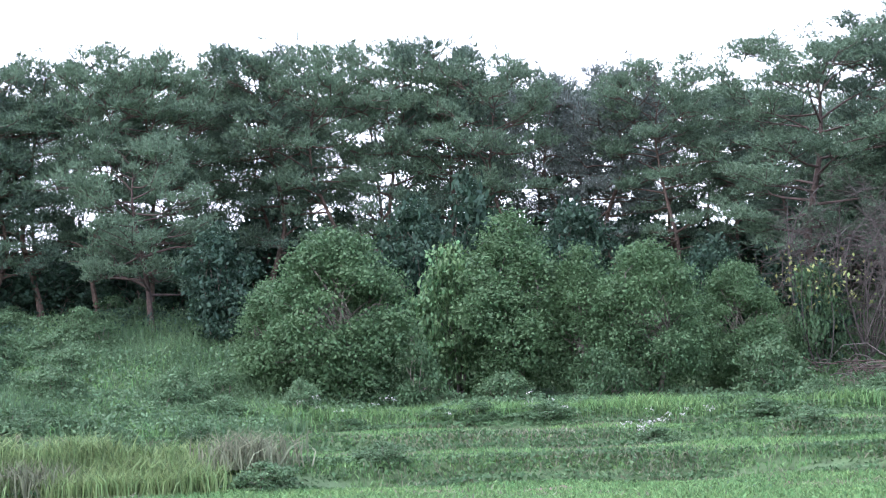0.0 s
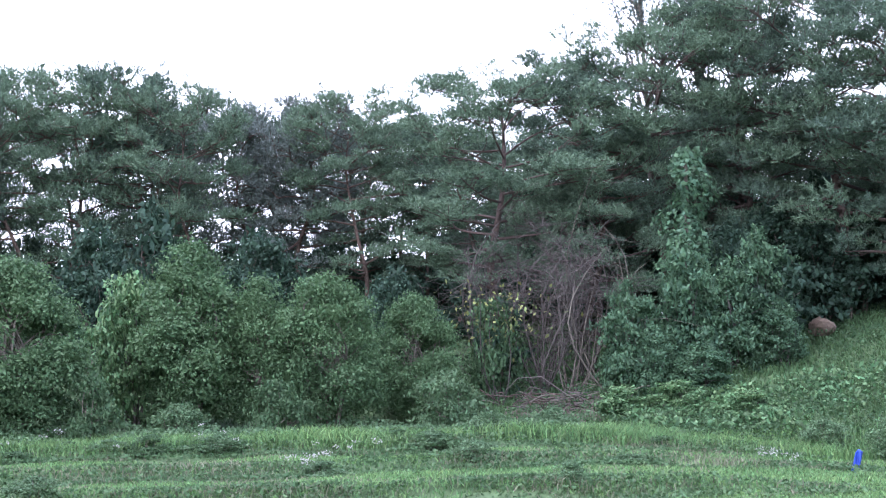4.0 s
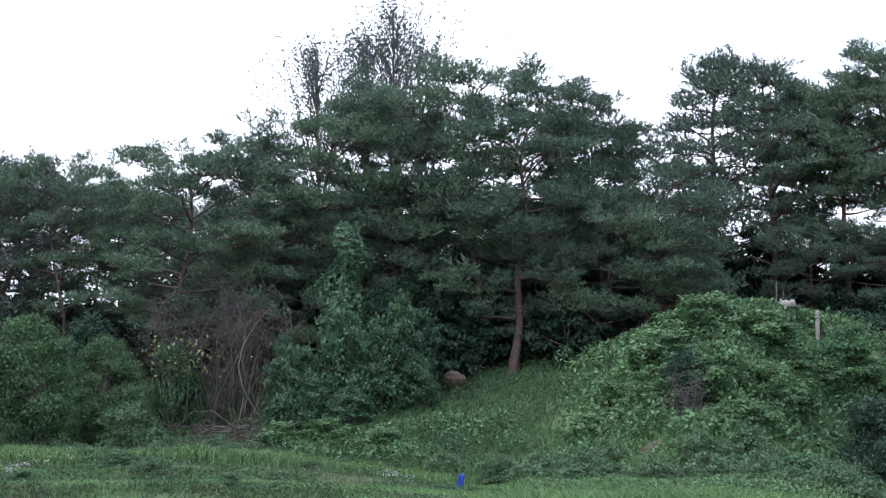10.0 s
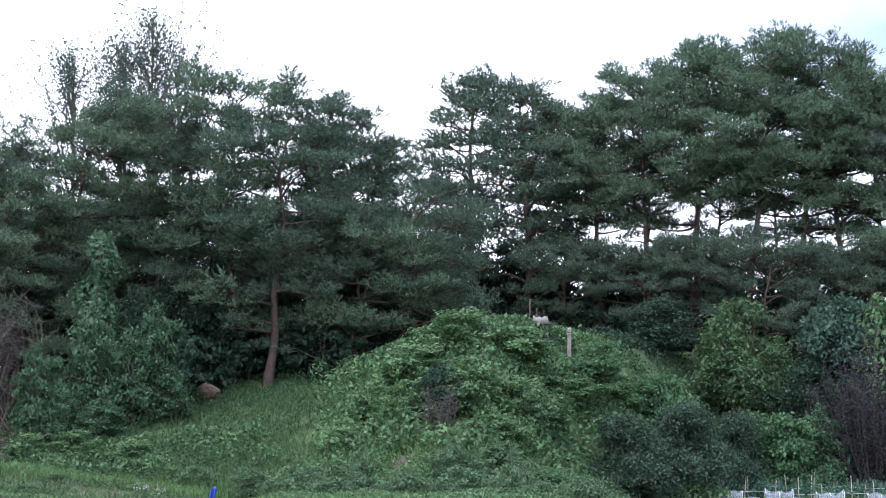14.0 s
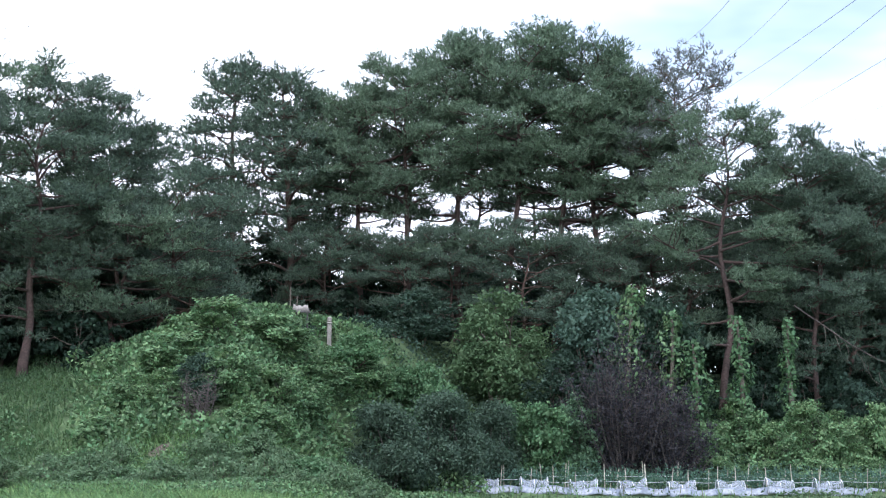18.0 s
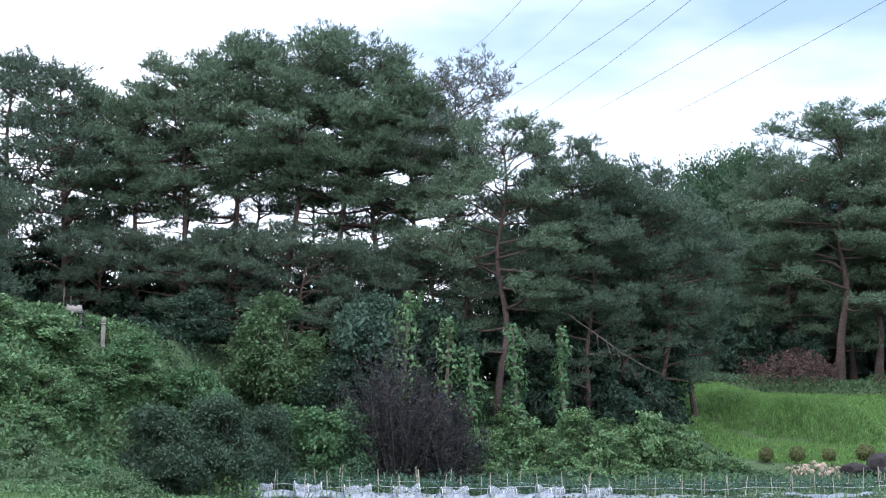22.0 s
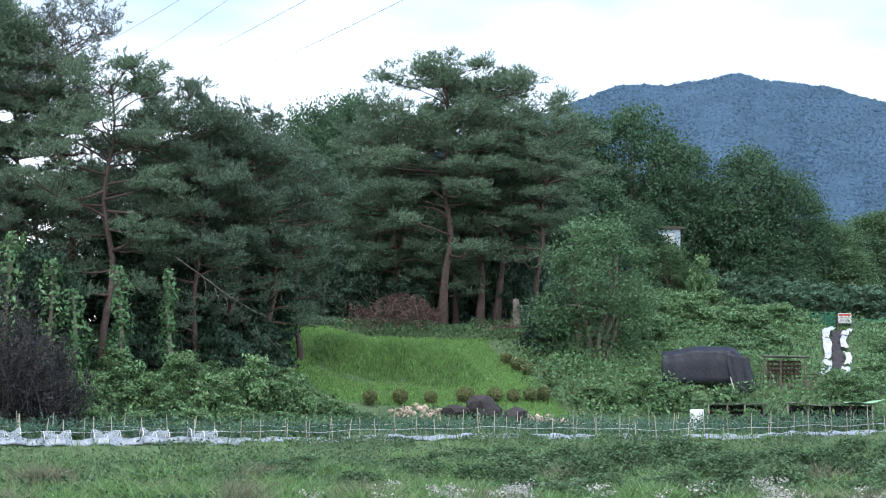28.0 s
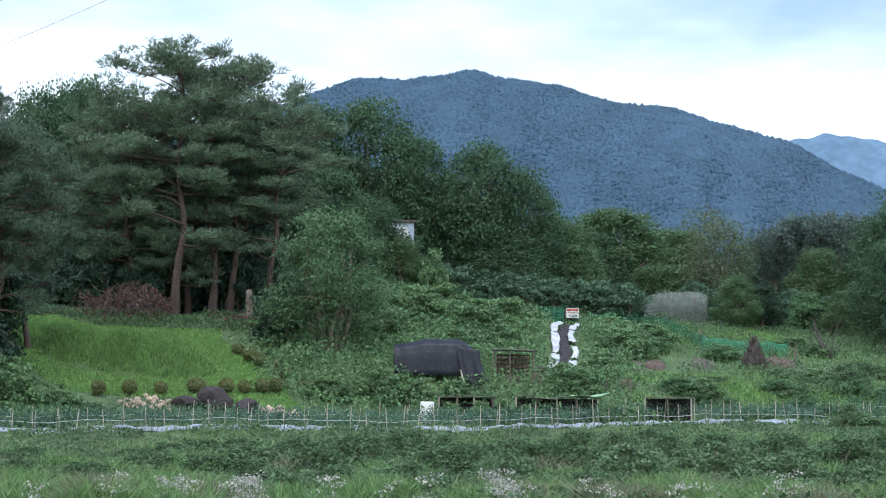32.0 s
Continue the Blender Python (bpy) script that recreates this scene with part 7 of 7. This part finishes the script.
BED_TURN = math.degrees(math.atan2(ALONG.y, ALONG.x))
stake_meshes = []
for k in range(4):
    rs = random.Random(k)
    stake_meshes.append(mesh("stake", *tubes([[(np.array([0, 0, -0.25]), 0.02), (np.array([rs.uniform(-0.02, 0.02), 0, 0.5]), 0.019), (np.array([rs.uniform(-0.05, 0.05), 0, 1.15]), 0.016)]], 5), WOOD_PALE))
rs = random.Random(3)
for row, (d, gap) in enumerate(((0.25, 1.0), (1.5, 1.35), (2.7, 1.9))):
    s_ = 0.0
    while s_ < 76:
        p_ = bed(s_, d + rs.uniform(-0.08, 0.08), rs.uniform(-0.12, 0.12))
        st_ = tagged(new("plant_stake", rs.choice(stake_meshes)), "thin pale wooden plant stake in the vegetable bed", "stake", "plant stakes")
        st_.matrix_basis = pose(*p_, rs.uniform(-5, 5), rs.uniform(-5, 5), rs.uniform(0, 360)) @ Matrix.Diagonal((1, 1, rs.uniform(0.8, 1.15), 1))
        s_ += gap * rs.uniform(0.7, 1.3)
for d, z in ((0.24, 0.5), (2.7, 0.7)):
    cord = tagged(new("cord", mesh("cord", *tubes([[(np.array(bed(s_, d, z + 0.04 * math.sin(s_ * 1.9))), 0.007) for s_ in np.arange(0, 76.5, 0.75)]], 4), WHITE)), "thin white cord strung from stake to stake", "cord", "plant cords")
rng = np.random.default_rng(77)
pts = []
for d in (0.75, 1.5, 2.25, 3.0, 3.75):
    for s_ in np.arange(0.2, 76, 0.42):
        if rng.uniform() < 0.1:
            continue
        c = np.array(bed(s_ + rng.normal() * 0.06, d, 0.62 + rng.normal() * 0.06))
        pts.append(c + rng.normal(size=(46, 3)) * np.array([0.2, 0.19, 0.23]) * rng.uniform(0.75, 1.2))
stuff("pepper_plants", mesh("pepper_plants", *leaves(rng, np.concatenate(pts), 0.13, None, 0.5, 0.9, 0.5), PEPPER), "rows of dark green pepper plants on mulched ridges", "vegetables")


def mulch(u, v):
    p_ = bed(-0.2 + 76.4 * u, -0.42 + 0.75 * v)
    return p_.x, p_.y, p_.z + 0.03 + 0.2 * math.sin(math.pi * min(1, v * 0.75)) + 0.05 * math.sin(u * 190) * math.sin(u * 71 + v * 3) + 0.03 * math.sin(u * 430)


tagged(new("mulch_film", mesh("mulch_film", *sheet(mulch, 300, 6, 0.01), FILM)), "pale plastic mulch film along the front ridge", "film")
# low tunnels of clear film at the near end of the bed
for i in range(9):
    s0 = 0.1 + i * 2.05
    p_ = bed(s0, -0.55)
    tn = thing("film_tunnel", p_.x, p_.y, p_.z, "low tunnel of whitish clear film over hoops", "tunnel", "film tunnels", BED_TURN)
    ln = 1.15
    shape = lambda u, v: (u * ln, 0.42 - 0.46 * math.cos(math.pi * v), (0.6 + 0.06 * math.sin(u * 11 + i) - 0.12 * math.sin(u * 3.14)) * math.sin(math.pi * v) ** 0.8 + 0.02)
    part("film", mesh("film", *sheet(shape, 16, 12, 0.006), FILM_CLEAR), tn)
    for u in (0.02, 0.5, 0.98):
        part("hoop", mesh("hoop", *tubes([[(np.array(shape(u, v)), 0.012) for v in np.linspace(0, 1, 11)]], 4), WHITE), tn)
    part("bank_film", mesh("bank_film", *sheet(lambda u, v: (u * 2.0, -0.08 - 0.22 * v + 0.04 * math.sin(u * 13), 0.26 - 0.28 * v + 0.05 * math.sin(u * 9 + i)), 12, 5, 0.008), FILM), tn, "white film skirt")

# ---- overhead wires ----
for i, (a0, e0, a1, e1) in enumerate(((44.41, 13.59, 39.96, 10.75), (51.74, 13.74, 44.92, 10.34), (48.82, 13.84, 42.19, 10.18), (45.94, 13.9, 41.5, 10.68), (42.64, 13.93, 40.64, 12.1), (40.79, 13.93, 39.34, 12.5))):
    d0, d1 = 85, 150
    q0 = np.array([*polar(a0, d0), 1.6 + d0 * math.tan(radians(e0))])
    q1 = np.array([*polar(a1, d1), 1.6 + d1 * math.tan(radians(e1))])
    way = q1 - q0
    line = [(q0 + way * t - np.array([0, 0, 0.9]) * 4 * (t * (1 - t)) * 0.15, 0.017) for t in np.linspace(-1.2, 1.3, 24)]
    tagged(new("power_line", mesh("power_line", *tubes([line], 4), WIRE)), "thin dark overhead power line against the sky", "wire", "power lines")
